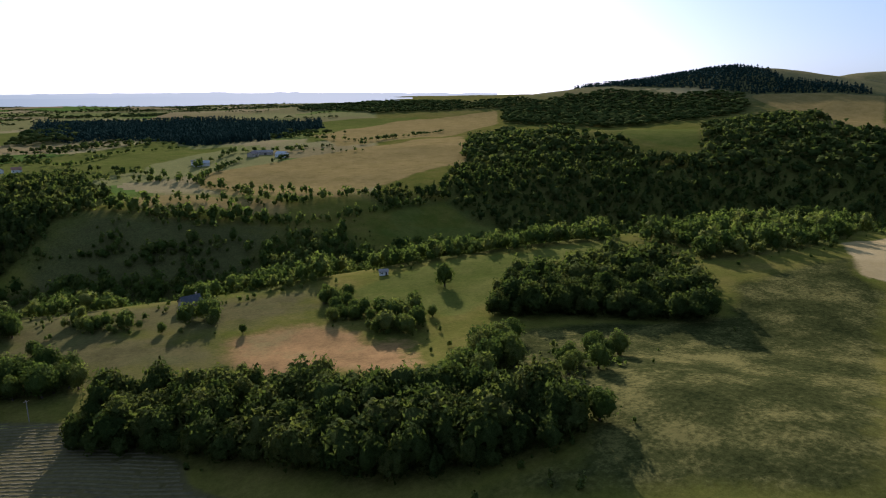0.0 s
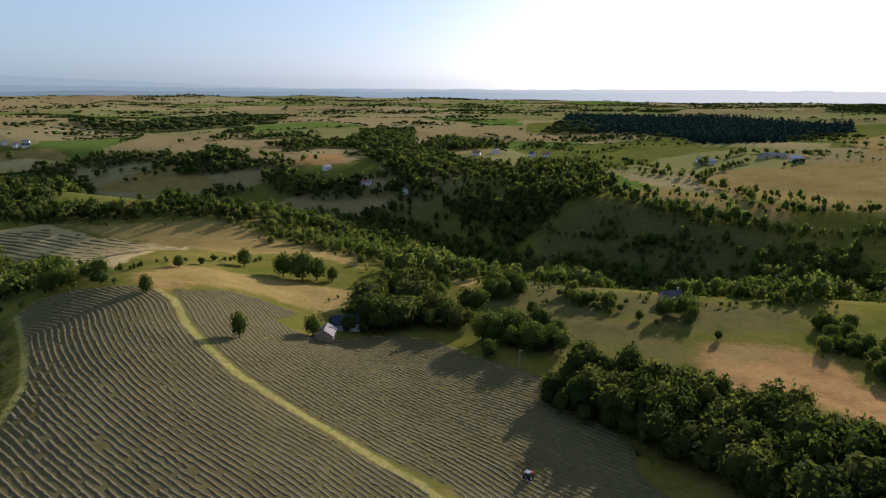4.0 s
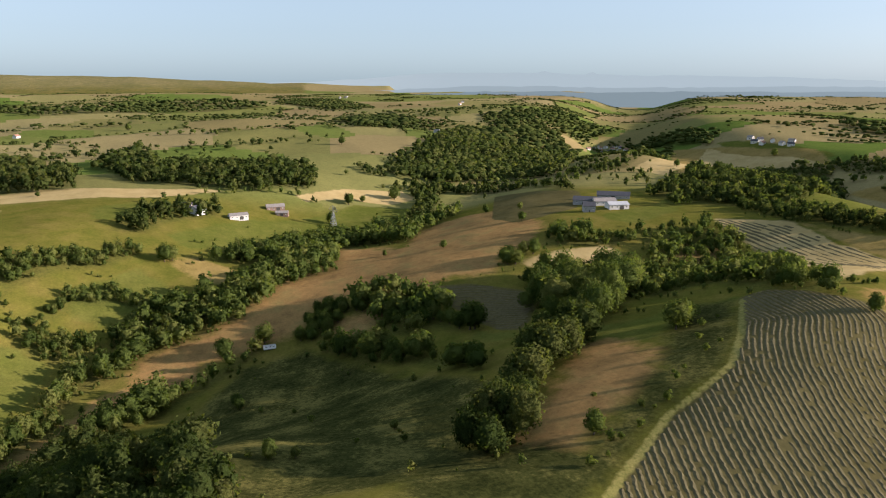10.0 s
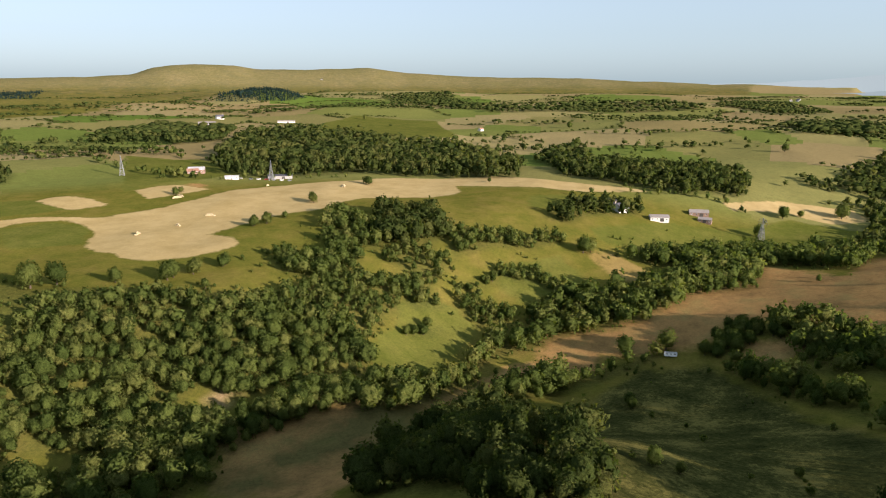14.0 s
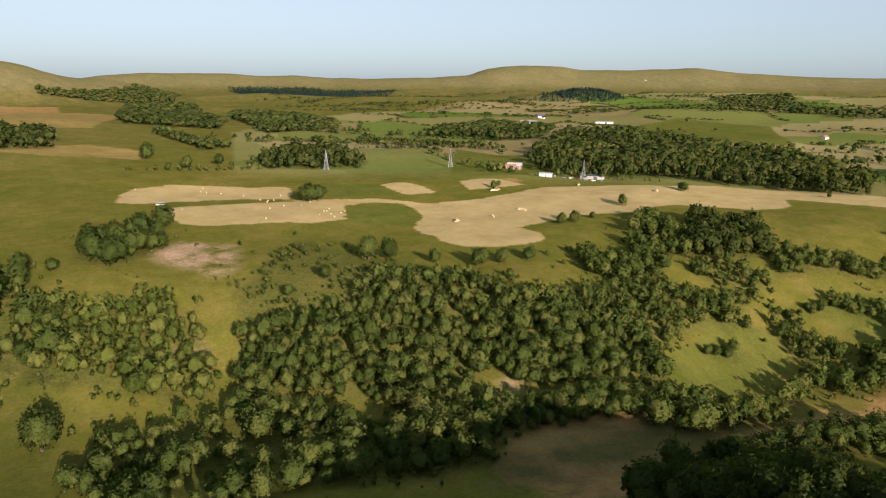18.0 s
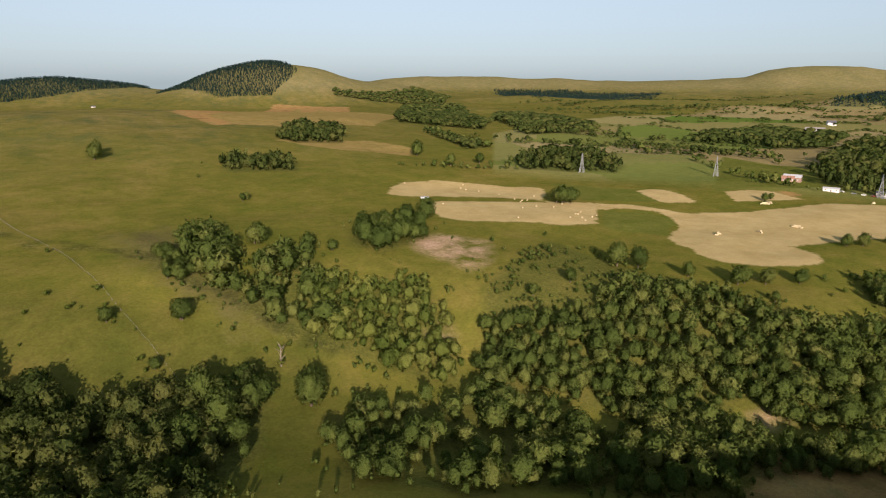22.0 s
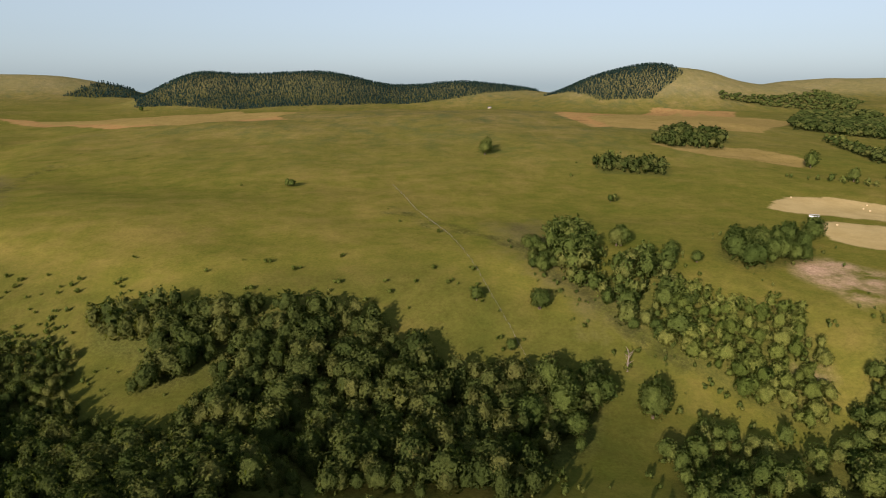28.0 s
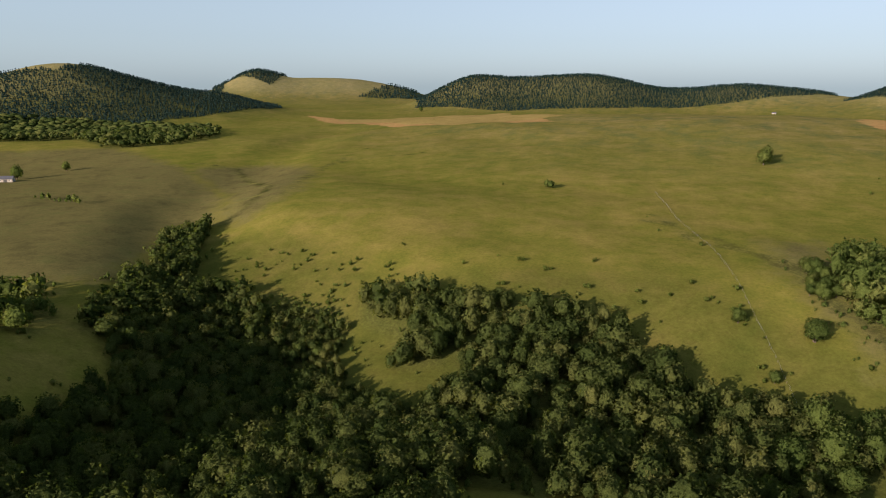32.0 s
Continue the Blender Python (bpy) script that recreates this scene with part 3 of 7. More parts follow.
wood("trees along the gully", 11, 8.5, 0.8, "auto", (-311, -28), (-325, -18), (-358, 9), (-364, 32), (-386, 64), (-379, 67), (-345, 30), (-324, 0), (-300, -16))
wood("wood on the far bank", 10, 12, 0.9, "auto", (-1006, 13), (-936, 153), (-831, 221), (-766, 202), (-751, 120), (-801, 8))
wood("steep wood at the mouth of the gorge", 12, 12, 0.9, "auto", (-1116, 538), (-1269, 703), (-1199, 730), (-1150, 781), (-904, 635), (-845, 533), (-868, 451), (-805, 354), (-859, 331), (-970, 447))
wood("wood by the brook bend", 12, 9, 0.9, "auto", (-771, 338), (-823, 410), (-601, 274), (-643, 280))
wood("copse on the plateau", 11, 12, 0.9, "auto", (-1567, 503), (-1547, 688), (-1354, 588), (-1312, 453))
wood("wood at the gorge", 12, 15, 0.9, "auto", (-1549, 876), (-1752, 1275), (-1594, 1374), (-1562, 1260), (-1373, 932))
wood("wood at the gorge", 12, 13, 0.9, "auto", (-1487, 1304), (-1187, 1203), (-1022, 1140), (-987, 1068), (-1244, 1128))
wood("hedge of trees above the brook", 10, 8.5, 0.9, "auto", (-534, 59), (-560, 95), (-585, 144), (-593, 201), (-594, 252), (-639, 323), (-625, 337), (-549, 247), (-548, 187), (-558, 143), (-521, 89))
wood("big wood on the next slope", 13, 11, 1, "auto", (-802, -420), (-1188, -567), (-1268, -498), (-1099, -277), (-1104, -168), (-902, -40), (-767, -34), (-761, -130), (-748, -241), (-708, -301), (-711, -362))
wood("wood by the hamlet", 12, 12, 0.9, "auto", (-1152, -831), (-1330, -822), (-1330, -644), (-1103, -555), (-1033, -608), (-1069, -674), (-1020, -738))
wood("wooded ravine", 12, 11, 0.9, "auto", (-943, -18), (-1188, 46), (-902, 58), (-913, 195), (-864, 235), (-785, 215), (-744, 123), (-782, 31))
wood("trees round the hill farm", 10, 8, 0.6, "auto", (-646, 20), (-680, 56), (-691, 92), (-656, 87), (-616, 35), (-583, 19), (-585, -6))
wood("trees in the valley bottom", 10, 6.5, 0.95, "auto", (-208, -171), (-223, -181), (-234, -154), (-249, -137), (-238, -127), (-217, -124), (-202, -113))
wood("light green ash trees on the bank", 7.5, 5.6, 0.75, "auto", (-123, -311), (-140, -335), (-195, -311), (-184, -271), (-178, -250), (-168, -237), (-154, -251), (-135, -275), (-118, -301))
wood("trees along the brook in evening light", 9, 6.8, 0.6, "auto", (-105, -237), (-129, -251), (-138, -235), (-164, -232), (-183, -208), (-206, -169), (-240, -145), (-267, -117), (-295, -97), (-338, -95), (-310, -86), (-274, -97), (-224, -124), (-206, -115), (-170, -134), (-140, -167), (-119, -159), (-89, -198))
wood("clump on the terrace", 12, 8, 1, "auto", (-179, -376), (-201, -413), (-230, -422), (-261, -413), (-236, -372), (-193, -358))
wood("dense oak wood on the valley side", 10.5, 7.2, 1, "auto", (105, -314), (109, -332), (88, -340), (54, -337), (25, -328), (8, -316), (-7, -299), (-26, -280), (-25, -273), (-42, -285), (-68, -283), (-86, -280), (-78, -262), (-58, -232), (-46, -205), (-40, -180), (85, -189), (104, -237), (91, -239), (90, -266), (90, -288), (98, -295))
wood("dense wood in the valley bend", 8.4, 5.4, 0.95, "auto", (165, -105), (211, -156), (216, -183), (223, -212), (243, -231), (263, -231), (292, -285), (316, -343), (366, -418), (346, -441), (313, -384), (271, -329), (232, -326), (207, -310), (208, -279), (176, -272), (150, -259), (128, -250), (102, -239), (86, -209), (70, -211), (49, -145))
wood("dense oak wood on the valley side", 10.5, 7.2, 1, "auto", (155, -318), (164, -337), (145, -343), (113, -338), (95, -286), (118, -279), (130, -307))
wood("trees on the moor edge", 11, 8, 0.9, "auto", (292, -201), (345, -241), (310, -257), (276, -233), (266, -212))
wood("spruce forest on the moor hill", 8.5, 8.6, 1, "spruce", (840, -2190), (1320, -3444), (681, -2657), (427, -2725), (115, -2874), (-194, -2826), (-526, -2878), (-513, -2701), (-175, -2498), (37, -2402), (240, -2246), (506, -2125))
wood("spruce forest on the moor hill", 8.5, 8.6, 1, "spruce", (1536, -1112), (1917, -1401), (1577, -1433), (1666, -1697), (1527, -1880), (1583, -2460), (1196, -1922), (1142, -1556), (1138, -1333), (1116, -1137), (1303, -1032), (1463, -1056))
wood("broad-leaved wood below the forest", 12, 13, 1, "auto", (1059, -758), (1480, -1069), (1151, -1173), (869, -1144), (730, -975), (717, -836), (784, -783), (966, -894))
wood("wood on a far hilltop", 14, 12, 1, "spruce", (1528, -1909), (2278, -3024), (2167, -3117), (1934, -3175), (1854, -2890), (2167, -2966))
wood("forest edge on the moor", 14, 16, 1, "spruce", (1459, -2994), (1438, -3431), (1347, -3516), (1202, -3136))
wood("shelter belt under the hill", 11, 13, 1, "auto", (-940, -2069), (-1282, -2178), (-1921, -2825), (-1353, -2024), (-934, -2014))
wood("wood on the moor slope", 11, 11, 1, "auto", (-733, -1279), (-1145, -1944), (-1317, -1970), (-856, -1116), (-756, -1001), (-640, -1106))
wood("wood on the moor slope", 11, 11, 1, "auto", (-1111, -1403), (-1149, -1237), (-1026, -962), (-760, -882), (-951, -1219))
wood("copse on the moor slope", 10, 8, 1, "auto", (-299, -834), (-373, -943), (-439, -927), (-370, -782), (-310, -784))
wood("copse on the moor slope", 9, 8, 0.9, "auto", (-186, -673), (-216, -711), (-269, -682), (-249, -631), (-185, -649))
wood("strip of trees", 9, 9, 0.9, "auto", (-582, -933), (-583, -757), (-526, -731))
wood("wood below the hay meadows", 11, 9, 0.9, "auto", (-495, -601), (-666, -713), (-628, -550), (-580, -522), (-486, -570))
wood("far plantation", 12, 20, 1, "spruce", (-2559, -3268), (-2924, -2911), (-2511, -2495), (-2227, -2762))
wood("far plantation", 12, 20, 1, "spruce", (-2521, -3248), (-2650, -3227), (-3167, -2488), (-2589, -2138), (-1890, -2161))
wood("plantation below the table hill", 12, 20, 1, "spruce", (-2258, -1158), (-3656, -1686), (-3795, -1561), (-3744, -1465), (-2267, -1031))
wood("plantation on the moor", 12, 20, 1, "auto", (-2865, -734), (-3203, -480), (-2648, -354), (-2212, -151), (-2394, 500), (-2177, 455), (-1913, -162), (-2502, -499))
hedge("old hedgerow with trees", 8, 7, 0.8, (27, 773), (81, 818), (174, 894), (232, 732), (239, 665), (276, 625))
hedge("old hedgerow with trees", 9, 7, 0.8, (200, 635), (256, 634), (328, 626))
hedge("old hedgerow with trees", 9, 7, 0.8, (61, 659), (101, 682), (141, 686))
hedge("hedgerow", 7, 7, 0.7, (52, 1235), (111, 973), (192, 1132), (311, 1172))
hedge("hedgerow", 8, 7, 0.8, (243, 898), (348, 1030), (452, 971), (515, 924))
hedge("hedgerow with bushes", 6, 6, 0.7, (-404, 478), (-378, 511), (-317, 494))
hedge("hedgerow with trees", 9, 8, 0.7, (-621, 903), (-520, 908), (-409, 876), (-334, 904), (-255, 914))
hedge("hedgerow with trees", 9, 8, 0.7, (-629, 983), (-473, 931), (-380, 955), (-306, 920))
hedge("hedge of hawthorns", 6, 7, 0.7, (-687, 20), (-723, 76), (-747, 140), (-743, 190))
hedge("hedge of hawthorns", 7, 8, 0.8, (-873, 336), (-871, 435), (-785, 495), (-598, 475))
hedge("hedgerow with trees", 8, 8, 0.7, (-634, -399), (-687, -350), (-694, -295))
hedge("hedgerow with trees", 8, 8, 0.7, (-1324, 62), (-1296, 167), (-1303, 264))
hedge("hedgerow", 7, 9, 0.7, (-984, -663), (-949, -592), (-844, -485))
hedge("hedgerow", 8, 8, 0.8, (-619, -984), (-581, -785), (-573, -739))
hedge("hedgerow", 8, 8, 0.8, (-985, -975), (-947, -836), (-742, -612))
hedge("hedgerow", 8, 8, 0.7, (-753, -551), (-665, -414), (-662, -348), (-680, -324))
hedge("hedgerow", 8, 8, 0.8, (-202, -710), (-241, -690), (-267, -668))
hedge("hedgerow", 7, 8, 0.8, (-355, -631), (-408, -602), (-475, -565))
hedge("hedgerow", 7, 8, 0.8, (-716, -334), (-703, -270), (-725, -219))
hedge("hawthorn row on the moor", 6, 7, 0.9, (555, -460), (527, -459), (485, -447))
hedge("hedgerow", 7, 9, 0.7, (-1205, -807), (-1232, -794), (-1301, -804))
DEAD_TREE = (-100.1, -285.5, 11.6)
SPOT["wall_line"] = [(14.0, -603.6), (-6.0, -501.7), (-26.2, -436.0), (-38.1, -373.1), (-44.5, -345.2), (-52.1, -316.1), (-56.5, -290.1)]
SPOT["farm_barn"] = [(-73.5, 261.7)]
SPOT["farm_big_barn"] = [(-70.1, 281.1)]
SPOT["farm_car"] = [(-66.6, 279.5)]
SPOT["dairy_long_shed"] = [(-488.6, 392.0)]
SPOT["dairy_back_shed"] = [(-498.7, 424.5)]
SPOT["dairy_front_shed"] = [(-458.4, 394.9)]
SPOT["dairy_side_shed"] = [(-478.7, 396.9)]
SPOT["dairy_house"] = [(-460.0, 365.6)]
SPOT["hill_white_shed"] = [(-652.2, 103.6)]
SPOT["hill_house"] = [(-655.4, 68.9)]
SPOT["hill_second_house"] = [(-661.0, 58.8)]
SPOT["hill_barn"] = [(-692.9, 147.7)]
SPOT["hill_small_barn"] = [(-676.2, 150.8)]
SPOT["west_white_barn"] = [(385.0, 945.0)]
SPOT["west_long_shed"] = [(372.2, 987.5)]
SPOT["west_shed"] = [(350.3, 968.4)]
SPOT["west_row"] = [(262.9, 923.1)]
SPOT["west_house"] = [(259.0, 940.6)]
SPOT["meadow_house"] = [(88.3, 351.7)]
SPOT["stream_hut"] = [(199.4, 341.7)]
SPOT["road_barn"] = [(-702.3, -388.7)]
SPOT["road_shed"] = [(-696.7, -390.4)]
SPOT["hamlet_shed"] = [(-1396.3, -739.5)]
SPOT["hamlet_white"] = [(-1540.6, -615.9)]
SPOT["hamlet_house"] = [(-1526.8, -775.0)]
SPOT["hollow_house"] = [(-295.1, 227.3)]
SPOT["moor_barn"] = [(669.0, -528.3)]
SPOT["moor_house"] = [(1657.8, 821.1)]
SPOT["caravan"] = [(-377.1, 72.3)]
SPOT["feeder"] = [(-304.9, -486.1)]
SPOT["hut"] = [(-277.0, -2322.5)]
SPOT["car_park"] = [(-682.5, -327.7), (-682.4, -316.1), (-685.4, -308.7), (-688.1, -301.1), (-685.1, -291.2), (-683.6, -281.8), (-683.0, -272.8)]
SPOT["service_shed"] = [(-675.5, -334.2)]
SPOT["service_roof"] = [(-706.1, -292.7)]
SPOT["pylons"] = [(-684.5, -293.8), (-645.4, 194.6)]
SPOT["pylons_far"] = [(-542.2, -537.8), (-657.9, -449.9)]
SPOT["poles"] = [(7.2, 250.9)]
SPOT["bale_stacks"] = [(-439.7, -293.9), (-471.7, -279.7), (-505.8, -271.8), (-561.8, -333.1), (-644.3, -280.5), (-651.1, -203.8)]
SPOT["bale_stacks_far"] = [(-446.0, -292.7), (-568.9, -333.3), (-653.1, -205.7)]
SPOT["village"] = [(-1449.4, 1159.9), (-1435.9, 1168.8), (-1490.2, 1227.2), (-1430.2, 1194.0), (-1471.7, 1238.8), (-1441.1, 1229.4), (-1465.2, 1264.4), (-1416.6, 1238.9), (-1501.0, 1215.4), (-1492.0, 1266.1), (-1394.3, 1097.0), (-1406.5, 1164.4)]
SPOT["plain_houses"] = [(-873.8, 1065.1), (-851.4, 1059.6), (-812.8, 1062.1), (-792.9, 1058.5), (-1487.1, 1208.9), (-1495.9, 1237.0), (-1477.5, 1243.9), (-1476.7, 1270.5)]
SPOT["plain_houses_b"] = [(-2799.0, 893.6), (-2787.4, 912.8), (-1931.3, 1006.6), (-899.7, 1086.1), (-871.6, 1077.5), (-842.3, 1074.5), (-805.7, 1077.3), (-1553.2, 990.6)]
SPOT["plain_houses_c"] = [(-2809.9, 896.7), (-2901.1, 956.1), (-2202.5, 1159.1), (-1393.5, -141.7), (-1221.1, 585.8), (-4038.6, -1376.1)]
SPOT["plain_houses_d"] = [(-172.4, 824.7), (-89.0, 854.3), (-117.6, 776.4), (-44.2, 997.6), (-17.0, 1022.9), (37.3, 991.2), (56.2, 983.5), (-236.2, 875.7)]
SPOT["mown_rows"] = [(-322.7, 435.7), (-275.6, 428.4), (-211.3, 424.8), (-186.2, 311.7), (-181.0, 286.0), (-287.9, 387.2), (-344.6, 400.1), (-377.1, 421.6)]
SPOT["tractor"] = [(8.7, 172.8)]
wood("row of oaks across the shaded meadow", 10.5, 6.5, 0.95, "auto", (-349, 96), (-314, 108), (-275, 123), (-224, 126), (-237, 136), (-289, 131), (-327, 115), (-359, 102))
wood("thicket round a small brown field", 8, 6.5, 0.9, "auto", (-369, 87), (-367, 103), (-387, 119), (-405, 115), (-392, 100))
wood("thicket round a small brown field", 9, 6.5, 0.9, "auto", (-391, 118), (-373, 130), (-336, 144), (-300, 158), (-315, 164), (-349, 153), (-381, 136), (-398, 124))
wood("wooded valley with dark broad-leaved trees", 9, 10, 0.4, "auto", (-157, 890), (-111, 1052), (3, 827), (95, 864), (57, 679), (20, 627), (-1, 597), (-40, 573), (-87, 584), (-161, 651), (-199, 747), (-137, 754), (-74, 718), (-88, 805))
hedge("hedgerow with tall dark trees", 11, 6, 0.9, (75, 681), (101, 665), (126, 644), (183, 623), (238, 599))
hedge("hedgerow with tall dark trees", 9, 6, 0.9, (103, 579), (152, 586), (210, 568))
hedge("hedgerow with bushes", 6, 5, 0.9, (40, 608), (80, 597), (149, 577))
# shade of the valley side, painted in as dark brown cover
cover("heath_and_shade", (17, 563), (52, 620), (89, 658), (180, 613), (230, 592), (196, 558), (181, 513), (107, 525), (35, 542))
cover("brown", (1050, -1814), (472, -1240), (230, -1209), (191, -1105), (417, -1094), (790, -1455))
cover("brown", (-239, -1122), (-718, -1982), (-908, -1871), (-505, -1033), (-361, -988), (-263, -953))
wood("round dark bushes by the field path", 7, 5, 1, "auto", (156, 152), (159, 144), (170, 154), (166, 161))
wood("round dark bushes by the field path", 8, 5, 1, "auto", (171, 153), (171, 141), (190, 157), (188, 166))
wood("dark tree row at the foot of the hay hill", 12, 5, 1, "auto", (-152, 83), (-150, 90), (-152, 103), (-187, 133), (-197, 149), (-210, 172), (-231, 182), (-223, 155), (-185, 118), (-163, 88))
# pasture seen against the sun, its dimness painted with the rough colour
cover("rough", (179, 215), (209, 200), (274, 159), (317, 186), (406, 171), (371, 150), (357, 131), (149, 49), (91, 110), (116, 102), (143, 126), (135, 153))
# meadow whose deep shade is painted darker with the rough colour
cover("rough", (-306, 17), (-363, 53), (-360, 89), (-309, 106), (-205, 121), (-161, 87), (-140, 78), (-148, 12), (-185, 10))
# cast shade over the end of the brown strip, put in as darker cover
cover("heath_and_shade", (-198, -112), (-231, -110), (-261, -95), (-288, -83), (-320, -55), (-269, -44), (-189, -107))
wood("dark plantation on a moor hillside", 11, 11, 1, "spruce", (-2440, -898), (-2335, -920), (-2283, -993), (-2316, -1090), (-2382, -1162), (-2475, -1128), (-2522, -1045), (-2515, -955))
wood("steep green bank wood above the brook", 8, 5.5, 0.8, "auto", (-281, -252), (-304, -234), (-318, -210), (-331, -157), (-343, -114), (-335, -95), (-299, -103), (-265, -133), (-264, -156), (-234, -156), (-216, -166), (-213, -184), (-199, -209), (-176, -225), (-183, -246), (-202, -261), (-221, -258), (-256, -235))
wood("trees by the brook", 9.5, 6.2, 1, "auto", (-356, -45), (-397, -31), (-427, 15), (-452, 69), (-480, 99), (-471, 107), (-423, 68), (-408, 15), (-379, -22), (-339, -40))
wood("streamside trees below the bank", 9.5, 6.2, 1, "auto", (-273, -81), (-272, -72), (-291, -52), (-316, -40), (-347, -26), (-339, -43), (-314, -68), (-295, -85))
wood("round tree clump in the small pasture", 8, 6, 1, "auto", (-368, -79), (-378, -66), (-394, -63), (-386, -78))
wood("rows of trees along the brook", 9, 6, 0.85, "auto", (-244, -128), (-263, -123), (-288, -90), (-274, -87), (-249, -114), (-226, -119), (-194, -131), (-185, -139), (-210, -143))
wood("rows of trees along the brook", 9, 6, 0.8, "auto", (-157, -214), (-178, -202), (-196, -170), (-212, -145), (-195, -142), (-179, -150), (-194, -166), (-172, -183), (-154, -200))
wood("thorn scrub on the open slope", 3, 6.5, 0.25, "auto", (-309, -334), (-309, -268), (-343, -163), (-343, -114), (-331, -157), (-319, -211), (-284, -255), (-256, -235), (-221, -258), (-201, -263), (-220, -290), (-254, -307))
cover("straw", (-278, -506), (-300, -534), (-323, -556), (-365, -548), (-400, -515), (-430, -477), (-400, -442), (-344, -482))
cover("straw", (-306, -474), (-339, -460), (-372, -439), (-403, -430), (-435, -413), (-408, -384), (-378, -357), (-356, -361), (-316, -386), (-279, -420), (-284, -444))
cover("straw", (-418, -394), (-446, -387), (-461, -369), (-456, -345), (-437, -326), (-414, -315), (-394, -303), (-388, -287), (-389, -279), (-378, -267), (-378, -249), (-389, -230), (-416, -214), (-432, -209), (-447, -229), (-449, -245), (-477, -235), (-525, -215), (-544, -192), (-602, -173), (-631, -109), (-662, -86), (-708, -99), (-716, 8), (-747, 41), (-757, -57), (-744, -168), (-674, -237), (-618, -303), (-525, -324), (-480, -352), (-461, -394), (-436, -411))
cover("straw", (-510, -434), (-528, -430), (-537, -415), (-520, -366), (-493, -390))
cover("straw", (-578, -384), (-605, -379), (-621, -363), (-612, -325), (-574, -342), (-551, -354))
cover("straw", (-400, -508), (-422, -497), (-436, -481), (-412, -453), (-390, -461), (-370, -472))
wood("long band of trees between the fields of the plain", 9, 8, 0.95, "auto", (-492, 488), (-446, 561), (-600, 906), (-574, 885), (-411, 542), (-444, 440))
wood("long band of trees between the fields of the plain", 9, 9, 0.95, "auto", (-796, 910), (-752, 953), (-644, 971), (-622, 920), (-513, 633))
wood("long band of trees between the fields of the plain", 8.5, 9, 0.9, "auto", (-638, 953), (-619, 988), (-490, 960), (-469, 939), (-579, 926))
wood("long band of trees between the fields of the plain", 9, 9, 0.95, "auto", (-457, 916), (-424, 986), (-360, 919), (-397, 893), (-436, 885))
wood("long band of trees between the fields of the plain", 8, 9, 0.9, "auto", (-341, 915), (-275, 901), (-318, 878), (-409, 877))
wood("dark wooded ridge on the plain", 9, 12, 1, "auto", (-800, 1432), (-814, 1849), (-635, 1951), (-546, 1660), (-701, 1583), (-764, 1397))
wood("long band of trees between the fields of the plain", 9, 10, 0.9, "auto", (-382, 1055), (-334, 1138), (-284, 1197), (-234, 1088), (-296, 1063), (-322, 996))
wood("long band of trees between the fields of the plain", 9, 7.5, 0.9, "auto", (-293, 546), (-388, 830), (-338, 833), (-312, 826), (-364, 810), (-269, 511))
wood("wooded dip in the plain", 9.5, 8, 0.8, "auto", (-322, 850), (-296, 879), (-254, 843), (-174, 835), (-166, 807), (-219, 813), (-255, 808), (-302, 826))
wood("wooded slope of the side valley", 9, 9.5, 1, "auto", (-912, 357), (-1026, 459), (-1286, 654), (-1323, 717), (-1199, 736), (-1131, 776), (-744, 534), (-820, 507), (-823, 413), (-847, 366))
wood("wooded slope of the side valley", 9, 12, 1, "auto", (-1586, 889), (-1536, 960), (-1402, 1003), (-1294, 889), (-1312, 756))
wood("copse on the high pasture", 9, 11, 0.9, "auto", (-1638, 538), (-1686, 679), (-1521, 676), (-1346, 540), (-1464, 445))
wood("trees on the pasture slope", 8, 8.5, 0.8, "auto", (-879, 300), (-855, 337), (-830, 330), (-839, 293))
wood("trees on the pasture slope", 9, 8, 0.85, "auto", (-896, 182), (-889, 214), (-844, 232), (-777, 215), (-767, 182), (-752, 149))
wood("band of trees across the valley mouth", 9, 8, 0.9, "auto", (-788, 295), (-806, 371), (-782, 476), (-580, 437), (-559, 425), (-735, 447), (-769, 385))
wood("wooded side of the gorge", 9, 12, 1, "auto", (-756, 549), (-724, 573), (-707, 615), (-1187, 1177), (-1025, 1017), (-668, 587), (-659, 498))
wood("belt of woodland on the far upland", 9, 12, 0.95, "auto", (-2492, 545), (-2696, 717), (-2647, 813), (-2097, 783), (-2001, 628), (-2203, 583))
cover("lush", (-532, 897), (-493, 901), (-445, 895), (-441, 871), (-510, 869))
cover("lush", (-417, 607), (-532, 845), (-370, 632), (-350, 520))
cover("lush", (-375, 811), (-337, 834), (-277, 859), (-193, 910), (-181, 861), (-237, 832), (-284, 795))
cover("gold", (-571, 865), (-525, 893), (-466, 915), (-405, 877), (-359, 845), (-455, 827))
cover("brown", (-296, 954), (-247, 1009), (-221, 921), (-276, 907))
cover("gold", (-1066, 1057), (-896, 1041), (-737, 1046), (-647, 966), (-761, 948), (-580, 575))
cover("lush", (-976, 1073), (-714, 1033), (-703, 1008), (-862, 1031))
wood("wooded side of the deep valley", 7.5, 7, 0.85, "auto", (-189, 491), (-254, 764), (-215, 766), (-130, 705), (-84, 637), (-1, 594), (12, 399), (-27, 380), (-72, 416), (-107, 431), (-169, 472))
wood("wooded side of the deep valley", 9.5, 8.5, 0.9, "auto", (-11, 668), (23, 679), (47, 692), (73, 665), (48, 638), (19, 609), (-1, 605), (-20, 633))
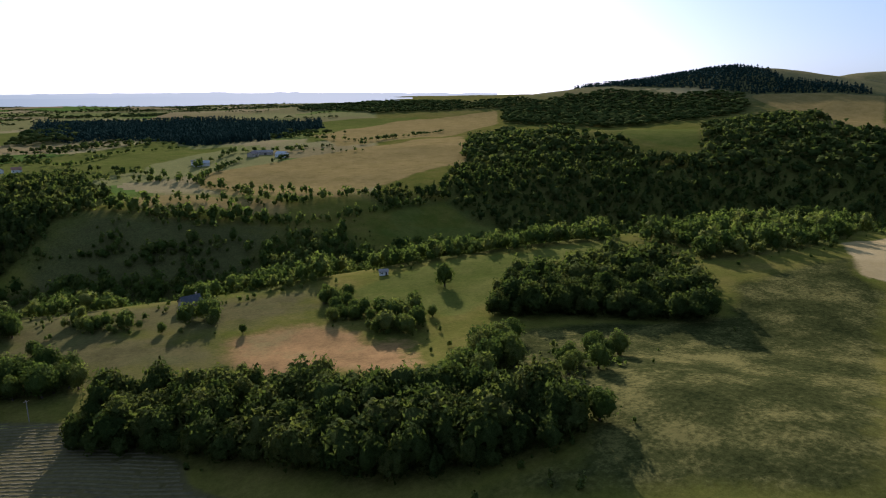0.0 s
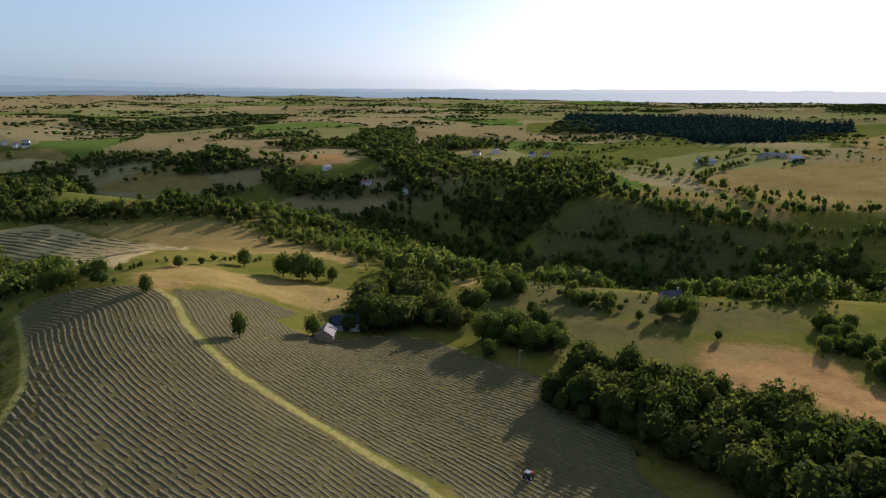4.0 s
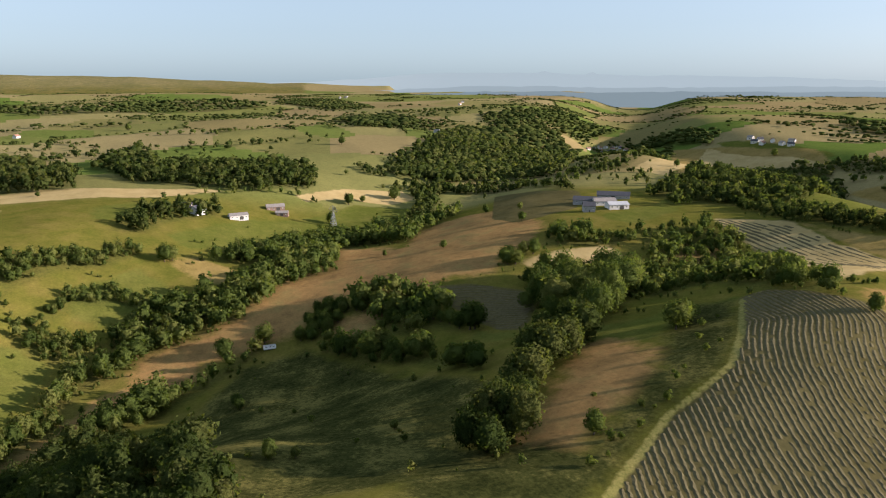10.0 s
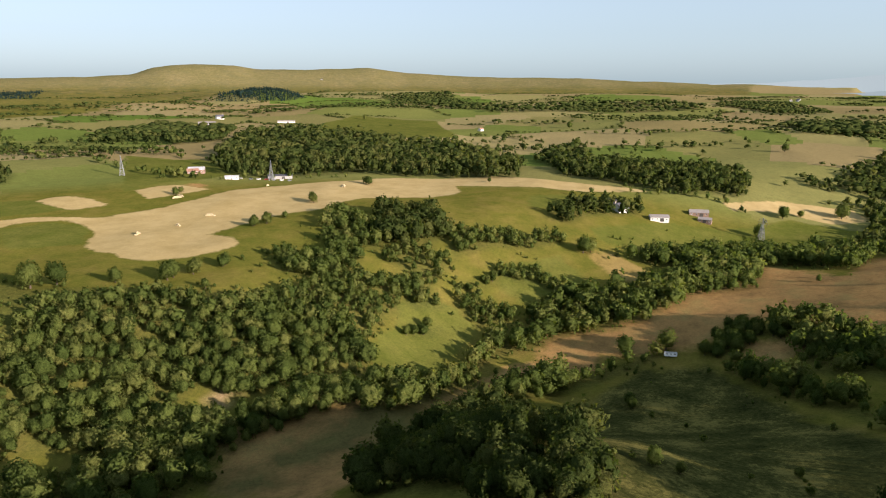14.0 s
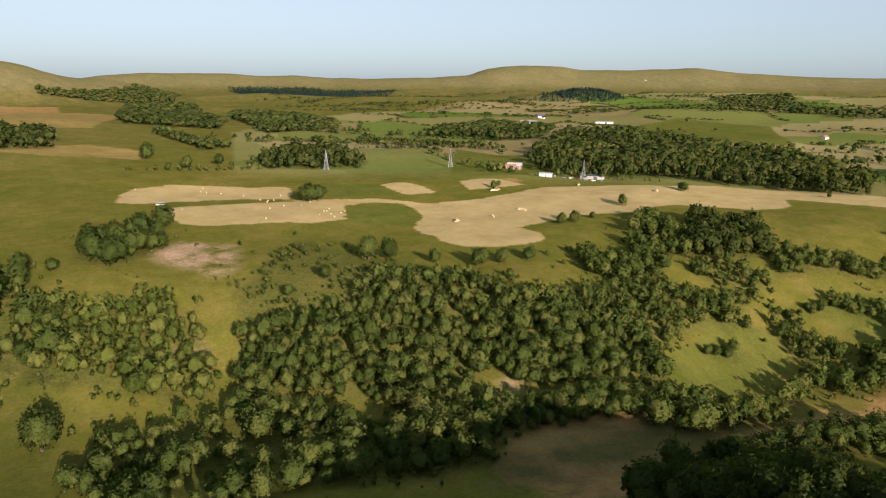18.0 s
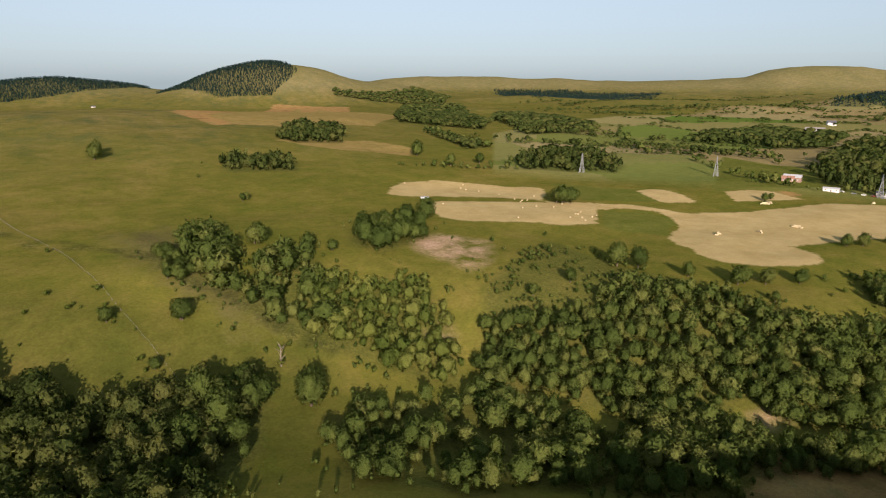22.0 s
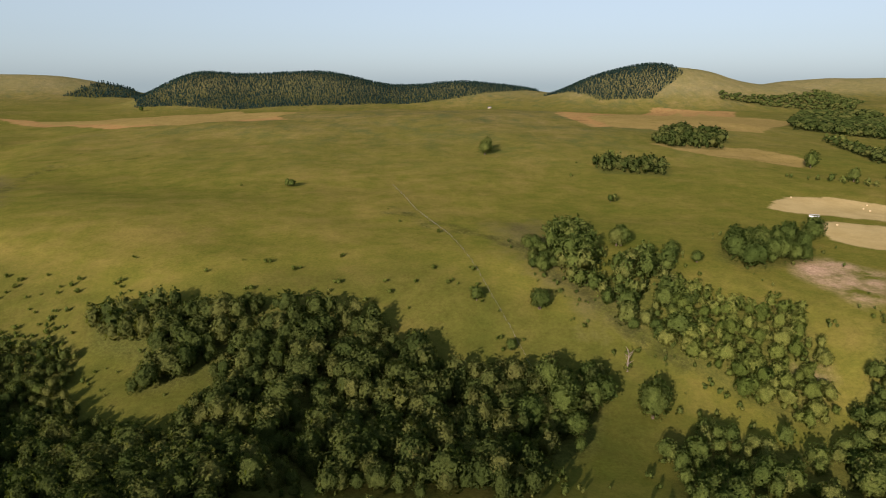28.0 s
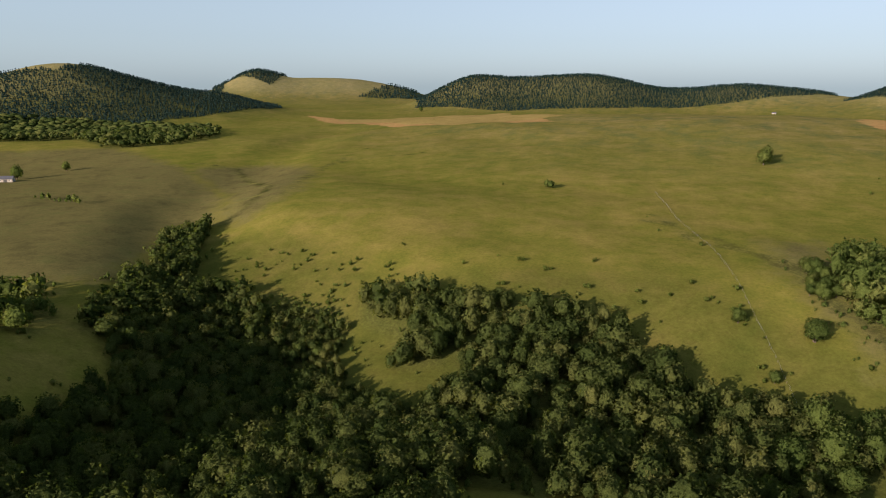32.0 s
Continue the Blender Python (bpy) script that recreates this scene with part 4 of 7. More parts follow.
wood("wooded side of the deep valley", 9, 9, 0.75, "auto", (-266, 833), (-231, 839), (-144, 807), (-135, 833), (-85, 777), (-45, 718), (-22, 667), (-44, 666), (-80, 720), (-161, 793), (-221, 794), (-254, 806))
wood("trees round scattered farms", 9, 10, 0.7, "auto", (-170, 927), (-126, 1038), (-63, 933), (3, 859), (107, 899), (89, 806), (2, 767), (-74, 796), (-152, 863))
wood("wood among the fields of the plain", 9, 11, 0.95, "auto", (-280, 1208), (-268, 1329), (-232, 1350), (-182, 1275), (-172, 1080), (-224, 1023))
wood("wood among the fields of the plain", 9, 11, 0.95, "auto", (-161, 1124), (-81, 1216), (-47, 1087), (-95, 1053), (-142, 1042))
wood("wooded ridge under the sky", 10, 13, 1, "auto", (908, 2088), (1376, 2652), (2025, 3402), (1366, 1996), (1340, 1748), (1459, 1718), (1478, 1580), (1387, 1479), (1238, 1612), (997, 1756))
hedge("hedgerow with tall dark trees", 9, 6, 0.95, (131, 640), (181, 614), (236, 595), (314, 588), (403, 589))
hedge("hedgerow with tall trees", 8, 6, 0.85, (117, 690), (175, 679), (226, 649), (274, 631))
cover("lush", (5, 1139), (121, 1176), (338, 1365), (313, 1222), (188, 918), (102, 862), (36, 984))
cover("lush", (-289, 894), (-249, 916), (-161, 872), (-156, 844), (-273, 860))
cover("lush", (-345, 819), (-315, 834), (-274, 840), (-257, 819), (-301, 808), (-236, 557))
cover("lush", (775, 1637), (926, 1629), (1051, 1575), (847, 1369), (661, 1157), (476, 1065))
wood("tall dark wood on the bank knoll", 11.5, 6.5, 1, "auto", (-527, -141), (-550, -133), (-547, -96), (-526, -77), (-509, -72), (-484, -86), (-472, -104), (-481, -124))
wood("bank wood running down from the knoll", 8, 5.4, 0.85, "auto", (-505, -176), (-543, -175), (-519, -139), (-477, -117), (-452, -119), (-465, -136), (-484, -151), (-472, -159))
wood("bank wood running down from the knoll", 8, 5.4, 0.9, "auto", (-458, -157), (-461, -137), (-435, -125), (-410, -130), (-413, -141))
wood("bank wood running down from the knoll", 8, 5.4, 0.9, "auto", (-411, -181), (-427, -171), (-427, -154), (-414, -138), (-390, -134), (-387, -153), (-389, -165))
wood("bank wood running down from the knoll", 7.2, 5.2, 0.85, "auto", (-408, -148), (-408, -129), (-416, -107), (-415, -89), (-394, -89), (-362, -96), (-339, -98), (-328, -107), (-335, -129), (-328, -149), (-328, -160), (-344, -158), (-365, -145))
wood("bank wood running down from the knoll", 7.2, 5.2, 0.7, "auto", (-464, -110), (-477, -84), (-471, -67), (-447, -72), (-423, -76), (-420, -61), (-402, -80), (-404, -91), (-440, -94), (-446, -114))
wood("strip of trees beside the knoll", 7, 5.2, 0.85, "auto", (-512, -75), (-524, -56), (-536, -12), (-553, 11), (-536, 11), (-515, -12), (-506, -38), (-491, -53), (-476, -68))
wood("thorn thickets in strips across the pasture", 5.5, 5, 0.8, "auto", (-478, -36), (-488, -11), (-476, 14), (-461, 25), (-460, 13), (-468, -11), (-470, -31))
wood("thorn thickets in strips across the pasture", 5, 5, 0.75, "auto", (-444, -64), (-473, -31), (-457, -38), (-441, -56))
wood("thorn thickets in strips across the pasture", 7.5, 5.4, 0.85, "auto", (-428, -60), (-440, -45), (-430, -18), (-411, -22), (-410, -42), (-418, -54))
wood("trees by the brook", 8.5, 6, 0.95, "auto", (-462, 90), (-514, 123), (-522, 160), (-479, 148), (-469, 109))
wood("trees by the brook", 8, 6, 0.6, "auto", (-445, 13), (-451, 33), (-457, 53), (-453, 76), (-426, 61), (-419, 31))
cover("lush", (-397, -96), (-421, -76), (-421, -58), (-405, -42), (-359, -50), (-332, -62), (-322, -77), (-327, -93), (-351, -92), (-373, -85))
wood("trees at the head of the gully", 11, 7.5, 0.95, "auto", (-85, -412), (-97, -441), (-119, -440), (-115, -395), (-106, -370), (-97, -347), (-89, -344), (-87, -365), (-87, -390))
wood("trees at the head of the gully", 8, 7, 0.9, "auto", (-65, -404), (-75, -418), (-78, -388), (-86, -368), (-82, -359), (-72, -370))
wood("rounded trees down the gully", 9.5, 7.5, 0.85, "auto", (-114, -363), (-135, -388), (-146, -382), (-151, -361), (-147, -322), (-142, -296), (-129, -292), (-121, -295), (-112, -307), (-101, -321), (-92, -333), (-102, -344))
wood("rounded oaks above the brook", 14, 10, 1, "auto", (-58, -270), (-68, -277), (-83, -278), (-86, -268), (-80, -254), (-71, -234), (-57, -218), (-47, -221))
wood("dense oak wood on the valley side", 10.5, 7.2, 1, "auto", (6, -296), (-4, -302), (-19, -280), (-40, -284), (-59, -277), (-55, -262), (-33, -258), (-5, -259))
cover("turf", (153, -350), (103, -363), (46, -379), (-2, -385), (-46, -360), (-83, -333), (-107, -304), (-127, -287), (-108, -232), (-32, -202), (73, -178), (173, -199), (249, -259), (323, -395), (291, -414), (230, -399), (183, -368))
cover("brown", (-155, 262), (-161, 279), (-157, 307), (-145, 323), (-129, 294), (-134, 275), (-144, 261))
wood("wood on the round hill", 8, 7, 1, "spruce", (-483, -2463), (-590, -2480), (-690, -2440), (-800, -2400), (-890, -2370), (-893, -2219), (-840, -2155), (-789, -2113), (-736, -2052), (-589, -2093))
hedge("hedgerow with trees", 8, 6, 0.8, (-265, 773), (-201, 768), (-107, 618), (-67, 581))
hedge("hedgerow with trees", 8, 6, 0.8, (-156, 891), (-103, 817), (-31, 902), (20, 768), (106, 850))
hedge("hedgerow with trees", 7, 6, 0.8, (-275, 852), (-166, 835), (-90, 869))
hedge("hedgerow with trees", 7, 6, 0.8, (91, 845), (160, 832), (210, 774), (314, 936))
hedge("hedgerow with trees", 8, 6, 0.8, (30, 638), (84, 682), (139, 663), (176, 627))
hedge("hedgerow with trees", 7, 6, 0.8, (105, 580), (142, 580), (200, 563))
hedge("hedgerow with trees", 8, 6, 0.8, (210, 748), (264, 706), (302, 640), (358, 624))
hedge("hedgerow with trees", 7, 6, 0.8, (517, 1107), (601, 1059), (847, 1186))
hedge("hedgerow", 3, 3.5, 0.7, (-304, 387), (-212, 304), (-172, 281), (-162, 323), (-150, 358), (-138, 373))
hedge("hedge trees on the field edge", 5, 6, 0.8, (-357, 509), (-282, 491), (-224, 480), (-189, 478), (-153, 479))
wood("scrubby shaded valley side", 7, 8, 0.3, "auto", (71, 669), (137, 656), (183, 611), (253, 584), (303, 543), (241, 505), (133, 373), (103, 543), (39, 571), (24, 618))
wood("wood among the far fields", 11, 12, 1, "auto", (-224, 1021), (-287, 1350), (-198, 1396), (-152, 1112), (-110, 939), (-91, 813), (-150, 847))
wood("dark plantation on the far plain", 12, 13, 1, "spruce", (119, 1607), (188, 2166), (416, 1970), (596, 1606), (809, 1702), (674, 1416), (429, 1155), (331, 1179), (298, 1415), (157, 1424))
wood("wood among the far fields", 10, 12, 1, "auto", (-138, 1127), (-129, 1291), (-12, 1261), (-3, 1167), (-67, 1056))
wood("wood among the far fields", 10, 10, 0.8, "auto", (-49, 682), (-21, 705), (40, 694), (47, 641), (14, 631), (-37, 646))
wood("wood among the far fields", 10, 9, 0.8, "auto", (-157, 524), (-182, 758), (-91, 685), (-71, 627), (-88, 573), (-125, 507))
wood("wood among the far fields", 11, 11, 1, "auto", (-157, 845), (-162, 944), (-158, 1118), (-98, 907), (-88, 774), (-140, 795))
wood("wood among the far fields", 11, 13, 1, "auto", (-261, 1225), (-266, 1398), (-184, 1358), (-147, 1074), (-194, 1077))
wood("wood among the far fields", 11, 14, 1, "auto", (75, 1406), (116, 1642), (230, 1867), (179, 1426))
wood("wood among the far fields", 11, 13, 1, "auto", (-447, 880), (-470, 944), (-431, 986), (-362, 910), (-374, 876))
wood("wood among the far fields", 11, 15, 1, "auto", (-936, 1367), (-845, 1479), (-691, 1772), (-554, 1422), (-719, 1257))
wood("gorge wood", 12, 12, 1, "auto", (-834, 371), (-1010, 466), (-1206, 656), (-1370, 835), (-1363, 975), (-1111, 852), (-775, 565), (-872, 530), (-808, 403))
wood("scattered thickets on the bank", 4, 6, 0.35, "auto", (209, -302), (216, -324), (175, -330), (156, -306), (161, -278), (180, -278))
cover("heath_and_shade", (974, -713), (785, -795), (544, -659), (412, -553), (340, -440), (357, -408), (300, -293), (345, -241))
cover("rough", (-172, 76), (-153, 91), (-143, 104), (-122, 108), (-108, 92), (-98, 84), (-116, 43))
way("rough", 7, (572.8, -694.5), (501.4, -697.9), (356.4, -546.6), (332.5, -466.9), (334.6, -439.0))
way("rough", 4, (9.8, -511.0), (-15.0, -452.6), (-39.1, -438.7), (-65.1, -418.1), (-81.6, -363.2), (-94.0, -347.8), (-106.0, -314.3), (-125.3, -285.0))
cover("heath_and_shade", (544, -659), (483, -743), (376, -668), (311, -511), (310, -442), (335, -439), (412, -553))
cover("heath_and_shade", (-56, -454), (-89, -466), (-89, -368), (-103, -345), (-112, -313), (-95, -317), (-79, -352), (-62, -401))
way("rough", 1.6, (359.1, -477.2), (335.4, -478.1), (316.8, -487.1), (319.4, -522.9), (346.4, -603.2), (373.0, -691.0), (367.2, -744.5), (301.5, -767.9), (292.3, -800.0))
SPOT["small_bales"] = [(-372.4, -439.5), (-384.5, -445.1), (-356.6, -418.2), (-384.8, -386.0), (-380.9, -374.8), (-376.4, -366.7), (-370.6, -377.2), (-396.1, -391.8), (-373.1, -420.1), (-384.1, -411.1), (-401.7, -419.5), (-399.8, -377.4)]
SPOT["small_bales_b"] = [(-365.4, -518.9), (-365.7, -510.9), (-374.6, -528.2), (-322.9, -550.6), (-375.8, -452.0), (-378.9, -445.6), (-386.5, -384.9), (-329.1, -390.9), (-378.8, -477.2), (-403.9, -458.5), (-371.8, -498.9), (-305.9, -459.1), (-391.6, -374.3)]
wood("dense young trees on the valley side", 5.5, 4.6, 0.8, "auto", (227, -316), (209, -332), (186, -329), (162, -309), (153, -285), (133, -262), (113, -259), (100, -239), (88, -218), (126, -220), (179, -256), (220, -281))
single_trees((14.5, 320.8, 7.8), (212.2, 296.3, 13.7), (128.5, 153.3, 6.9), (132.6, 112.6, 9.9), (166.1, 142.7, 10.2), (154.6, 145.8, 8.1), (155.2, 588.1, 11.5), (175.9, 255.9, 6.0), (95.8, 293.8, 5.1), (66.0, 318.2, 5.7), (78.6, 245.2, 5.8), (-98.2, 231.5, 11.0), (-144.5, 251.1, 8.1), (-165.6, 455.4, 6.2), (-142.1, 347.4, 10.4), (-156.5, 302.8, 6.3), (-154.1, 321.6, 4.6), (-138.2, 115.9, 8.2), (14.6, 319.6, 7.0), (-5.2, 261.9, 8.4), (-69.1, 394.6, 10.8), (-89.6, 406.1, 6.8), (-119.8, 345.7, 13.6), (-109.5, 346.6, 17.0), (-103.4, 353.5, 14.3), (-95.2, 356.7, 8.8), (-191.3, 199.5, 13.5), (-195.2, 208.9, 10.4))
single_trees((-78.8, 260.5, 9.7), (-526.9, 338.4, 6.9), (-645.1, 648.7, 9.3), (-315.1, 552.9, 6.9), (-32.3, 353.2, 10.7), (-752.3, 304.6, 10.0), (-728.6, 239.3, 10.7), (-474.1, 306.9, 8.3), (-565.6, 323.7, 8.3), (-530.8, 34.4, 12.7), (-488.8, 188.3, 4.7), (-785.0, 1008.9, 13.1), (-296.9, 161.6, 17.0), (-249.0, 208.1, 9.2), (-734.9, 257.3, 8.2), (-312.1, 42.4, 6.0), (-187.0, 33.8, 6.8), (-194.3, 77.0, 3.7), (-527.6, 28.5, 14.6), (-747.5, 301.7, 17.0), (-722.1, 235.9, 14.4), (-576.9, -209.9, 9.5), (-584.7, -341.6, 6.4), (-684.0, -189.2, 8.7), (-351.4, -214.8, 11.3), (-365.5, -208.2, 9.7), (-383.8, -198.7, 8.7), (-480.0, -221.9, 8.9))
single_trees((-490.0, -215.7, 10.0), (-511.3, -210.4, 4.7), (-384.5, 71.0, 13.4), (-385.6, 47.6, 12.0), (-654.9, 195.0, 13.2), (-315.7, 120.9, 12.7), (-737.2, -64.9, 5.3), (-455.2, 223.9, 6.7), (-556.6, 319.5, 7.1), (-337.9, -188.0, 6.4), (-185.5, 41.2, 4.0), (-306.0, 42.8, 5.8), (-1445.9, 37.8, 15.3), (-1694.1, -468.4, 13.5), (-1079.5, 344.4, 13.4), (-1038.4, 464.1, 12.9), (-295.2, 163.7, 17.0), (-403.0, -421.0, 16.8), (-401.0, -425.9, 14.8), (-411.7, -419.3, 14.9), (-574.5, -340.8, 8.3), (-570.7, -206.7, 9.3), (-680.2, -185.3, 9.3), (-307.0, -271.0, 15.2), (-314.7, -261.4, 15.2), (-345.2, -215.1, 12.0), (-360.6, -207.5, 9.9), (-379.7, -198.1, 8.5))
single_trees((-330.2, -237.3, 9.8), (-487.7, -215.5, 9.4), (-478.1, -222.5, 7.5), (-508.1, -208.4, 5.7), (-264.5, -266.9, 9.8), (-132.3, -405.0, 14.1), (-156.7, -384.0, 9.6), (-166.8, -371.7, 7.5), (-425.7, -696.3, 17.0), (-167.4, -537.5, 6.9), (-103.2, -258.7, 16.1), (-237.7, -267.7, 7.3), (-274.1, -351.8, 3.2), (-67.3, -333.2, 11.5), (-83.6, -735.9, 17.0), (101.1, -593.1, 7.1), (-101.9, -255.5, 17.0), (-128.9, -404.0, 13.2), (-154.8, -382.6, 10.5), (-166.4, -372.3, 6.7), (-163.4, -534.8, 7.1), (-35.7, -342.6, 8.4), (-4.5, -306.2, 11.5), (-49.1, -305.7, 6.5), (-132.9, -359.4, 14.1), (-123.2, -361.4, 14.1), (-437.1, -714.0, 17.0), (-418.3, -613.2, 13.6))
single_trees((-463.5, -621.1, 14.0), (-375.2, -830.4, 11.1), (-407.3, -422.6, 15.6), (-68.1, -332.8, 11.7), (104.9, -594.7, 7.5), (-88.3, -761.9, 16.1), (680.5, -549.7, 16.0), (684.7, -619.1, 11.6), (780.9, -2072.3, 17.0))
shrubs((74.9, -349.6), (40.3, -358.0), (13.8, -360.0), (10.2, -350.2), (-3.4, -359.1), (0.3, -337.9), (16.0, -330.6), (17.6, -325.1), (-36.6, -370.0), (-37.2, -354.7), (-26.7, -356.1), (-21.3, -356.7), (-39.4, -344.2), (-46.7, -333.5), (-45.1, -313.9), (-56.1, -311.0), (-50.1, -305.4), (87.2, -350.6), (158.4, -389.4), (82.2, -381.3), (39.9, -390.1), (64.6, -371.9), (112.9, -370.1), (-14.4, -372.8), (-19.8, -439.2), (243.1, -382.0), (226.1, -367.7), (218.8, -376.9), (203.3, -378.8), (243.1, -361.3), (189.1, -358.9), (199.3, -348.7), (184.3, -364.9), (155.1, -358.5), (168.4, -347.4), (195.9, -328.9), (184.3, -320.9), (181.8, -329.9), (170.3, -321.5), (197.3, -318.3))
shrubs((254.4, -368.7), (259.3, -360.0), (219.2, -329.9), (192.5, -298.2), (147.0, -301.5), (157.3, -363.8), (6.3, -466.6), (15.3, -502.9), (145.7, -597.6), (-172.4, -688.9), (-153.5, -630.7), (-478.0, -161.3), (-501.2, -121.3), (-460.0, -64.7), (-459.2, -40.8), (-480.2, -17.5), (-453.5, 3.3), (-364.8, 48.5), (-291.2, 50.0), (-319.7, 22.9), (-450.7, -94.6), (-316.1, -155.7), (-326.6, -194.4), (-332.9, -157.0), (-385.9, -129.3), (-386.4, -159.6), (-571.0, 54.9), (-627.9, 108.1), (-626.5, 132.0), (-504.1, 194.0), (-496.8, 212.2), (-239.1, 60.0), (-188.5, 27.7), (-190.0, 77.1), (-411.3, -58.6), (-501.8, -13.9), (-570.2, 60.9), (-579.2, 71.9), (-604.6, 111.7), (-379.4, 70.8))
shrubs((-383.9, 97.2), (-377.2, 88.9), (-377.2, 185.8), (-158.2, 131.8), (-132.3, 116.8), (-141.9, 136.6), (-152.6, 159.6), (-170.5, 189.9), (-355.0, 32.8), (-337.9, 56.2), (-274.2, 61.5), (-190.1, 62.2), (-181.0, 75.2), (-241.5, -300.7), (-241.6, -281.3), (-269.7, -287.8), (-279.9, -264.9), (-286.9, -285.8), (-223.0, -297.8), (-325.2, -223.6), (-390.1, -177.8), (-341.7, -194.4), (-338.5, -259.7), (-102.9, -295.0), (-102.1, -288.0), (-108.0, -295.7), (-157.0, -364.4), (-163.7, -335.2), (-160.3, -352.4), (-209.8, -267.5), (-190.4, -324.7), (-262.5, -294.9), (-310.1, -283.4), (-137.5, -264.9), (-204.0, -297.8), (95.7, -383.8), (79.6, -381.5), (61.4, -374.8), (38.3, -357.6), (12.9, -360.0))
shrubs((-4.0, -359.5), (-13.8, -372.4), (-23.8, -359.4), (-34.5, -373.2), (-33.6, -350.6), (-38.4, -341.0), (-2.3, -319.0), (-43.4, -313.9), (-76.4, -346.7), (-87.0, -314.7), (-164.5, -335.9), (-189.1, -323.9), (-201.2, -298.7), (-237.2, -322.9), (-277.2, -354.8), (39.2, -392.5), (87.5, -342.2), (13.8, -328.1), (51.6, -350.7), (83.8, -350.3), (-44.9, -305.4), (-186.9, 217.5), (-159.0, 180.9), (-152.2, 164.1), (-139.4, 144.3), (-132.5, 127.6), (-125.8, 110.6), (-124.0, 103.4), (-130.7, 119.4), (-138.4, 138.4), (-148.0, 156.6), (-161.3, 190.2), (-184.4, 205.6), (255.7, -386.6), (245.4, -382.1), (228.5, -382.5), (216.8, -377.9), (237.7, -372.1), (222.6, -361.5), (194.9, -345.6))
shrubs((251.7, -364.6), (239.8, -354.1), (297.5, -402.1), (301.3, -398.6), (204.8, -332.2), (199.5, -334.7), (187.9, -328.2), (188.7, -336.4), (178.7, -325.8), (201.6, -320.4), (194.2, -321.5), (187.0, -319.9), (190.4, -365.0), (178.2, -357.6), (158.9, -360.8), (160.3, -391.2), (181.9, -369.7), (266.1, -375.5), (250.7, -343.7), (236.9, -338.4), (220.9, -367.1), (218.1, -371.3), (237.7, -379.9), (239.8, -368.1), (178.2, -331.6), (168.4, -328.0), (210.0, -325.1), (219.8, -326.9), (263.2, -357.1), (256.0, -338.8), (206.0, -359.2), (198.9, -360.6))


def depth_of(kind, x, y, reach=40.0):
    d = np.full(x.shape, -50.0)
    for poly in COVER.get(kind, []):
        lo, hi = poly.min(0) - reach, poly.max(0) + reach
        k = np.where((x > lo[0]) & (x < hi[0]) & (y > lo[1]) & (y < hi[1]))[0]
        if len(k):
            d[k] = np.maximum(d[k], inside(poly, x[k], y[k]))
    for name, wide, line in WAYS:
        if name == kind:
            lo, hi = line.min(0) - reach, line.max(0) + reach
            k = np.where((x > lo[0]) & (x < hi[0]) & (y > lo[1]) & (y < hi[1]))[0]
            if len(k):
                d[k] = np.maximum(d[k], along(line, wide, x[k], y[k]))
    return d


rng = np.random.default_rng(7)
# far fields: a patchwork of plots round scattered seeds
plots = []
while len(plots) < 640:
    b, d = rng.uniform(-75, 145), 650 + 4200 * rng.random() ** 0.8
    plots.append((*at(b, d), rng.random()))
plots = np.array(plots)


def plot_of(x, y):
    """The plot at a place: its tone, and how far its edge is."""
    tone, edge = np.zeros(x.shape), np.zeros(x.shape)
    for k in range(0, len(x), 20000):
        s = slice(k, k + 20000)
        d = np.hypot(x[s, None] - plots[None, :, 0], (y[s, None] - plots[None, :, 1]) * 1.15)
        two = np.argpartition(d, 1, axis=1)[:, :2]
        d2 = np.take_along_axis(d, two, 1)
        tone[s] = plots[two[np.arange(len(two)), np.argmin(d2, 1)], 2]
        edge[s] = np.abs(d2[:, 0] - d2[:, 1]) / 2
    return tone, edge


def mesh_of(name, verts, faces, smooth=False):
    me = bpy.data.meshes.new(name)
    verts, faces = np.asarray(verts, np.float32), np.asarray(faces, np.int32)
    n = faces.shape[1]
    me.vertices.add(len(verts))
    me.vertices.foreach_set("co", verts.ravel())
    me.loops.add(faces.size)
    me.loops.foreach_set("vertex_index", faces.ravel())
    me.polygons.add(len(faces))
    me.polygons.foreach_set("loop_start", np.arange(0, faces.size, n, dtype=np.int32))
    me.polygons.foreach_set("use_smooth", np.full(len(faces), smooth))
    me.update(calc_edges=True)
    return me


def numbers(me, name, values, domain="POINT"):
    me.attributes.new(name, "FLOAT", domain).data.foreach_set("value", np.asarray(values, np.float32))


NA, NR = 860, 236
radii = np.concatenate([[0.05, 14, 26, 38, 50], np.geomspace(60, 4900, NR - 5)])
turn = np.linspace(0, 2 * np.pi, NA, endpoint=False)
gx, gy = (radii[:, None] * np.cos(turn)).ravel(), (radii[:, None] * np.sin(turn)).ravel()
gz = height(gx, gy)
i, j = np.meshgrid(np.arange(NR - 1), np.arange(NA), indexing="ij")
a, b = i * NA + j, i * NA + (j + 1) % NA
quads = np.stack([a, a + NA, b + NA, b], -1).reshape(-1, 4)
land = mesh_of("ground", np.stack([gx, gy, gz], 1), quads, True)
for kind in ("lush", "turf", "brown", "gold", "straw", "hay", "heath_and_shade", "rough", "wood", "track", "bare", "road"):
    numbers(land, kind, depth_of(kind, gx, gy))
gb = np.degrees(np.arctan2(-gx, gy))
gr = np.hypot(gx, gy)
farm = np.clip((gr - 700) / 60, 0, 1) * ((gb > -30 - 0 * gr) & (gb < 142 - np.clip((gr - 1200) / 60, 0, 30))) * np.clip((3900 - gr * (gb > 75)) / 200, 0, 1)
numbers(land, "farm", farm)
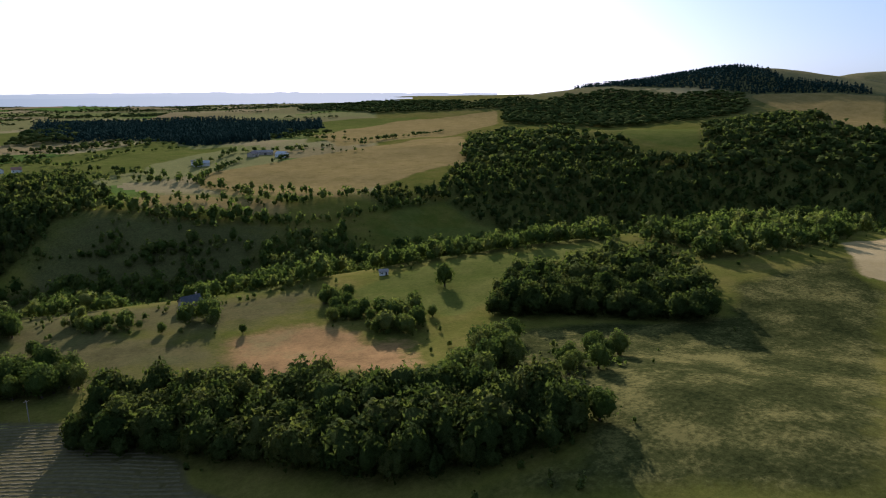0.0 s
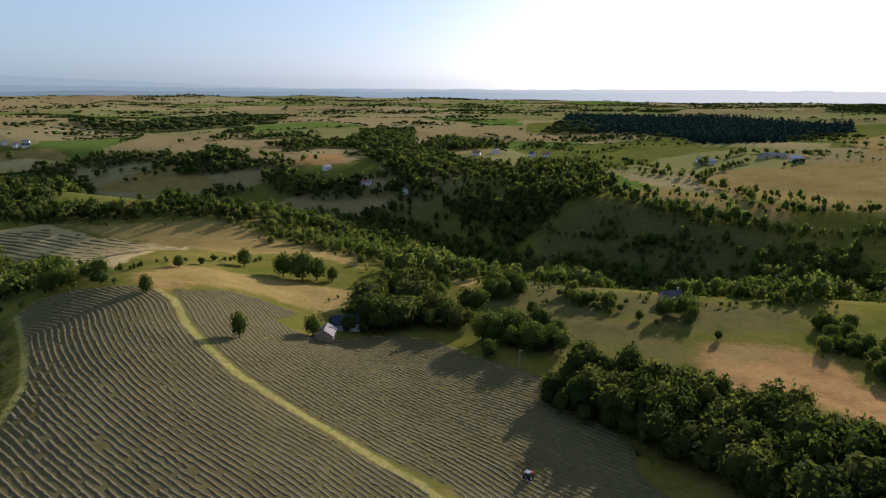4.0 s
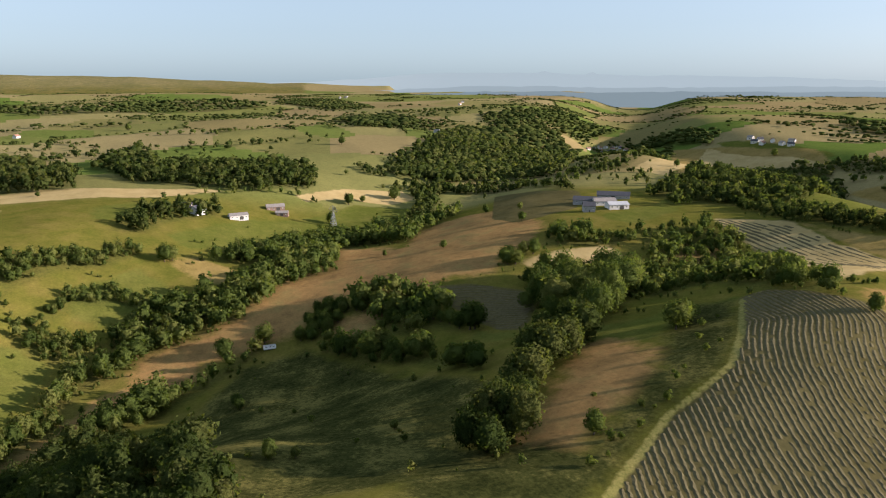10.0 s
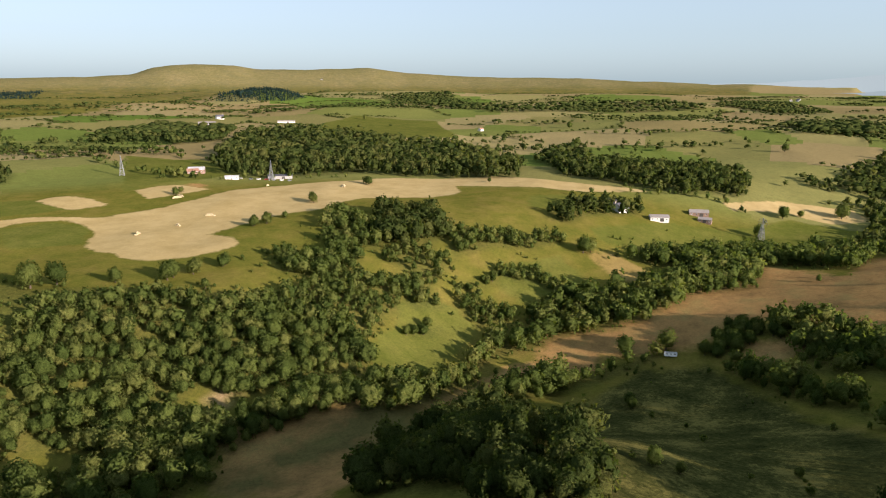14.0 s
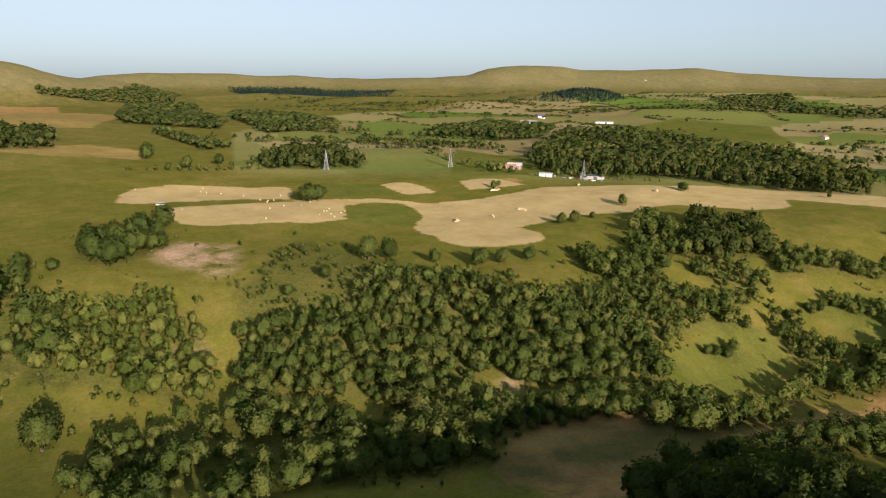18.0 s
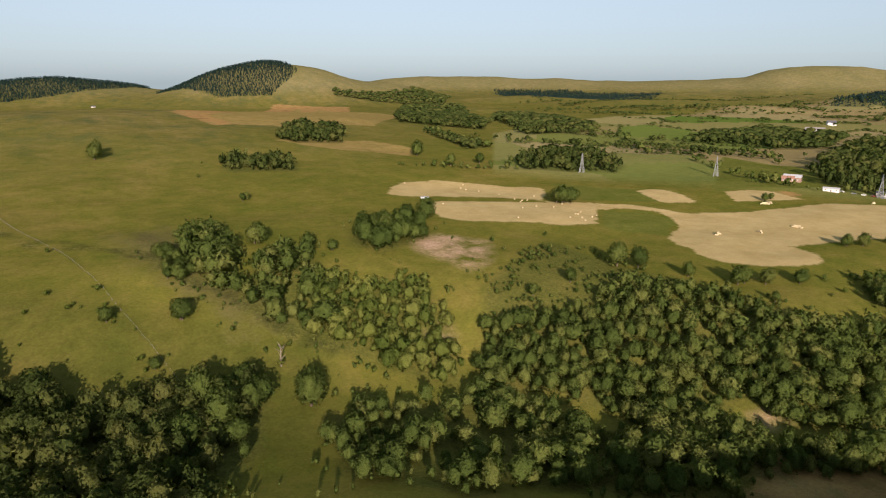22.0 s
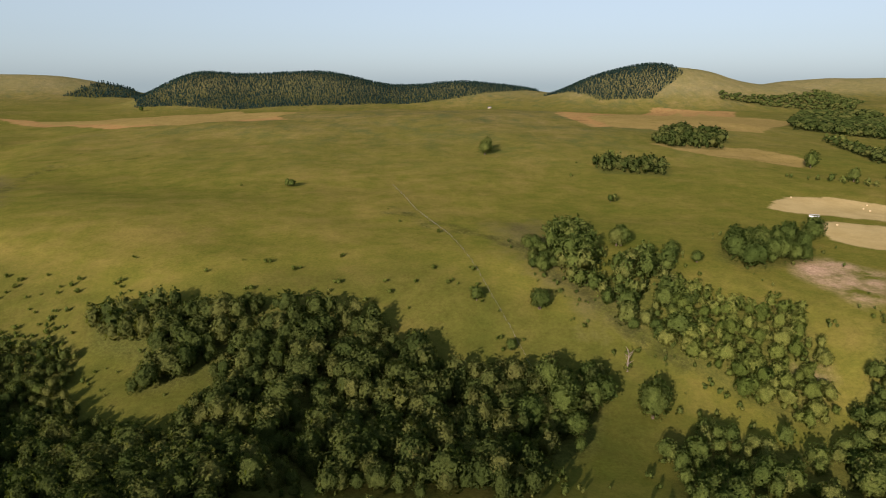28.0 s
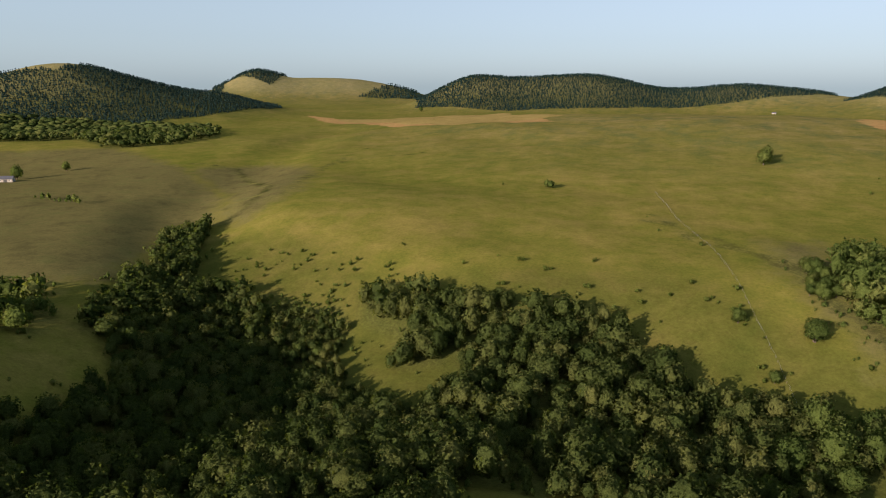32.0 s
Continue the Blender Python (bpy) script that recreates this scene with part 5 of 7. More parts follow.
numbers(land, "upland", np.clip((gz - 62) / 40, 0, 1))
numbers(land, "summit", np.clip((gz - 105) / 70, 0, 0.55))
fx, fy = gx[quads].mean(1), gy[quads].mean(1)
tone, _ = plot_of(fx, fy)
numbers(land, "tone", tone, "FACE")
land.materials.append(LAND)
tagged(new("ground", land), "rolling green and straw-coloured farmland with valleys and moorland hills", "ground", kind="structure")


# ---- trees ----
def ball(level):
    bm = bmesh.new()
    bmesh.ops.create_icosphere(bm, subdivisions=level, radius=1.0)
    v = np.array([q.co[:] for q in bm.verts])
    f = np.array([[q.index for q in p.verts] for p in bm.faces])
    bm.free()
    return v, f


BALLS = {0: ball(1), 1: ball(2), 2: ball(3)}


def cards(rng, spots, out, size):
    """Leaf sprays: small leafy flakes that stand round the spots, facing outwards and every way."""
    n = len(spots)
    nrm = out + 0.7 * rng.normal(size=(n, 3))
    nrm /= np.linalg.norm(nrm, axis=1)[:, None]
    side = np.cross(nrm, rng.normal(size=(n, 3)))
    side /= np.linalg.norm(side, axis=1)[:, None]
    up = np.cross(nrm, side)
    s = size * rng.uniform(0.55, 1.35, (n, 1))
    v = np.stack([spots - side * s, spots + side * s * 0.8 - up * s * 0.7, spots + up * s * 1.1 + nrm * s * 0.3], 1).reshape(-1, 3)
    return v, np.arange(3 * n).reshape(-1, 3)


def broad(seed, sprays, spray_size, wide=0.33, low=0.06, level=0, lobes=5):
    """A broad-leaved crown for a tree 1 m high: a dark uneven heart, and sprays of leaves round it in an uneven dome of boughs.
    Gives points, triangles and the way that each point's leaf mass faces."""
    rng = np.random.default_rng(seed)
    bv, bf = BALLS[level]
    mid, tall = (1 + low) / 2, (1 - low) / 2
    size = np.array([wide, wide, tall])
    # boughs: round masses set out over the dome
    k = np.arange(lobes)
    z = 1 - (k + 0.5) / lobes * 1.45
    w = k * 2.4 + rng.uniform(-0.5, 0.5, lobes)
    flat = np.sqrt(np.clip(1 - z * z, 0, 1))
    way_out = np.stack([flat * np.cos(w), flat * np.sin(w), z], 1) + 0.18 * rng.normal(size=(lobes, 3))
    middle = way_out * rng.uniform(0.48, 0.68, (lobes, 1))
    bulk = rng.uniform(0.36, 0.52, lobes)

    def reach(d):
        """How far the outermost bough stands out that way, and which one it is."""
        best, who = np.full(len(d), 0.62), np.full(len(d), -1)
        for q in range(lobes):
            b = d @ middle[q]
            root = b * b - middle[q] @ middle[q] + bulk[q] ** 2
            far = np.where(root > 0, b + np.sqrt(np.maximum(root, 0)), 0)
            who = np.where(far > best, q, who)
            best = np.maximum(best, far)
        return np.minimum(best, 1.08), who

    def facing(p, who):
        n = np.where(who[:, None] < 0, p, p - middle[np.maximum(who, 0)])
        n = n / (np.linalg.norm(n, axis=1)[:, None] + 1e-6) + 1.1 * p
        n = n / size
        return n / (np.linalg.norm(n, axis=1)[:, None] + 1e-6)

    far, who = reach(bv)
    p = bv * (far * rng.uniform(0.74, 0.86, len(bv)))[:, None]
    core, core_n = p * size + [0, 0, mid], facing(p, who)
    bf = bf[bv[bf].mean(1)[:, 2] > -0.6]
    if not sprays:
        return core, bf, core_n
    d = rng.normal(size=(sprays, 3)) + [0, 0, 0.3]
    d /= np.linalg.norm(d, axis=1)[:, None]
    far, who = reach(d)
    p = d * (far * rng.uniform(0.8, 1.1, sprays))[:, None]
    n = facing(p, who)
    v, f = cards(rng, p * size + [0, 0, mid], n, spray_size)
    n = np.repeat(n, 3, 0) + 0.3 * rng.normal(size=(3 * sprays, 3))
    n /= np.linalg.norm(n, axis=1)[:, None]
    return np.concatenate([core, v]), np.concatenate([bf, f + len(core)]), np.concatenate([core_n, n])


def rounded(me, normals):
    """Shade leaf sprays as the round mass that they make up."""
    me.polygons.foreach_set("use_smooth", np.ones(len(me.polygons), bool))
    me.normals_split_custom_set_from_vertices(np.asarray(normals, np.float32))
    return me


def spruce(seed, tiers, sides, drop=0.05):
    """A conifer 1 m high: ragged tiers of drooping boughs."""
    rng = np.random.default_rng(seed)
    V, Fc, n = [], [], 0
    for k in range(tiers):
        u = k / tiers
        z0, z1, r = 0.1 + 0.8 * u, 0.1 + 0.8 * u + 0.34 * (1 - 0.4 * u), 0.2 * (1 - u) ** 0.8 + 0.02
        ang = np.arange(sides) * 2 * np.pi / sides + rng.uniform(0, 3)
        rr = r * np.where(np.arange(sides) % 2, 0.62, 1.0) * rng.uniform(0.8, 1.2, sides)
        V += [np.stack([rr * np.cos(ang), rr * np.sin(ang), z0 - drop * rr / r + 0.02 * rng.normal(size=sides)], 1), [[0, 0, min(z1, 1.0)]]]
        q = np.arange(sides)
        Fc.append(np.stack([n + q, n + (q + 1) % sides, np.full(sides, n + sides)], 1))
        n += sides + 1
    V = np.concatenate(V)
    out = np.column_stack([V[:, :2] * 4, np.full(len(V), 0.5)]) + 0.2 * rng.normal(size=V.shape)
    return V, np.concatenate(Fc), out / np.linalg.norm(out, axis=1)[:, None]


def stem(sides=6, top=0.55, foot=0.035, limbs=4, seed=1):
    """A tapered trunk with a few limbs for a tree 1 m high."""
    rng = np.random.default_rng(seed)
    V, Fc, n = [], [], 0

    def tube(p, q, r0, r1):
        nonlocal n
        p, q = np.array(p), np.array(q)
        ax = (q - p) / np.linalg.norm(q - p)
        s = np.cross(ax, [0.3, 0.9, 0.1])
        s /= np.linalg.norm(s)
        t = np.cross(ax, s)
        w = np.arange(sides) * 2 * np.pi / sides
        ring = np.cos(w)[:, None] * s + np.sin(w)[:, None] * t
        V.extend([p + ring * r0, q + ring * r1])
        k = np.arange(sides)
        k2 = (k + 1) % sides
        Fc.append(np.stack([n + k, n + k2, n + sides + k2], 1))
        Fc.append(np.stack([n + k, n + sides + k2, n + sides + k], 1))
        n += 2 * sides

    tube((0, 0, -0.06), (0.01, 0, 0.12), foot * 1.25, foot * 0.85)
    tube((0.01, 0, 0.12), (0, 0.01, top), foot * 0.85, foot * 0.4)
    for k in range(limbs):
        w = k * 2.4 + rng.uniform(-0.4, 0.4)
        z = 0.22 + 0.08 * k
        tube((0, 0, z), (0.2 * math.cos(w), 0.2 * math.sin(w), z + rng.uniform(0.15, 0.25)), foot * 0.45, foot * 0.15)
    return np.concatenate(V), np.concatenate(Fc)


FORMS = {
    "near": [broad(s, 760, 0.038, 0.38 + 0.03 * (s % 4), -0.06, 1, 12) for s in range(8)],
    "wood": [broad(10 + s, 250, 0.051, 0.33 + 0.035 * (s % 4), 0.02, 1, 10) for s in range(12)],
    "tall": [broad(90 + s, 600, 0.034, 0.32 + 0.035 * (s % 4), 0.02, 1, 13) for s in range(10)],
    "mid": [broad(30 + s, 84, 0.082, 0.36 + 0.03 * (s % 3), 0.0, 0, 8) for s in range(10)],
    "low": [broad(45 + s, 26, 0.13, 0.38, 0.0) for s in range(8)],
    "far": [broad(55 + s, 7, 0.2, 0.56, 0.0) for s in range(8)],
    "dot": [broad(65 + s, 0, 0.2, 0.85, 0.0) for s in range(6)],
    "spruce": [spruce(60 + s, 7, 12) for s in range(4)],
    "spruce_far": [spruce(70 + s, 2, 6) for s in range(4)],
    "shrub": [broad(80 + s, 120, 0.09, 0.5, 0.0, 0, 6) for s in range(4)],
}


def grove(name, label, spots, tall, kind="auto", leaf=None, category="woodland", vary=0.34, seed=3):
    """Many trees too many to count, as one thing: spots is an array of x, y."""
    rng = np.random.default_rng(seed)
    spots = np.asarray(spots, float)
    if not len(spots):
        return None
    z = height(spots[:, 0], spots[:, 1])
    dist = np.hypot(spots[:, 0], spots[:, 1])
    size = tall * np.exp(rng.normal(0, vary, len(spots)).clip(-0.6, 0.42))
    V, Fc, T, N, n = [], [], [], [], 0
    if kind == "auto":
        forms, names = np.digitize(dist, (350, 620, 900, 1350)), ["tall" if tall > 11.5 else "wood", "tall" if tall > 11.5 else "mid", "low", "far", "dot"]
    elif kind == "spruce":
        forms, names = np.where(dist < 1300, 0, 1), ["spruce", "spruce_far"]
    else:
        forms, names = np.zeros(len(spots), int), [kind]
    pick = rng.integers(0, 60, len(spots))
    for f, fname in enumerate(names):
        for m, (v, q, o) in enumerate(FORMS[fname]):
            k = np.where((forms == f) & (pick % len(FORMS[fname]) == m))[0]
            if not len(k):
                continue
            w = rng.uniform(0, 6.28, len(k))
            c, s = np.cos(w)[:, None], np.sin(w)[:, None]
            sx = size[k, None] * rng.uniform(0.74, 1.22, (len(k), 1)) * (1.6 if kind == "spruce" else 1)
            X = (v[None, :, 0] * c - v[None, :, 1] * s) * sx + spots[k, None, 0]
            Y = (v[None, :, 0] * s + v[None, :, 1] * c) * sx + spots[k, None, 1]
            Z = v[None, :, 2] * size[k, None] + z[k, None] - 0.3
            V.append(np.stack([X, Y, Z], -1).reshape(-1, 3))
            Fc.append((q[None] + (np.arange(len(k)) * len(v))[:, None, None]).reshape(-1, 3) + n)
            T.append(np.repeat(rng.random(len(k)), len(v)))
            N.append(np.stack([o[None, :, 0] * c - o[None, :, 1] * s, o[None, :, 0] * s + o[None, :, 1] * c, np.broadcast_to(o[None, :, 2], X.shape)], -1).reshape(-1, 3))
            n += len(k) * len(v)
    me = rounded(mesh_of(name, np.concatenate(V), np.concatenate(Fc)), np.concatenate(N))
    numbers(me, "tint", np.concatenate(T))
    me.materials.append(leaf or LEAF)
    return tagged(new(name, me), label, category, kind="stuff")


def scatter(poly, gap, seed=1, fill=1.0):
    """Spots in a wood, about gap metres apart, with a ragged edge and clearings."""
    rng = np.random.default_rng(seed)
    poly = np.array(poly, float)
    lo, hi = poly.min(0) - 6, poly.max(0) + 6
    xs, ys = np.meshgrid(np.arange(lo[0], hi[0], gap), np.arange(lo[1], hi[1], gap * 0.87))
    xs = xs + (np.arange(xs.shape[0]) % 2)[:, None] * gap / 2
    p = np.stack([xs.ravel(), ys.ravel()], 1) + rng.uniform(-0.42, 0.42, (xs.size, 2)) * gap
    x, y = p[:, 0], p[:, 1]
    ragged = (ripple(x, y, 17) - 0.5) * 1.4 * gap
    thick = 0.6 * ripple(x + 40, y, 30) + 0.4 * rng.random(len(p)) < 0.28 + 0.62 * fill
    return p[(inside(poly, x, y) + ragged > 0) & thick]


def row(points, gap, seed=1, wander=1.5, fill=1.0):
    """Spots along a hedge or stream."""
    rng = np.random.default_rng(seed)
    out = []
    for (ax, ay), (bx, by) in zip(points, points[1:]):
        n = max(1, int(math.hypot(bx - ax, by - ay) / gap))
        k = (np.arange(n) + rng.uniform(0.1, 0.9, n)) / n
        out.append(np.stack([ax + (bx - ax) * k, ay + (by - ay) * k], 1) + rng.normal(size=(n, 2)) * wander)
    out = np.concatenate(out)
    return out[rng.random(len(out)) < fill]


def part(name, me, mat, parent, label="", tint=None):
    if tint is not None:
        numbers(me, "tint", np.full(len(me.vertices), tint))
    me.materials.append(mat)
    ob = new(name, me)
    ob.parent = parent
    return tagged(ob, label)


def tree_model(seed, label):
    ob = tagged(new("tree"), label, "tree", "single trees in the fields")
    v, f, o = FORMS["near"][seed % 8]
    part("crown", rounded(mesh_of("crown", v, f), o), OAK, ob, "dense green foliage", (seed * 0.37) % 1)
    v, f = stem(seed=seed)
    part("trunk", mesh_of("trunk", v, f, True), BARK, ob, "grey-brown tapered trunk")
    ob.matrix_basis = pose(0, 0, -500)
    return ob


for k, (label, tall, gap, fill, kind, corners) in enumerate(WOODS):
    spots = scatter(corners, gap, k + 5, fill)
    if kind == "auto" and len(spots) <= 24 and len(TREES) < 290 and np.hypot(*spots[0]) < 650:
        TREES.extend((x, y, tall * (0.75 + 0.45 * random.random())) for x, y in spots)
        continue
    # dense, dark-labelled and far woods take the leaf colour with shade mixed in
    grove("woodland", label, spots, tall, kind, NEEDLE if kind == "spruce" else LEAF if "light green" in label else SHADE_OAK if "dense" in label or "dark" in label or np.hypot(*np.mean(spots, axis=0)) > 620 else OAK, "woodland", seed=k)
for k, (label, tall, gap, fill, points) in enumerate(HEDGES):
    grove("hedgerow", label, row(points, gap, k, 1.5, fill), tall, "auto", OAK, "hedgerow", 0.4, k + 200)

# thorn and bramble round the edges of the nearer woods
rng = np.random.default_rng(19)
fringe = []
for label, tall, gap, fill, kind, corners in WOODS:
    poly = np.array(corners, float)
    if kind != "auto" or np.hypot(*poly.mean(0)) > 620:
        continue
    lo, hi = poly.min(0) - 24, poly.max(0) + 24
    p = rng.uniform(lo, hi, (int(np.prod(hi - lo) / 42), 2))
    d = inside(poly, p[:, 0], p[:, 1])
    fringe.append(p[(d > -20) & (d < 14) & (ripple(p[:, 0], p[:, 1], 22) > 0.45) & (rng.random(len(p)) < 0.55 + d / 40)])
fringe = np.concatenate(fringe)
free = np.ones(len(fringe), bool)
for kind in ("hay", "straw", "brown", "lush"):
    for poly in COVER[kind]:
        free &= inside(poly, fringe[:, 0], fringe[:, 1]) < 2
grove("scrub", "low thorn and bramble scrub round the woods", fringe[free], 2.6, "low", OAK, "scrub", 0.45, 88)

# hedges and copses of the far plain, along the edges of its plots
rng = np.random.default_rng(11)
N = 460000
b, d = rng.uniform(-32, 138, N), 720 + 2750 * rng.random(N) ** 0.8
fx, fy = -d * np.sin(np.radians(b)), d * np.cos(np.radians(b))
_, edge = plot_of(fx, fy)
keep = (edge < 1.7 + d / 2200) & (ripple(fx, fy, 150) > 0.47)
free = np.ones(N, bool)
for kind in ("wood", "straw", "hay", "lush", "gold", "brown"):
    for poly in COVER[kind]:
        lo, hi = poly.min(0), poly.max(0)
        q = np.where((fx > lo[0]) & (fx < hi[0]) & (fy > lo[1]) & (fy < hi[1]))[0]
        free[q] &= inside(poly, fx[q], fy[q]) < 0
spots = np.stack([fx, fy], 1)[keep & free]
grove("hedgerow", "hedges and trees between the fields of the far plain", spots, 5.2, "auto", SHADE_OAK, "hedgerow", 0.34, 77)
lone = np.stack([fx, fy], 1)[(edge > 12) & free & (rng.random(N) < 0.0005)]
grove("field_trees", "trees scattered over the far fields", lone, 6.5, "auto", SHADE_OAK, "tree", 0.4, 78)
seeds = np.where((edge > 4) & free & (rng.random(N) < 0.00055))[0]
groups = []
for k in seeds:
    long, turn = rng.uniform(30, 95), math.atan2(fy[k], fx[k]) + math.pi / 2 + rng.normal(0, 0.35)
    u, v = rng.normal(size=44) * long, rng.normal(size=44) * long * 0.3
    groups.append(np.stack([fx[k] + u * math.cos(turn) - v * math.sin(turn), fy[k] + u * math.sin(turn) + v * math.cos(turn)], 1))
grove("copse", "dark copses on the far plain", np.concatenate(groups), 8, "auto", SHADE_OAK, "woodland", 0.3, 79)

models = [tree_model(k, "round-crowned broad-leaved tree standing alone in a field") for k in range(8)]
for k in range(len(TREES) - 1, -1, -1):
    x, y, tall = TREES[k]
    m = pose(x, y, float(height(x, y)) - 0.1, 0, 0, 47 * k) @ Matrix.Diagonal((tall * (0.62 if k == 11 else 1), tall * (0.62 if k == 11 else 1), tall, 1))
    if k < len(models):
        models[k].matrix_basis = m
    else:
        copy_thing(models[k % len(models)], m)


# ---- hay in windrows ----
HAY = plain("drying_hay", (0.1, 0.085, 0.045), 0.95, 0, 0.3, 0.5)


def windrows(label, guide, fields, gap, reach, step=1.7, ridge=0.42, half=0.95, seed=4):
    """Raked rows of hay that run beside a guide line, kept to the fields."""
    rng = np.random.default_rng(seed)
    g = np.array(guide, float)
    g = np.concatenate([[g[0] + (g[0] - g[1]) / np.linalg.norm(g[0] - g[1]) * 90], g, [g[-1] + (g[-1] - g[-2]) / np.linalg.norm(g[-1] - g[-2]) * 90]])
    run = np.concatenate([[0], np.cumsum(np.hypot(*np.diff(g, axis=0).T))])
    s = np.arange(0, run[-1], step)
    line = np.stack([np.interp(s, run, g[:, 0]), np.interp(s, run, g[:, 1])], 1)
    soft = np.exp(-(np.arange(-30, 31) / 11.0) ** 2)
    soft /= soft.sum()
    line = np.stack([np.convolve(np.pad(line[:, k], 30, "edge"), soft, "valid") for k in (0, 1)], 1)
    way_on = np.gradient(line, axis=0)
    way_on /= np.linalg.norm(way_on, axis=1)[:, None]
    side = np.stack([-way_on[:, 1], way_on[:, 0]], 1)
    V, Fc, n = [], [], 0
    for off in np.arange(-reach, reach, gap):
        wave = 1.5 * (ripple(s, np.full(len(s), off * 0.35), 24) - 0.5) + 0.5 * (ripple(s, np.full(len(s), off * 2), 7) - 0.5)
        p = line + side * (off + wave)[:, None]
        d = np.full(len(p), -99.0)
        for f in fields:
            d = np.maximum(d, inside(f, p[:, 0], p[:, 1]))
        keep = (d > 1.2) & (rng.random(len(p)) > 0.03)
        w = half * rng.uniform(0.8, 1.2, len(p))
        h = ridge * rng.uniform(0.6, 1.25, len(p))
        a, b = p - side * w[:, None], p + side * w[:, None]
        mid = p + side * rng.normal(0, 0.15, (len(p), 1))
        v = np.stack([np.column_stack([a, height(a[:, 0], a[:, 1]) - 0.05]), np.column_stack([mid, height(mid[:, 0], mid[:, 1]) + h]),
                      np.column_stack([b, height(b[:, 0], b[:, 1]) - 0.05])], 1).reshape(-1, 3)
        k = np.where(keep[:-1] & keep[1:])[0] * 3 + n
        Fc += [np.stack([k, k + 3, k + 4, k + 1], 1), np.stack([k + 1, k + 4, k + 5, k + 2], 1)]
        V.append(v)
        n += len(v)
    me = mesh_of("hay_windrows", np.concatenate(V), np.concatenate(Fc))
    me.materials.append(HAY)
    tagged(new("hay_windrows", me), label, "hay", kind="stuff")


windrows("rows of raked pale hay drying on the ridge field", WAYS[0][2], COVER["hay"][:3], 2.0, 230, 1.0, 0.2, 0.72)
windrows("rows of raked hay on the knoll behind the ridge", [SPOT["mown_rows"][0], SPOT["mown_rows"][1], SPOT["mown_rows"][2]], [np.array(SPOT["mown_rows"])], 4.2, 90, 3.5, 0.16, 1.3, 5)
windrows("rows of raked hay in a small enclosed field", COVER["hay"][4][:4], [COVER["hay"][4]], 3.6, 90, 2.5, 0.45, 1.0, 6)
windrows("rows of raked hay in a small enclosed field", COVER["hay"][3][:2], [COVER["hay"][3]], 3.6, 90, 2.5, 0.45, 1.0, 7)

# ---- buildings ----
WHITE = plain("white_render", (0.55, 0.53, 0.5), 0.85, 0, 0.1, 0.8)
GREY_WALL = plain("grey_boarding", (0.3, 0.29, 0.28), 0.85, 0, 0.2, 0.9)
STONE = plain("field_stone", (0.3, 0.26, 0.21), 0.9, 0, 0.3, 1.2)
BRICK = plain("red_brown_boards", (0.23, 0.155, 0.115), 0.85, 0, 0.25, 1.0)
SLATE = plain("slate_roof", (0.075, 0.075, 0.085), 0.9, 0, 0.25, 1.1)
TIN = plain("light_sheet_roof", (0.38, 0.38, 0.39), 0.6, 0.1, 0.15, 0.7)
PALE_ROOF = plain("weathered_cement_roof", (0.24, 0.215, 0.2), 0.9, 0, 0.2, 0.8)
BLUE_ROOF = plain("blue_grey_sheet_roof", (0.035, 0.044, 0.065), 0.95, 0.0, 0.2, 0.8)
TILE_ROOF = plain("red_tile_roof", (0.24, 0.13, 0.09), 0.8, 0, 0.25, 1.4)
DARK_DOOR = plain("dark_door", (0.06, 0.055, 0.05), 0.7, 0, 0.2, 2)
TRIM = plain("white_trim", (0.7, 0.7, 0.68), 0.6, 0, 0.08, 2)
GLASS, _, _g = material("window_glass", 0.08, 0.0, 0.6)
_g.inputs["Base Color"].default_value = (0.03, 0.035, 0.04, 1)
STEEL = plain("galvanised_steel", (0.2, 0.21, 0.21), 0.7, 0.2, 0.12, 2)
TIMBER = plain("grey_timber", (0.22, 0.19, 0.15), 0.9, 0, 0.3, 3)
STRAW = plain("straw_bale", (0.4, 0.33, 0.2), 0.95, 0, 0.25, 2.5)
RUBBER = plain("tyre_rubber", (0.03, 0.03, 0.03), 0.9, 0, 0.2, 5)

CUBE = np.array([(x, y, z) for z in (-0.5, 0.5) for y in (-0.5, 0.5) for x in (-0.5, 0.5)])
CUBE_F = np.array([(0, 2, 3, 1), (4, 5, 7, 6), (0, 1, 5, 4), (2, 6, 7, 3), (0, 4, 6, 2), (1, 3, 7, 5)])


def blocks(name, *items, taper=1.0):
    """Boxes, each given by its middle and size, as one mesh."""
    V, Fc = [], []
    for k, (c, s) in enumerate(items):
        v = CUBE * np.array(s)
        v[4:, :2] *= taper
        V.append(v + np.array(c))
        Fc.append(CUBE_F + 8 * k)
    return mesh_of(name, np.concatenate(V), np.concatenate(Fc))


def gable(name, long, wide, eave, ridge):
    a, b = long / 2, wide / 2
    v = [(s * a, y, z) for s in (-1, 1) for y, z in ((-b, -1.2), (b, -1.2), (b, eave), (0, ridge), (-b, eave))]
    bm = bmesh.new()
    q = [bm.verts.new(p) for p in v]
    bm.faces.new(q[4::-1])
    bm.faces.new(q[5:])
    for i in range(5):
        bm.faces.new((q[i], q[(i + 1) % 5], q[5 + (i + 1) % 5], q[5 + i]))
    me = bpy.data.meshes.new(name)
    bm.to_mesh(me)
    bm.free()
    return me


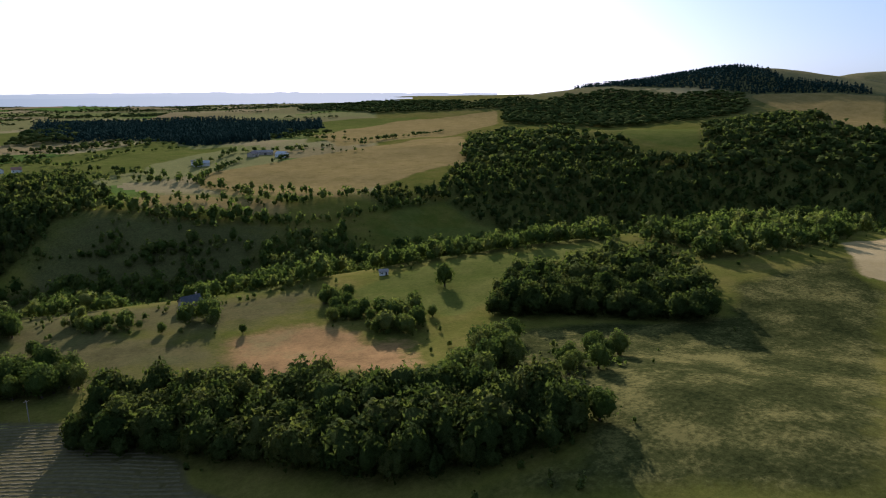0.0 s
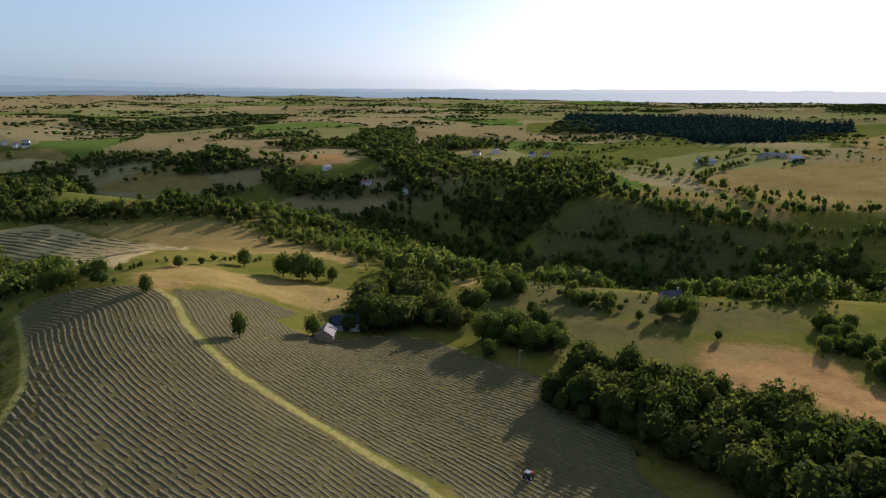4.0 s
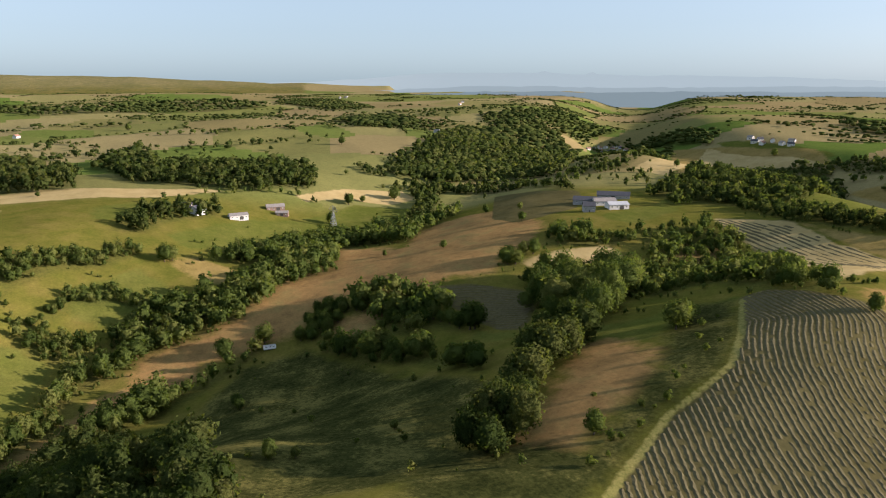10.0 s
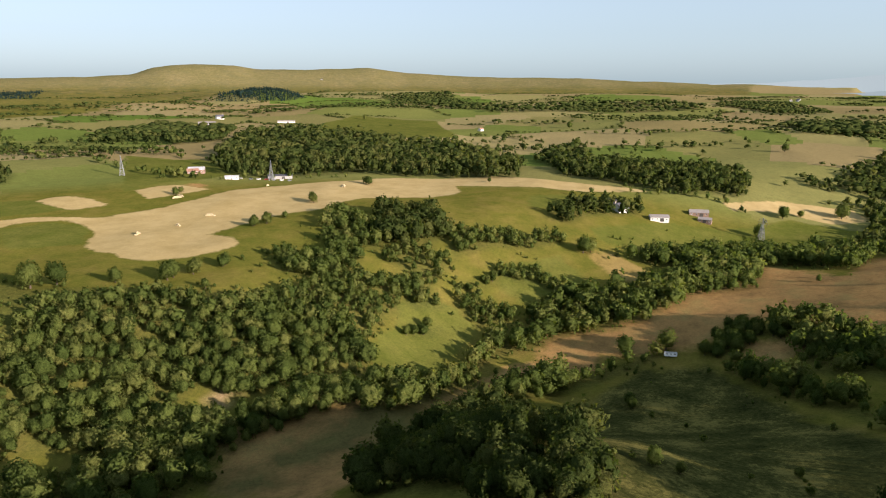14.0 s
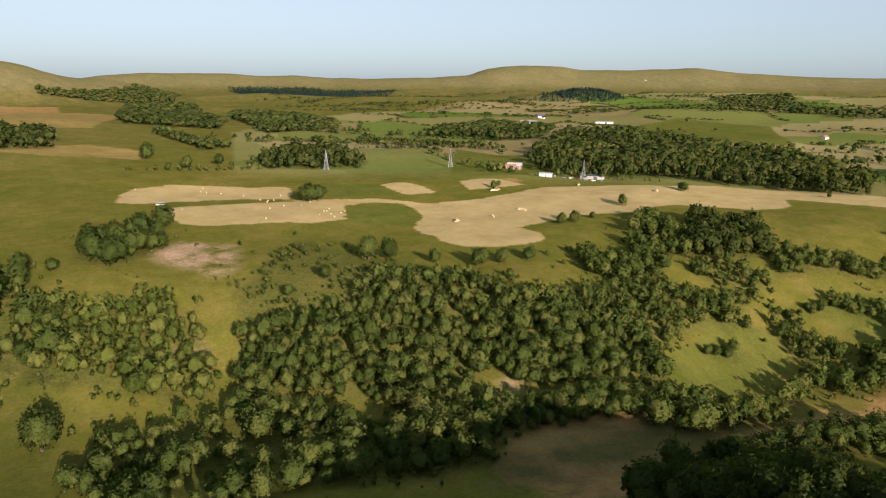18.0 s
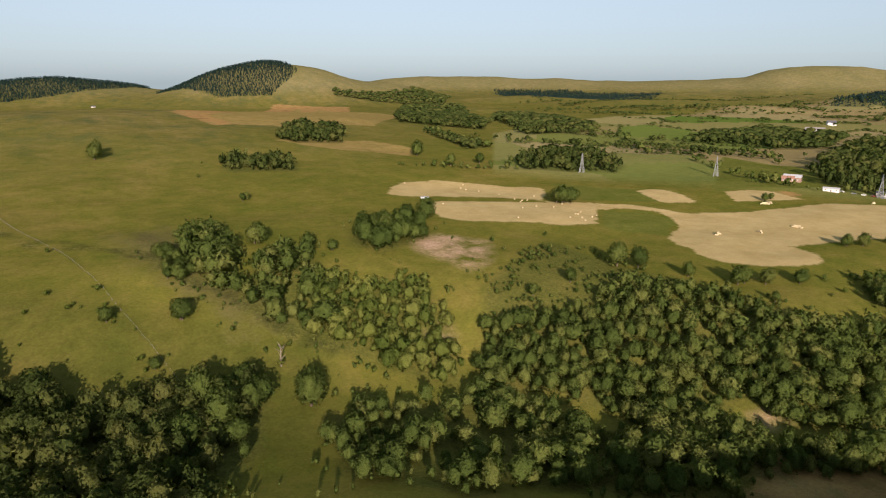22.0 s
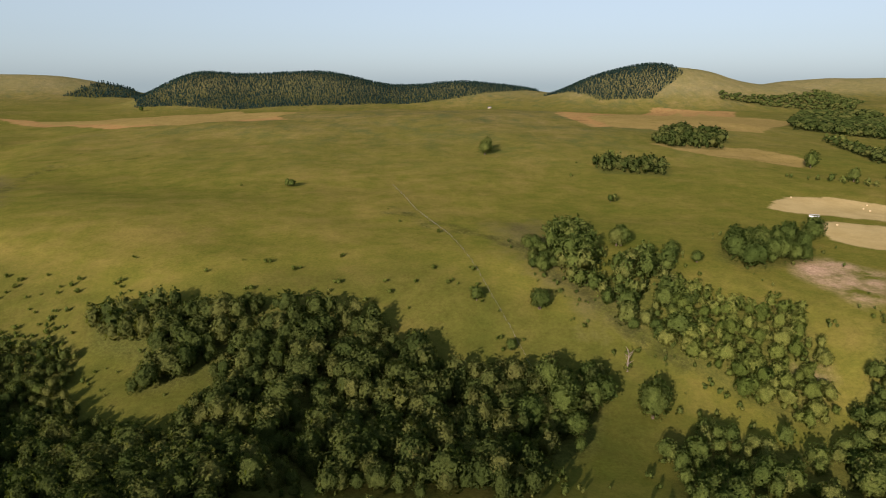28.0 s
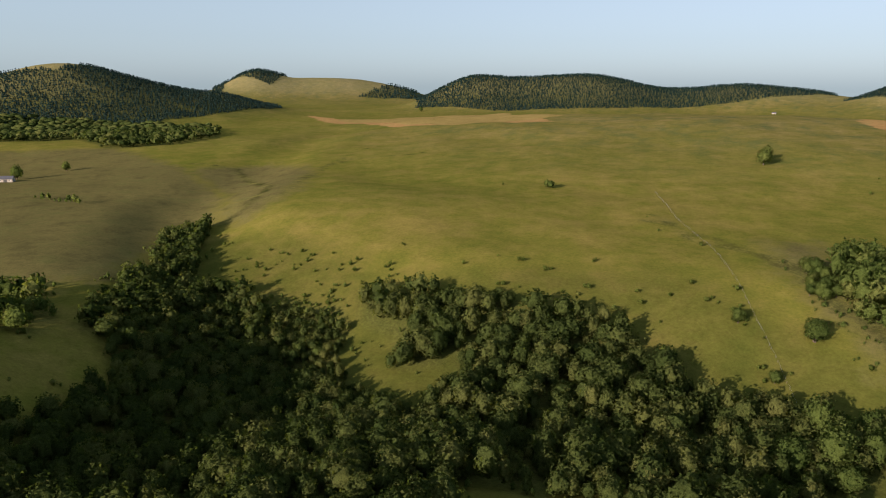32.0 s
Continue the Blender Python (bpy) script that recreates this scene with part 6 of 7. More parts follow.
def slope(name, long, wide, eave, ridge, sign, over=0.45, thick=0.22):
    """One side of a roof: a slab from the ridge to past the eave, with shallow standing seams."""
    a, b = long / 2 + over, wide / 2
    fall = (ridge - eave) / b
    e = b + over
    low, top = ridge - fall * e, ridge + 0.02
    bays = max(3, int(long / 1.6))
    xs = [-a + 2 * a * k / bays for k in range(bays + 1)]
    line = [(x, thick + 0.05 * (q % 2)) for k in range(bays) for q, x in ((k, xs[k]), (k, xs[k + 1]))]
    V = [(x, sign * y, z + d) for x, up in line for y, z in ((0, top), (e, low)) for d in (0, up)]
    Fc = [(0, 1, 3, 2)]
    for k in range(len(line) - 1):
        n = 4 * k
        Fc += [(n + i, n + j, n + j + 4, n + i + 4) for i, j in ((0, 2), (2, 3), (3, 1), (1, 0))]
    n = 4 * len(line) - 4
    Fc.append((n, n + 2, n + 3, n + 1))
    return mesh_of(name, V, Fc)


def house(name, label, spot, turn, long, wide, eave, ridge, wall, roof, windows=3, big_door=False, chimney=False, group=""):
    ob = tagged(new(name), label, "building", group)
    part("wall", gable("wall", long, wide, eave, ridge), wall, ob)
    for sign in (-1, 1):
        part("roof_slope", slope("roof_slope", long, wide, eave, ridge, sign), roof, ob)
    for sign in (-1, 1):
        for k in range(windows):
            x = long * ((k + 0.5) / windows - 0.5)
            y = sign * (wide / 2 + 0.03)
            if k == windows // 2 and sign < 0:
                w, h = (min(3.6, long / 4), min(3.2, eave * 0.85)) if big_door else (1.0, 2.05)
                part("door", blocks("door", ((x, y, h / 2 - 0.05), (w, 0.12, h))), DARK_DOOR, ob, "dark plank door")
                continue
            z, h = eave * 0.58, min(1.3, eave * 0.4)
            f = part("window", blocks("window", ((x, y, z + h / 2), (1.2, 0.1, 0.1)), ((x, y, z - h / 2), (1.3, 0.16, 0.1)),
                                      ((x - 0.55, y, z), (0.1, 0.1, h)), ((x + 0.55, y, z), (0.1, 0.1, h)), ((x, y, z), (0.06, 0.08, h))), TRIM, ob, "white window frame")
            part("pane", blocks("pane", ((x, y - sign * 0.02, z), (1.05, 0.04, h))), GLASS, f, "dark glass")
    part("gable_door", blocks("gable_door", ((long / 2 + 0.03, 0, eave * 0.42), (0.12, wide * 0.3, eave * 0.84))), DARK_DOOR, ob)
    if chimney:
        part("chimney", blocks("chimney", ((long * 0.36, 0, ridge + 0.4), (0.8, 0.6, 1.6)), ((long * 0.36, 0, ridge + 1.25), (0.95, 0.75, 0.15))), STONE, ob)
    x, y = spot
    ob.matrix_basis = pose(x, y, float(height(x, y)), 0, 0, turn)
    return ob


def one(name):
    return SPOT[name][0]


house("barn", "small stone barn with a pale pink-grey roof beside the hay field", one("farm_barn"), 95, 9, 7, 2.8, 5.2, BRICK, PALE_ROOF, 2)
house("barn", "large barn with a blue-grey sheet roof under dark trees", one("farm_big_barn"), 20, 12, 8.5, 3.4, 6.2, GREY_WALL, BLUE_ROOF, 3, True)
house("cattle_shed", "long low dairy shed with a dark roof", one("dairy_long_shed"), 48, 34, 14, 3.6, 6.2, GREY_WALL, SLATE, 5, True)
house("cattle_shed", "long dairy shed with a dark roof behind the yard", one("dairy_back_shed"), 50, 30, 13, 3.6, 6.4, GREY_WALL, SLATE, 5, True)
house("dairy_building", "white-walled dairy building with a light roof", one("dairy_front_shed"), 74, 18, 11, 4, 6, WHITE, TIN, 4, True)
house("dairy_building", "grey shed with a light sheet roof between the dairy barns", one("dairy_side_shed"), 70, 20, 12, 4, 6.2, WHITE, PALE_ROOF, 4, True)
house("farmhouse", "tall grey farmhouse with a dark roof beside the dairy yard", one("dairy_house"), 60, 10, 9, 5.5, 8.5, GREY_WALL, SLATE, 3, False, True)
house("shed", "long white farm shed with a grey roof on the hillside", one("hill_white_shed"), 92, 17, 11, 4, 5.6, WHITE, PALE_ROOF, 4, True)
house("farmhouse", "white farmhouse with slate roof among trees", one("hill_house"), 130, 13, 8, 5.2, 8.5, WHITE, SLATE, 4, False, True)
house("farmhouse", "grey house with slate roof among trees", one("hill_second_house"), 60, 12, 8, 5.2, 8.5, STONE, SLATE, 3, False, True)
house("barn", "brown barn with a pale roof at the farm yard", one("hill_barn"), 85, 18, 10, 3.8, 6, BRICK, PALE_ROOF, 4, True)
house("barn", "small brown shed with a pale roof on bare earth", one("hill_small_barn"), 70, 12, 8, 3.2, 4.8, BRICK, PALE_ROOF, 3, True)
house("barn", "barn with a bright sheet roof catching the sun", one("west_white_barn"), -60, 16, 12, 5, 8, WHITE, TIN, 3, True)
house("shed", "long low shed with a pale roof in a farm group", one("west_long_shed"), -20, 30, 12, 4, 6.5, STONE, PALE_ROOF, 4, True)
house("barn", "stone barn with a slate roof in a farm group", one("west_shed"), 40, 16, 10, 5, 8, STONE, SLATE, 3, True)
house("farmhouse", "row of white cottages with pale roofs by the hedge", one("west_row"), -15, 20, 7, 4.4, 7, WHITE, TIN, 5, False, True)
house("farmhouse", "small house with a pale roof by the hedge", one("west_house"), -10, 9, 7, 4, 6.5, WHITE, PALE_ROOF, 3, False, True)
house("cottage", "grey cottage half hidden in meadow trees", one("meadow_house"), 10, 10, 7, 4.4, 7.4, STONE, SLATE, 3, False, True)
house("hut", "small pale hut on the stream bank", one("stream_hut"), -20, 5, 4, 2.4, 3.6, WHITE, PALE_ROOF, 2)
house("barn", "red-brown roadside building with a pale roof", one("road_barn"), 112, 17, 11, 4.5, 7, BRICK, TIN, 4, True)
house("shed", "small red-tiled roadside shed", one("road_shed"), 120, 12, 7, 3.4, 5.5, BRICK, TILE_ROOF, 3)
house("shed", "long grey shed in the hamlet", one("hamlet_shed"), 115, 36, 14, 4.5, 7, GREY_WALL, PALE_ROOF, 5, True)
house("shed", "long white shed on the hill above the wood", one("hamlet_white"), 112, 40, 10, 3.4, 5.5, WHITE, PALE_ROOF, 6, True)
house("farmhouse", "grey house among the hamlet trees", one("hamlet_house"), 140, 18, 10, 6, 10, WHITE, SLATE, 4, False, True)
house("cottage", "small pale cottage in the wooded hollow", one("hollow_house"), 70, 9, 6.5, 3.6, 6, WHITE, PALE_ROOF, 3, False, True)
house("barn", "grey stone barn under trees at the moor edge", one("moor_barn"), 210, 14, 8, 3.5, 6, STONE, SLATE, 3, True)
house("farmhouse", "white house alone on the high pasture", one("moor_house"), -60, 13, 9, 4.5, 8, WHITE, TIN, 3, False, True)
house("hut", "lonely stone hut on the moor ridge", one("hut"), 165, 12, 8, 3, 5.5, STONE, SLATE, 2)
house("shed", "low white roadside shed", one("service_shed"), 110, 14, 6, 3, 4, WHITE, TIN, 3)
house("shed", "flat dark roadside hall", one("service_roof"), 112, 26, 12, 3.6, 4.6, GREY_WALL, SLATE, 4, True)

# far houses, alike but for their turn and roof
models_far = [house("house", lab, (0, 0), 0, 11, 7, 4, 6.8, WHITE, roof, 3, False, True, "houses of the far plain")
              for lab, roof in (("white house with a slate roof", SLATE), ("white house with a red tile roof", TILE_ROOF), ("white farm building with a pale roof", PALE_ROOF))]
far_spots = [p for key in ("village", "plain_houses", "plain_houses_b", "plain_houses_c", "plain_houses_d") for p in SPOT[key]]
for k in range(len(far_spots) - 1, -1, -1):
    x, y = far_spots[k]
    m = pose(x, y, float(height(x, y)), 0, 0, 63 * k % 180)
    if k < 3:
        models_far[k].matrix_basis = m
    else:
        copy_thing(models_far[k % 3], m)


# ---- pylons, poles, fence ----
def beam(name, *ends, r=0.12):
    """Straight square bars from end to end, as one mesh."""
    V, Fc = [], []
    for k, (p, q) in enumerate(ends):
        p, q = Vector(p), Vector(q)
        turn_to = (q - p).to_track_quat("Z", "Y").to_matrix()
        for z in (0, (q - p).length):
            for x, y in ((-r, -r), (r, -r), (r, r), (-r, r)):
                V.append((p + turn_to @ Vector((x, y, z)))[:])
        n = 8 * k
        Fc += [(n, n + 3, n + 2, n + 1), (n + 4, n + 5, n + 6, n + 7)] + [(n + i, n + (i + 1) % 4, n + 4 + (i + 1) % 4, n + 4 + i) for i in range(4)]
    return mesh_of(name, V, Fc)


def pylon(tall):
    ob = tagged(new("pylon"), "grey steel lattice power pylon standing in the fields", "pylon", "pylons of the power line")
    foot, neck = 2.6, 0.55
    half = lambda z: foot + (neck - foot) * min(1, z / (tall * 0.72))
    for sx, sy in ((-1, -1), (1, -1), (1, 1), (-1, 1)):
        z1 = tall * 0.72
        part("leg", beam("leg", ((sx * foot, sy * foot, -0.5), (sx * neck, sy * neck, z1)), ((sx * neck, sy * neck, z1), (0, 0, tall)), r=0.16), STEEL, ob)
    for k in range(7):
        z0, z1 = tall * 0.1 * k, tall * 0.1 * (k + 1)
        a, b = half(z0), half(z1)
        bars = []
        for (x0, y0), (x1, y1) in (((-1, -1), (1, -1)), ((1, -1), (1, 1)), ((1, 1), (-1, 1)), ((-1, 1), (-1, -1))):
            bars += [((x0 * a, y0 * a, z0), (x1 * b, y1 * b, z1)), ((x1 * a, y1 * a, z0), (x0 * b, y0 * b, z1))]
        part("bracing", beam("bracing", *bars, r=0.08), STEEL, ob)
    for z, reach in ((0.72, 4.6), (0.82, 5.6), (0.92, 3.8)):
        z *= tall
        arm = part("cross_arm", beam("cross_arm", ((-reach, 0, z), (reach, 0, z)), ((-reach, 0, z), (0, 0, z + 1.4)), ((reach, 0, z), (0, 0, z + 1.4)), r=0.1), STEEL, ob)
        for sx in (-1, 1):
            part("insulator", beam("insulator", ((sx * reach, 0, z - 1.5), (sx * reach, 0, z)), r=0.12), DARK_DOOR, arm)
    return ob


mast = pylon(22)
spots = SPOT["pylons"] + SPOT["pylons_far"]
for k in range(len(spots) - 1, -1, -1):
    x, y = spots[k]
    m = pose(x, y, float(height(x, y)), 0, 0, 30)
    if k:
        copy_thing(mast, m)
    else:
        mast.matrix_basis = m

pole = tagged(new("utility_pole"), "wooden utility pole beside the hay field", "pole")
part("shaft", beam("shaft", ((0, 0, -0.5), (0, 0, 8)), r=0.12), TIMBER, pole)
part("crossbar", beam("crossbar", ((-0.9, 0, 7.6), (0.9, 0, 7.6)), r=0.07), TIMBER, pole)
x, y = one("poles")
pole.matrix_basis = pose(x, y, float(height(x, y)), 0, 0, 20)

fence = tagged(new("fence"), "old line of wooden fence posts with wire across the hill pasture", "fence")
posts = row(SPOT["wall_line"], 4.0, 9, 0.15)
post_mesh = blocks("post", ((0, 0, 0.45), (0.14, 0.14, 1.6)), taper=0.85)
post_mesh.materials.append(plain("bleached_post", (0.13, 0.115, 0.09), 0.9, 0, 0.2, 3))
tops = []
for px, py in posts:
    ob = new("post", post_mesh)
    ob.parent = fence
    ob.matrix_basis = pose(px, py, float(height(px, py)), random.uniform(-5, 5), random.uniform(-5, 5), random.uniform(0, 90))
    tops.append((px, py, float(height(px, py)) + 1.15))
part("wire", beam("wire", *zip(tops, tops[1:]), r=0.015), STEEL, fence, "thin rusty wire")

# ---- bales, vehicles, feeder ----
bale_mesh = blocks("bale", ((0, 0, 0), (2.3, 1.2, 1.0)))
bm = bmesh.new()
bm.from_mesh(bale_mesh)
bmesh.ops.bevel(bm, geom=bm.edges[:], offset=0.1, segments=1, affect="EDGES")
bm.to_mesh(bale_mesh)
bm.free()
bale_mesh.materials.append(STRAW)
roll = bmesh.new()
bmesh.ops.create_cone(roll, cap_ends=True, segments=16, radius1=0.6, radius2=0.6, depth=1.1, matrix=Matrix.Translation((0, 0, 0.58)) @ Matrix.Rotation(radians(90), 4, "X"))
bmesh.ops.bevel(roll, geom=[e for e in roll.edges if abs(e.verts[0].co.y - e.verts[1].co.y) < 0.01], offset=0.08, segments=1, affect="EDGES")
roll_mesh = bpy.data.meshes.new("round_bale")
roll.to_mesh(roll_mesh)
roll.free()
roll_mesh.materials.append(plain("pale_straw", (0.36, 0.29, 0.17), 0.95, 0, 0.2, 3))
for k, (x, y) in enumerate(SPOT["small_bales"] + SPOT["small_bales_b"]):
    ob = tagged(new("round_bale", roll_mesh), "pale round straw bale lying on the stubble", "straw bale", "round bales on the stubble")
    ob.matrix_basis = pose(x, y, float(height(x, y)) - 0.03, 0, 0, 37 * k)
for k, (x, y) in enumerate(SPOT["bale_stacks"] + SPOT["bale_stacks_far"][1:]):
    ob = tagged(new("bale_stack"), "stack of big square straw bales on the stubble", "bale stack", "bale stacks on the stubble")
    big = k % 3 != 1
    for q, (bx, by, bz, turn) in enumerate(((-2.5, 0, 0.5, 2), (0, 0.1, 0.5, -3), (2.5, 0, 0.5, 3), (-1.2, 0.9, 0.5, 90), (-1.3, 0, 1.5, 4), (1.2, 0.1, 1.5, -5), (3.6, -0.8, 0.5, 80))):
        if big or q in (0, 1, 4):
            b = new("bale", bale_mesh)
            b.parent = ob
            b.matrix_basis = pose(bx, by, bz - 0.05, 0, 0, turn)
    ob.matrix_basis = pose(x, y, float(height(x, y)), 0, 0, 30 + 37 * k)


def car(name, label, paint, long=4.3, group=""):
    ob = tagged(new(name), label, "car", group)
    body = mesh_of("body", [(s * long / 2 * u, w, z) for s in (-1, 1) for w in (-0.86, 0.86) for u, z in ((1, 0.35), (1.02, 0.75), (0.93, 0.95))],
                   [(0, 1, 4, 3), (1, 2, 5, 4), (6, 9, 10, 7), (7, 10, 11, 8), (0, 6, 7, 1), (1, 7, 8, 2), (3, 4, 10, 9), (4, 5, 11, 10), (2, 8, 11, 5), (0, 3, 9, 6)])
    part("body", body, paint, ob)
    cab = mesh_of("cabin", [(x * long, w * y, z) for y in (-1, 1) for x, w, z in ((-0.38, 0.8, 0.94), (0.2, 0.8, 0.94), (0.06, 0.66, 1.42), (-0.3, 0.66, 1.42))],
                  [(0, 1, 2, 3), (4, 7, 6, 5), (0, 4, 5, 1), (1, 5, 6, 2), (2, 6, 7, 3), (3, 7, 4, 0)])
    part("cabin_glass", cab, GLASS, ob, "dark windows")
    part("roof_panel", blocks("roof_panel", ((-0.12 * long, 0, 1.44), (0.36 * long, 1.3, 0.05))), paint, ob)
    for sx in (-1, 1):
        for sy in (-1, 1):
            bm = bmesh.new()
            bmesh.ops.create_cone(bm, cap_ends=True, segments=12, radius1=0.32, radius2=0.32, depth=0.2,
                                  matrix=Matrix.Translation((sx * long * 0.31, sy * 0.8, 0.32)) @ Matrix.Rotation(radians(90), 4, "X"))
            me = bpy.data.meshes.new("wheel")
            bm.to_mesh(me)
            bm.free()
            part("wheel", me, RUBBER, ob)
    return ob


paints = [plain("white_paint", (0.75, 0.75, 0.75), 0.3, 0, 0.03), plain("grey_paint", (0.25, 0.26, 0.28), 0.3, 0.3, 0.05), plain("red_paint", (0.4, 0.05, 0.04), 0.3, 0, 0.05)]
x, y = one("farm_car")
car("car", "white car parked at the barn", paints[0]).matrix_basis = pose(x, y, float(height(x, y)), 0, 0, 160)
for k, (x, y) in enumerate(SPOT["car_park"]):
    paint = paints[(0, 1, 0, 2, 1, 0, 1)[k]]
    lab = ("white", "grey", "white", "red", "grey", "white", "grey")[k] + " car parked by the road"
    car("car", lab, paint, 4.4, "cars parked by the road").matrix_basis = pose(x, y, float(height(x, y)) + 0.05, 0, 0, 100 + 9 * k)

van = tagged(new("trailer"), "long white livestock trailer standing in the meadow", "trailer")
part("box_body", blocks("box_body", ((0, 0, 1.6), (7, 2.3, 2.0))), paints[0], van)
part("roof", blocks("roof", ((0, 0, 2.65), (7.1, 2.1, 0.14))), TIN, van)
for k in range(3):
    part("side_vent", blocks("side_vent", ((-2.2 + 2.2 * k, -1.16, 2.1), (1.3, 0.06, 0.35))), DARK_DOOR, van)
for sx in (-0.6, 0.6):
    for sy in (-1, 1):
        bm = bmesh.new()
        bmesh.ops.create_cone(bm, cap_ends=True, segments=12, radius1=0.42, radius2=0.42, depth=0.25,
                              matrix=Matrix.Translation((sx, sy * 1.02, 0.42)) @ Matrix.Rotation(radians(90), 4, "X"))
        me = bpy.data.meshes.new("wheel")
        bm.to_mesh(me)
        bm.free()
        part("wheel", me, RUBBER, van)
part("drawbar", beam("drawbar", ((3.4, 0, 0.7), (5, 0, 0.6)), r=0.08), STEEL, van)
x, y = one("caravan")
van.matrix_basis = pose(x, y, float(height(x, y)), 0, 0, 88)

rack = tagged(new("hay_rack"), "long white hay feeder at the field corner", "feeder")
part("trough", blocks("trough", ((0, 0, 0.6), (7, 1.6, 0.5))), paints[0], rack)
part("cover", blocks("cover", ((0, 0, 2.0), (7.4, 2.2, 0.1))), TIN, rack)
for sx in (-3.3, 0, 3.3):
    for sy in (-0.75, 0.75):
        part("leg", beam("leg", ((sx, sy, -0.2), (sx, sy, 2.0)), r=0.05), STEEL, rack)
x, y = one("feeder")
rack.matrix_basis = pose(x, y, float(height(x, y)), 0, 0, 145)

# ---- the tractor that turns the hay ----
tractor = tagged(new("tractor"), "small dark tractor standing on the hay field", "tractor")


def wheel_at(parent, x, y, r, wide):
    bm = bmesh.new()
    turned = Matrix.Translation((x, y, r)) @ Matrix.Rotation(radians(90), 4, "X")
    bmesh.ops.create_cone(bm, cap_ends=True, segments=16, radius1=r, radius2=r, depth=wide, matrix=turned)
    me = bpy.data.meshes.new("wheel")
    bm.to_mesh(me)
    bm.free()
    tyre = part("wheel", me, RUBBER, parent)
    bm = bmesh.new()
    bmesh.ops.create_cone(bm, cap_ends=True, segments=12, radius1=r * 0.55, radius2=r * 0.5, depth=wide + 0.06, matrix=turned)
    me = bpy.data.meshes.new("rim")
    bm.to_mesh(me)
    bm.free()
    part("rim", me, paints[0], tyre)


for sy in (-1, 1):
    wheel_at(tractor, -0.9, sy * 0.95, 0.85, 0.45)
    wheel_at(tractor, 1.35, sy * 0.85, 0.5, 0.3)
part("bonnet", blocks("bonnet", ((1.0, 0, 1.15), (1.9, 0.8, 0.7)), taper=0.92), paints[2], tractor, "dull red bonnet")
part("chassis", blocks("chassis", ((0.2, 0, 0.7), (3.2, 0.6, 0.35))), DARK_DOOR, tractor)
part("cab_glass", blocks("cab_glass", ((-0.75, 0, 1.85), (1.4, 1.4, 1.3)), taper=0.9), GLASS, tractor, "dark cab windows")
part("cab_roof", blocks("cab_roof", ((-0.75, 0, 2.56), (1.6, 1.55, 0.14))), paints[1], tractor, "grey cab roof")
part("exhaust", beam("exhaust", ((1.1, 0.3, 1.4), (1.1, 0.3, 2.4)), r=0.05), DARK_DOOR, tractor)
part("hay_rake", beam("hay_rake", ((-2.0, -1.6, 0.5), (-2.0, 1.6, 0.5)), ((-1.4, 0, 0.7), (-2.0, 0, 0.5)), ((-2.0, -1.2, 0.5), (-2.6, -1.2, 0.15)), ((-2.0, 0, 0.5), (-2.6, 0, 0.15)), ((-2.0, 1.2, 0.5), (-2.6, 1.2, 0.15)), r=0.07), STEEL, tractor)
x, y = one("tractor")
tractor.matrix_basis = pose(x, y, float(height(x, y)), 0, 0, 60)

# ---- a dead tree and the thorn bushes ----
x, y, tall = DEAD_TREE
snag = tagged(new("dead_tree"), "bare grey dead tree with broken limbs on the slope", "tree")
v, f = stem(6, 0.8, 0.035, 9, 5)
part("trunk", mesh_of("trunk", v, f, True), plain("dead_wood", (0.17, 0.14, 0.11), 0.9, 0, 0.25, 2), snag)
v, f, o = FORMS["shrub"][0]
part("foliage", rounded(mesh_of("foliage", v * [0.35, 0.35, 0.3], f), o), LEAF, snag, "thin remaining foliage", 0.9)
snag.matrix_basis = pose(x, y, float(height(x, y)), 0, 0, 30) @ Matrix.Diagonal((tall, tall, tall, 1))

bushes = []
for k in range(4):
    v, f, o = FORMS["shrub"][k]
    me = rounded(mesh_of("shrub", v, f), o)
    numbers(me, "tint", np.full(len(v), 0.12 + 0.1 * k))
    me.materials.append(LEAF)
    bushes.append(me)
for k, (x, y) in enumerate(SHRUBS):
    ob = tagged(new("shrub", bushes[k % 4]), "small dark thorn bush on the pasture", "shrub", "thorn bushes on the pasture")
    tall = 2.4 * (0.6 + 0.9 * ((k * 0.618) % 1))
    ob.matrix_basis = pose(x, y, float(height(x, y)) - 0.1, 0, 0, 53 * k) @ Matrix.Diagonal((tall, tall, tall, 1))

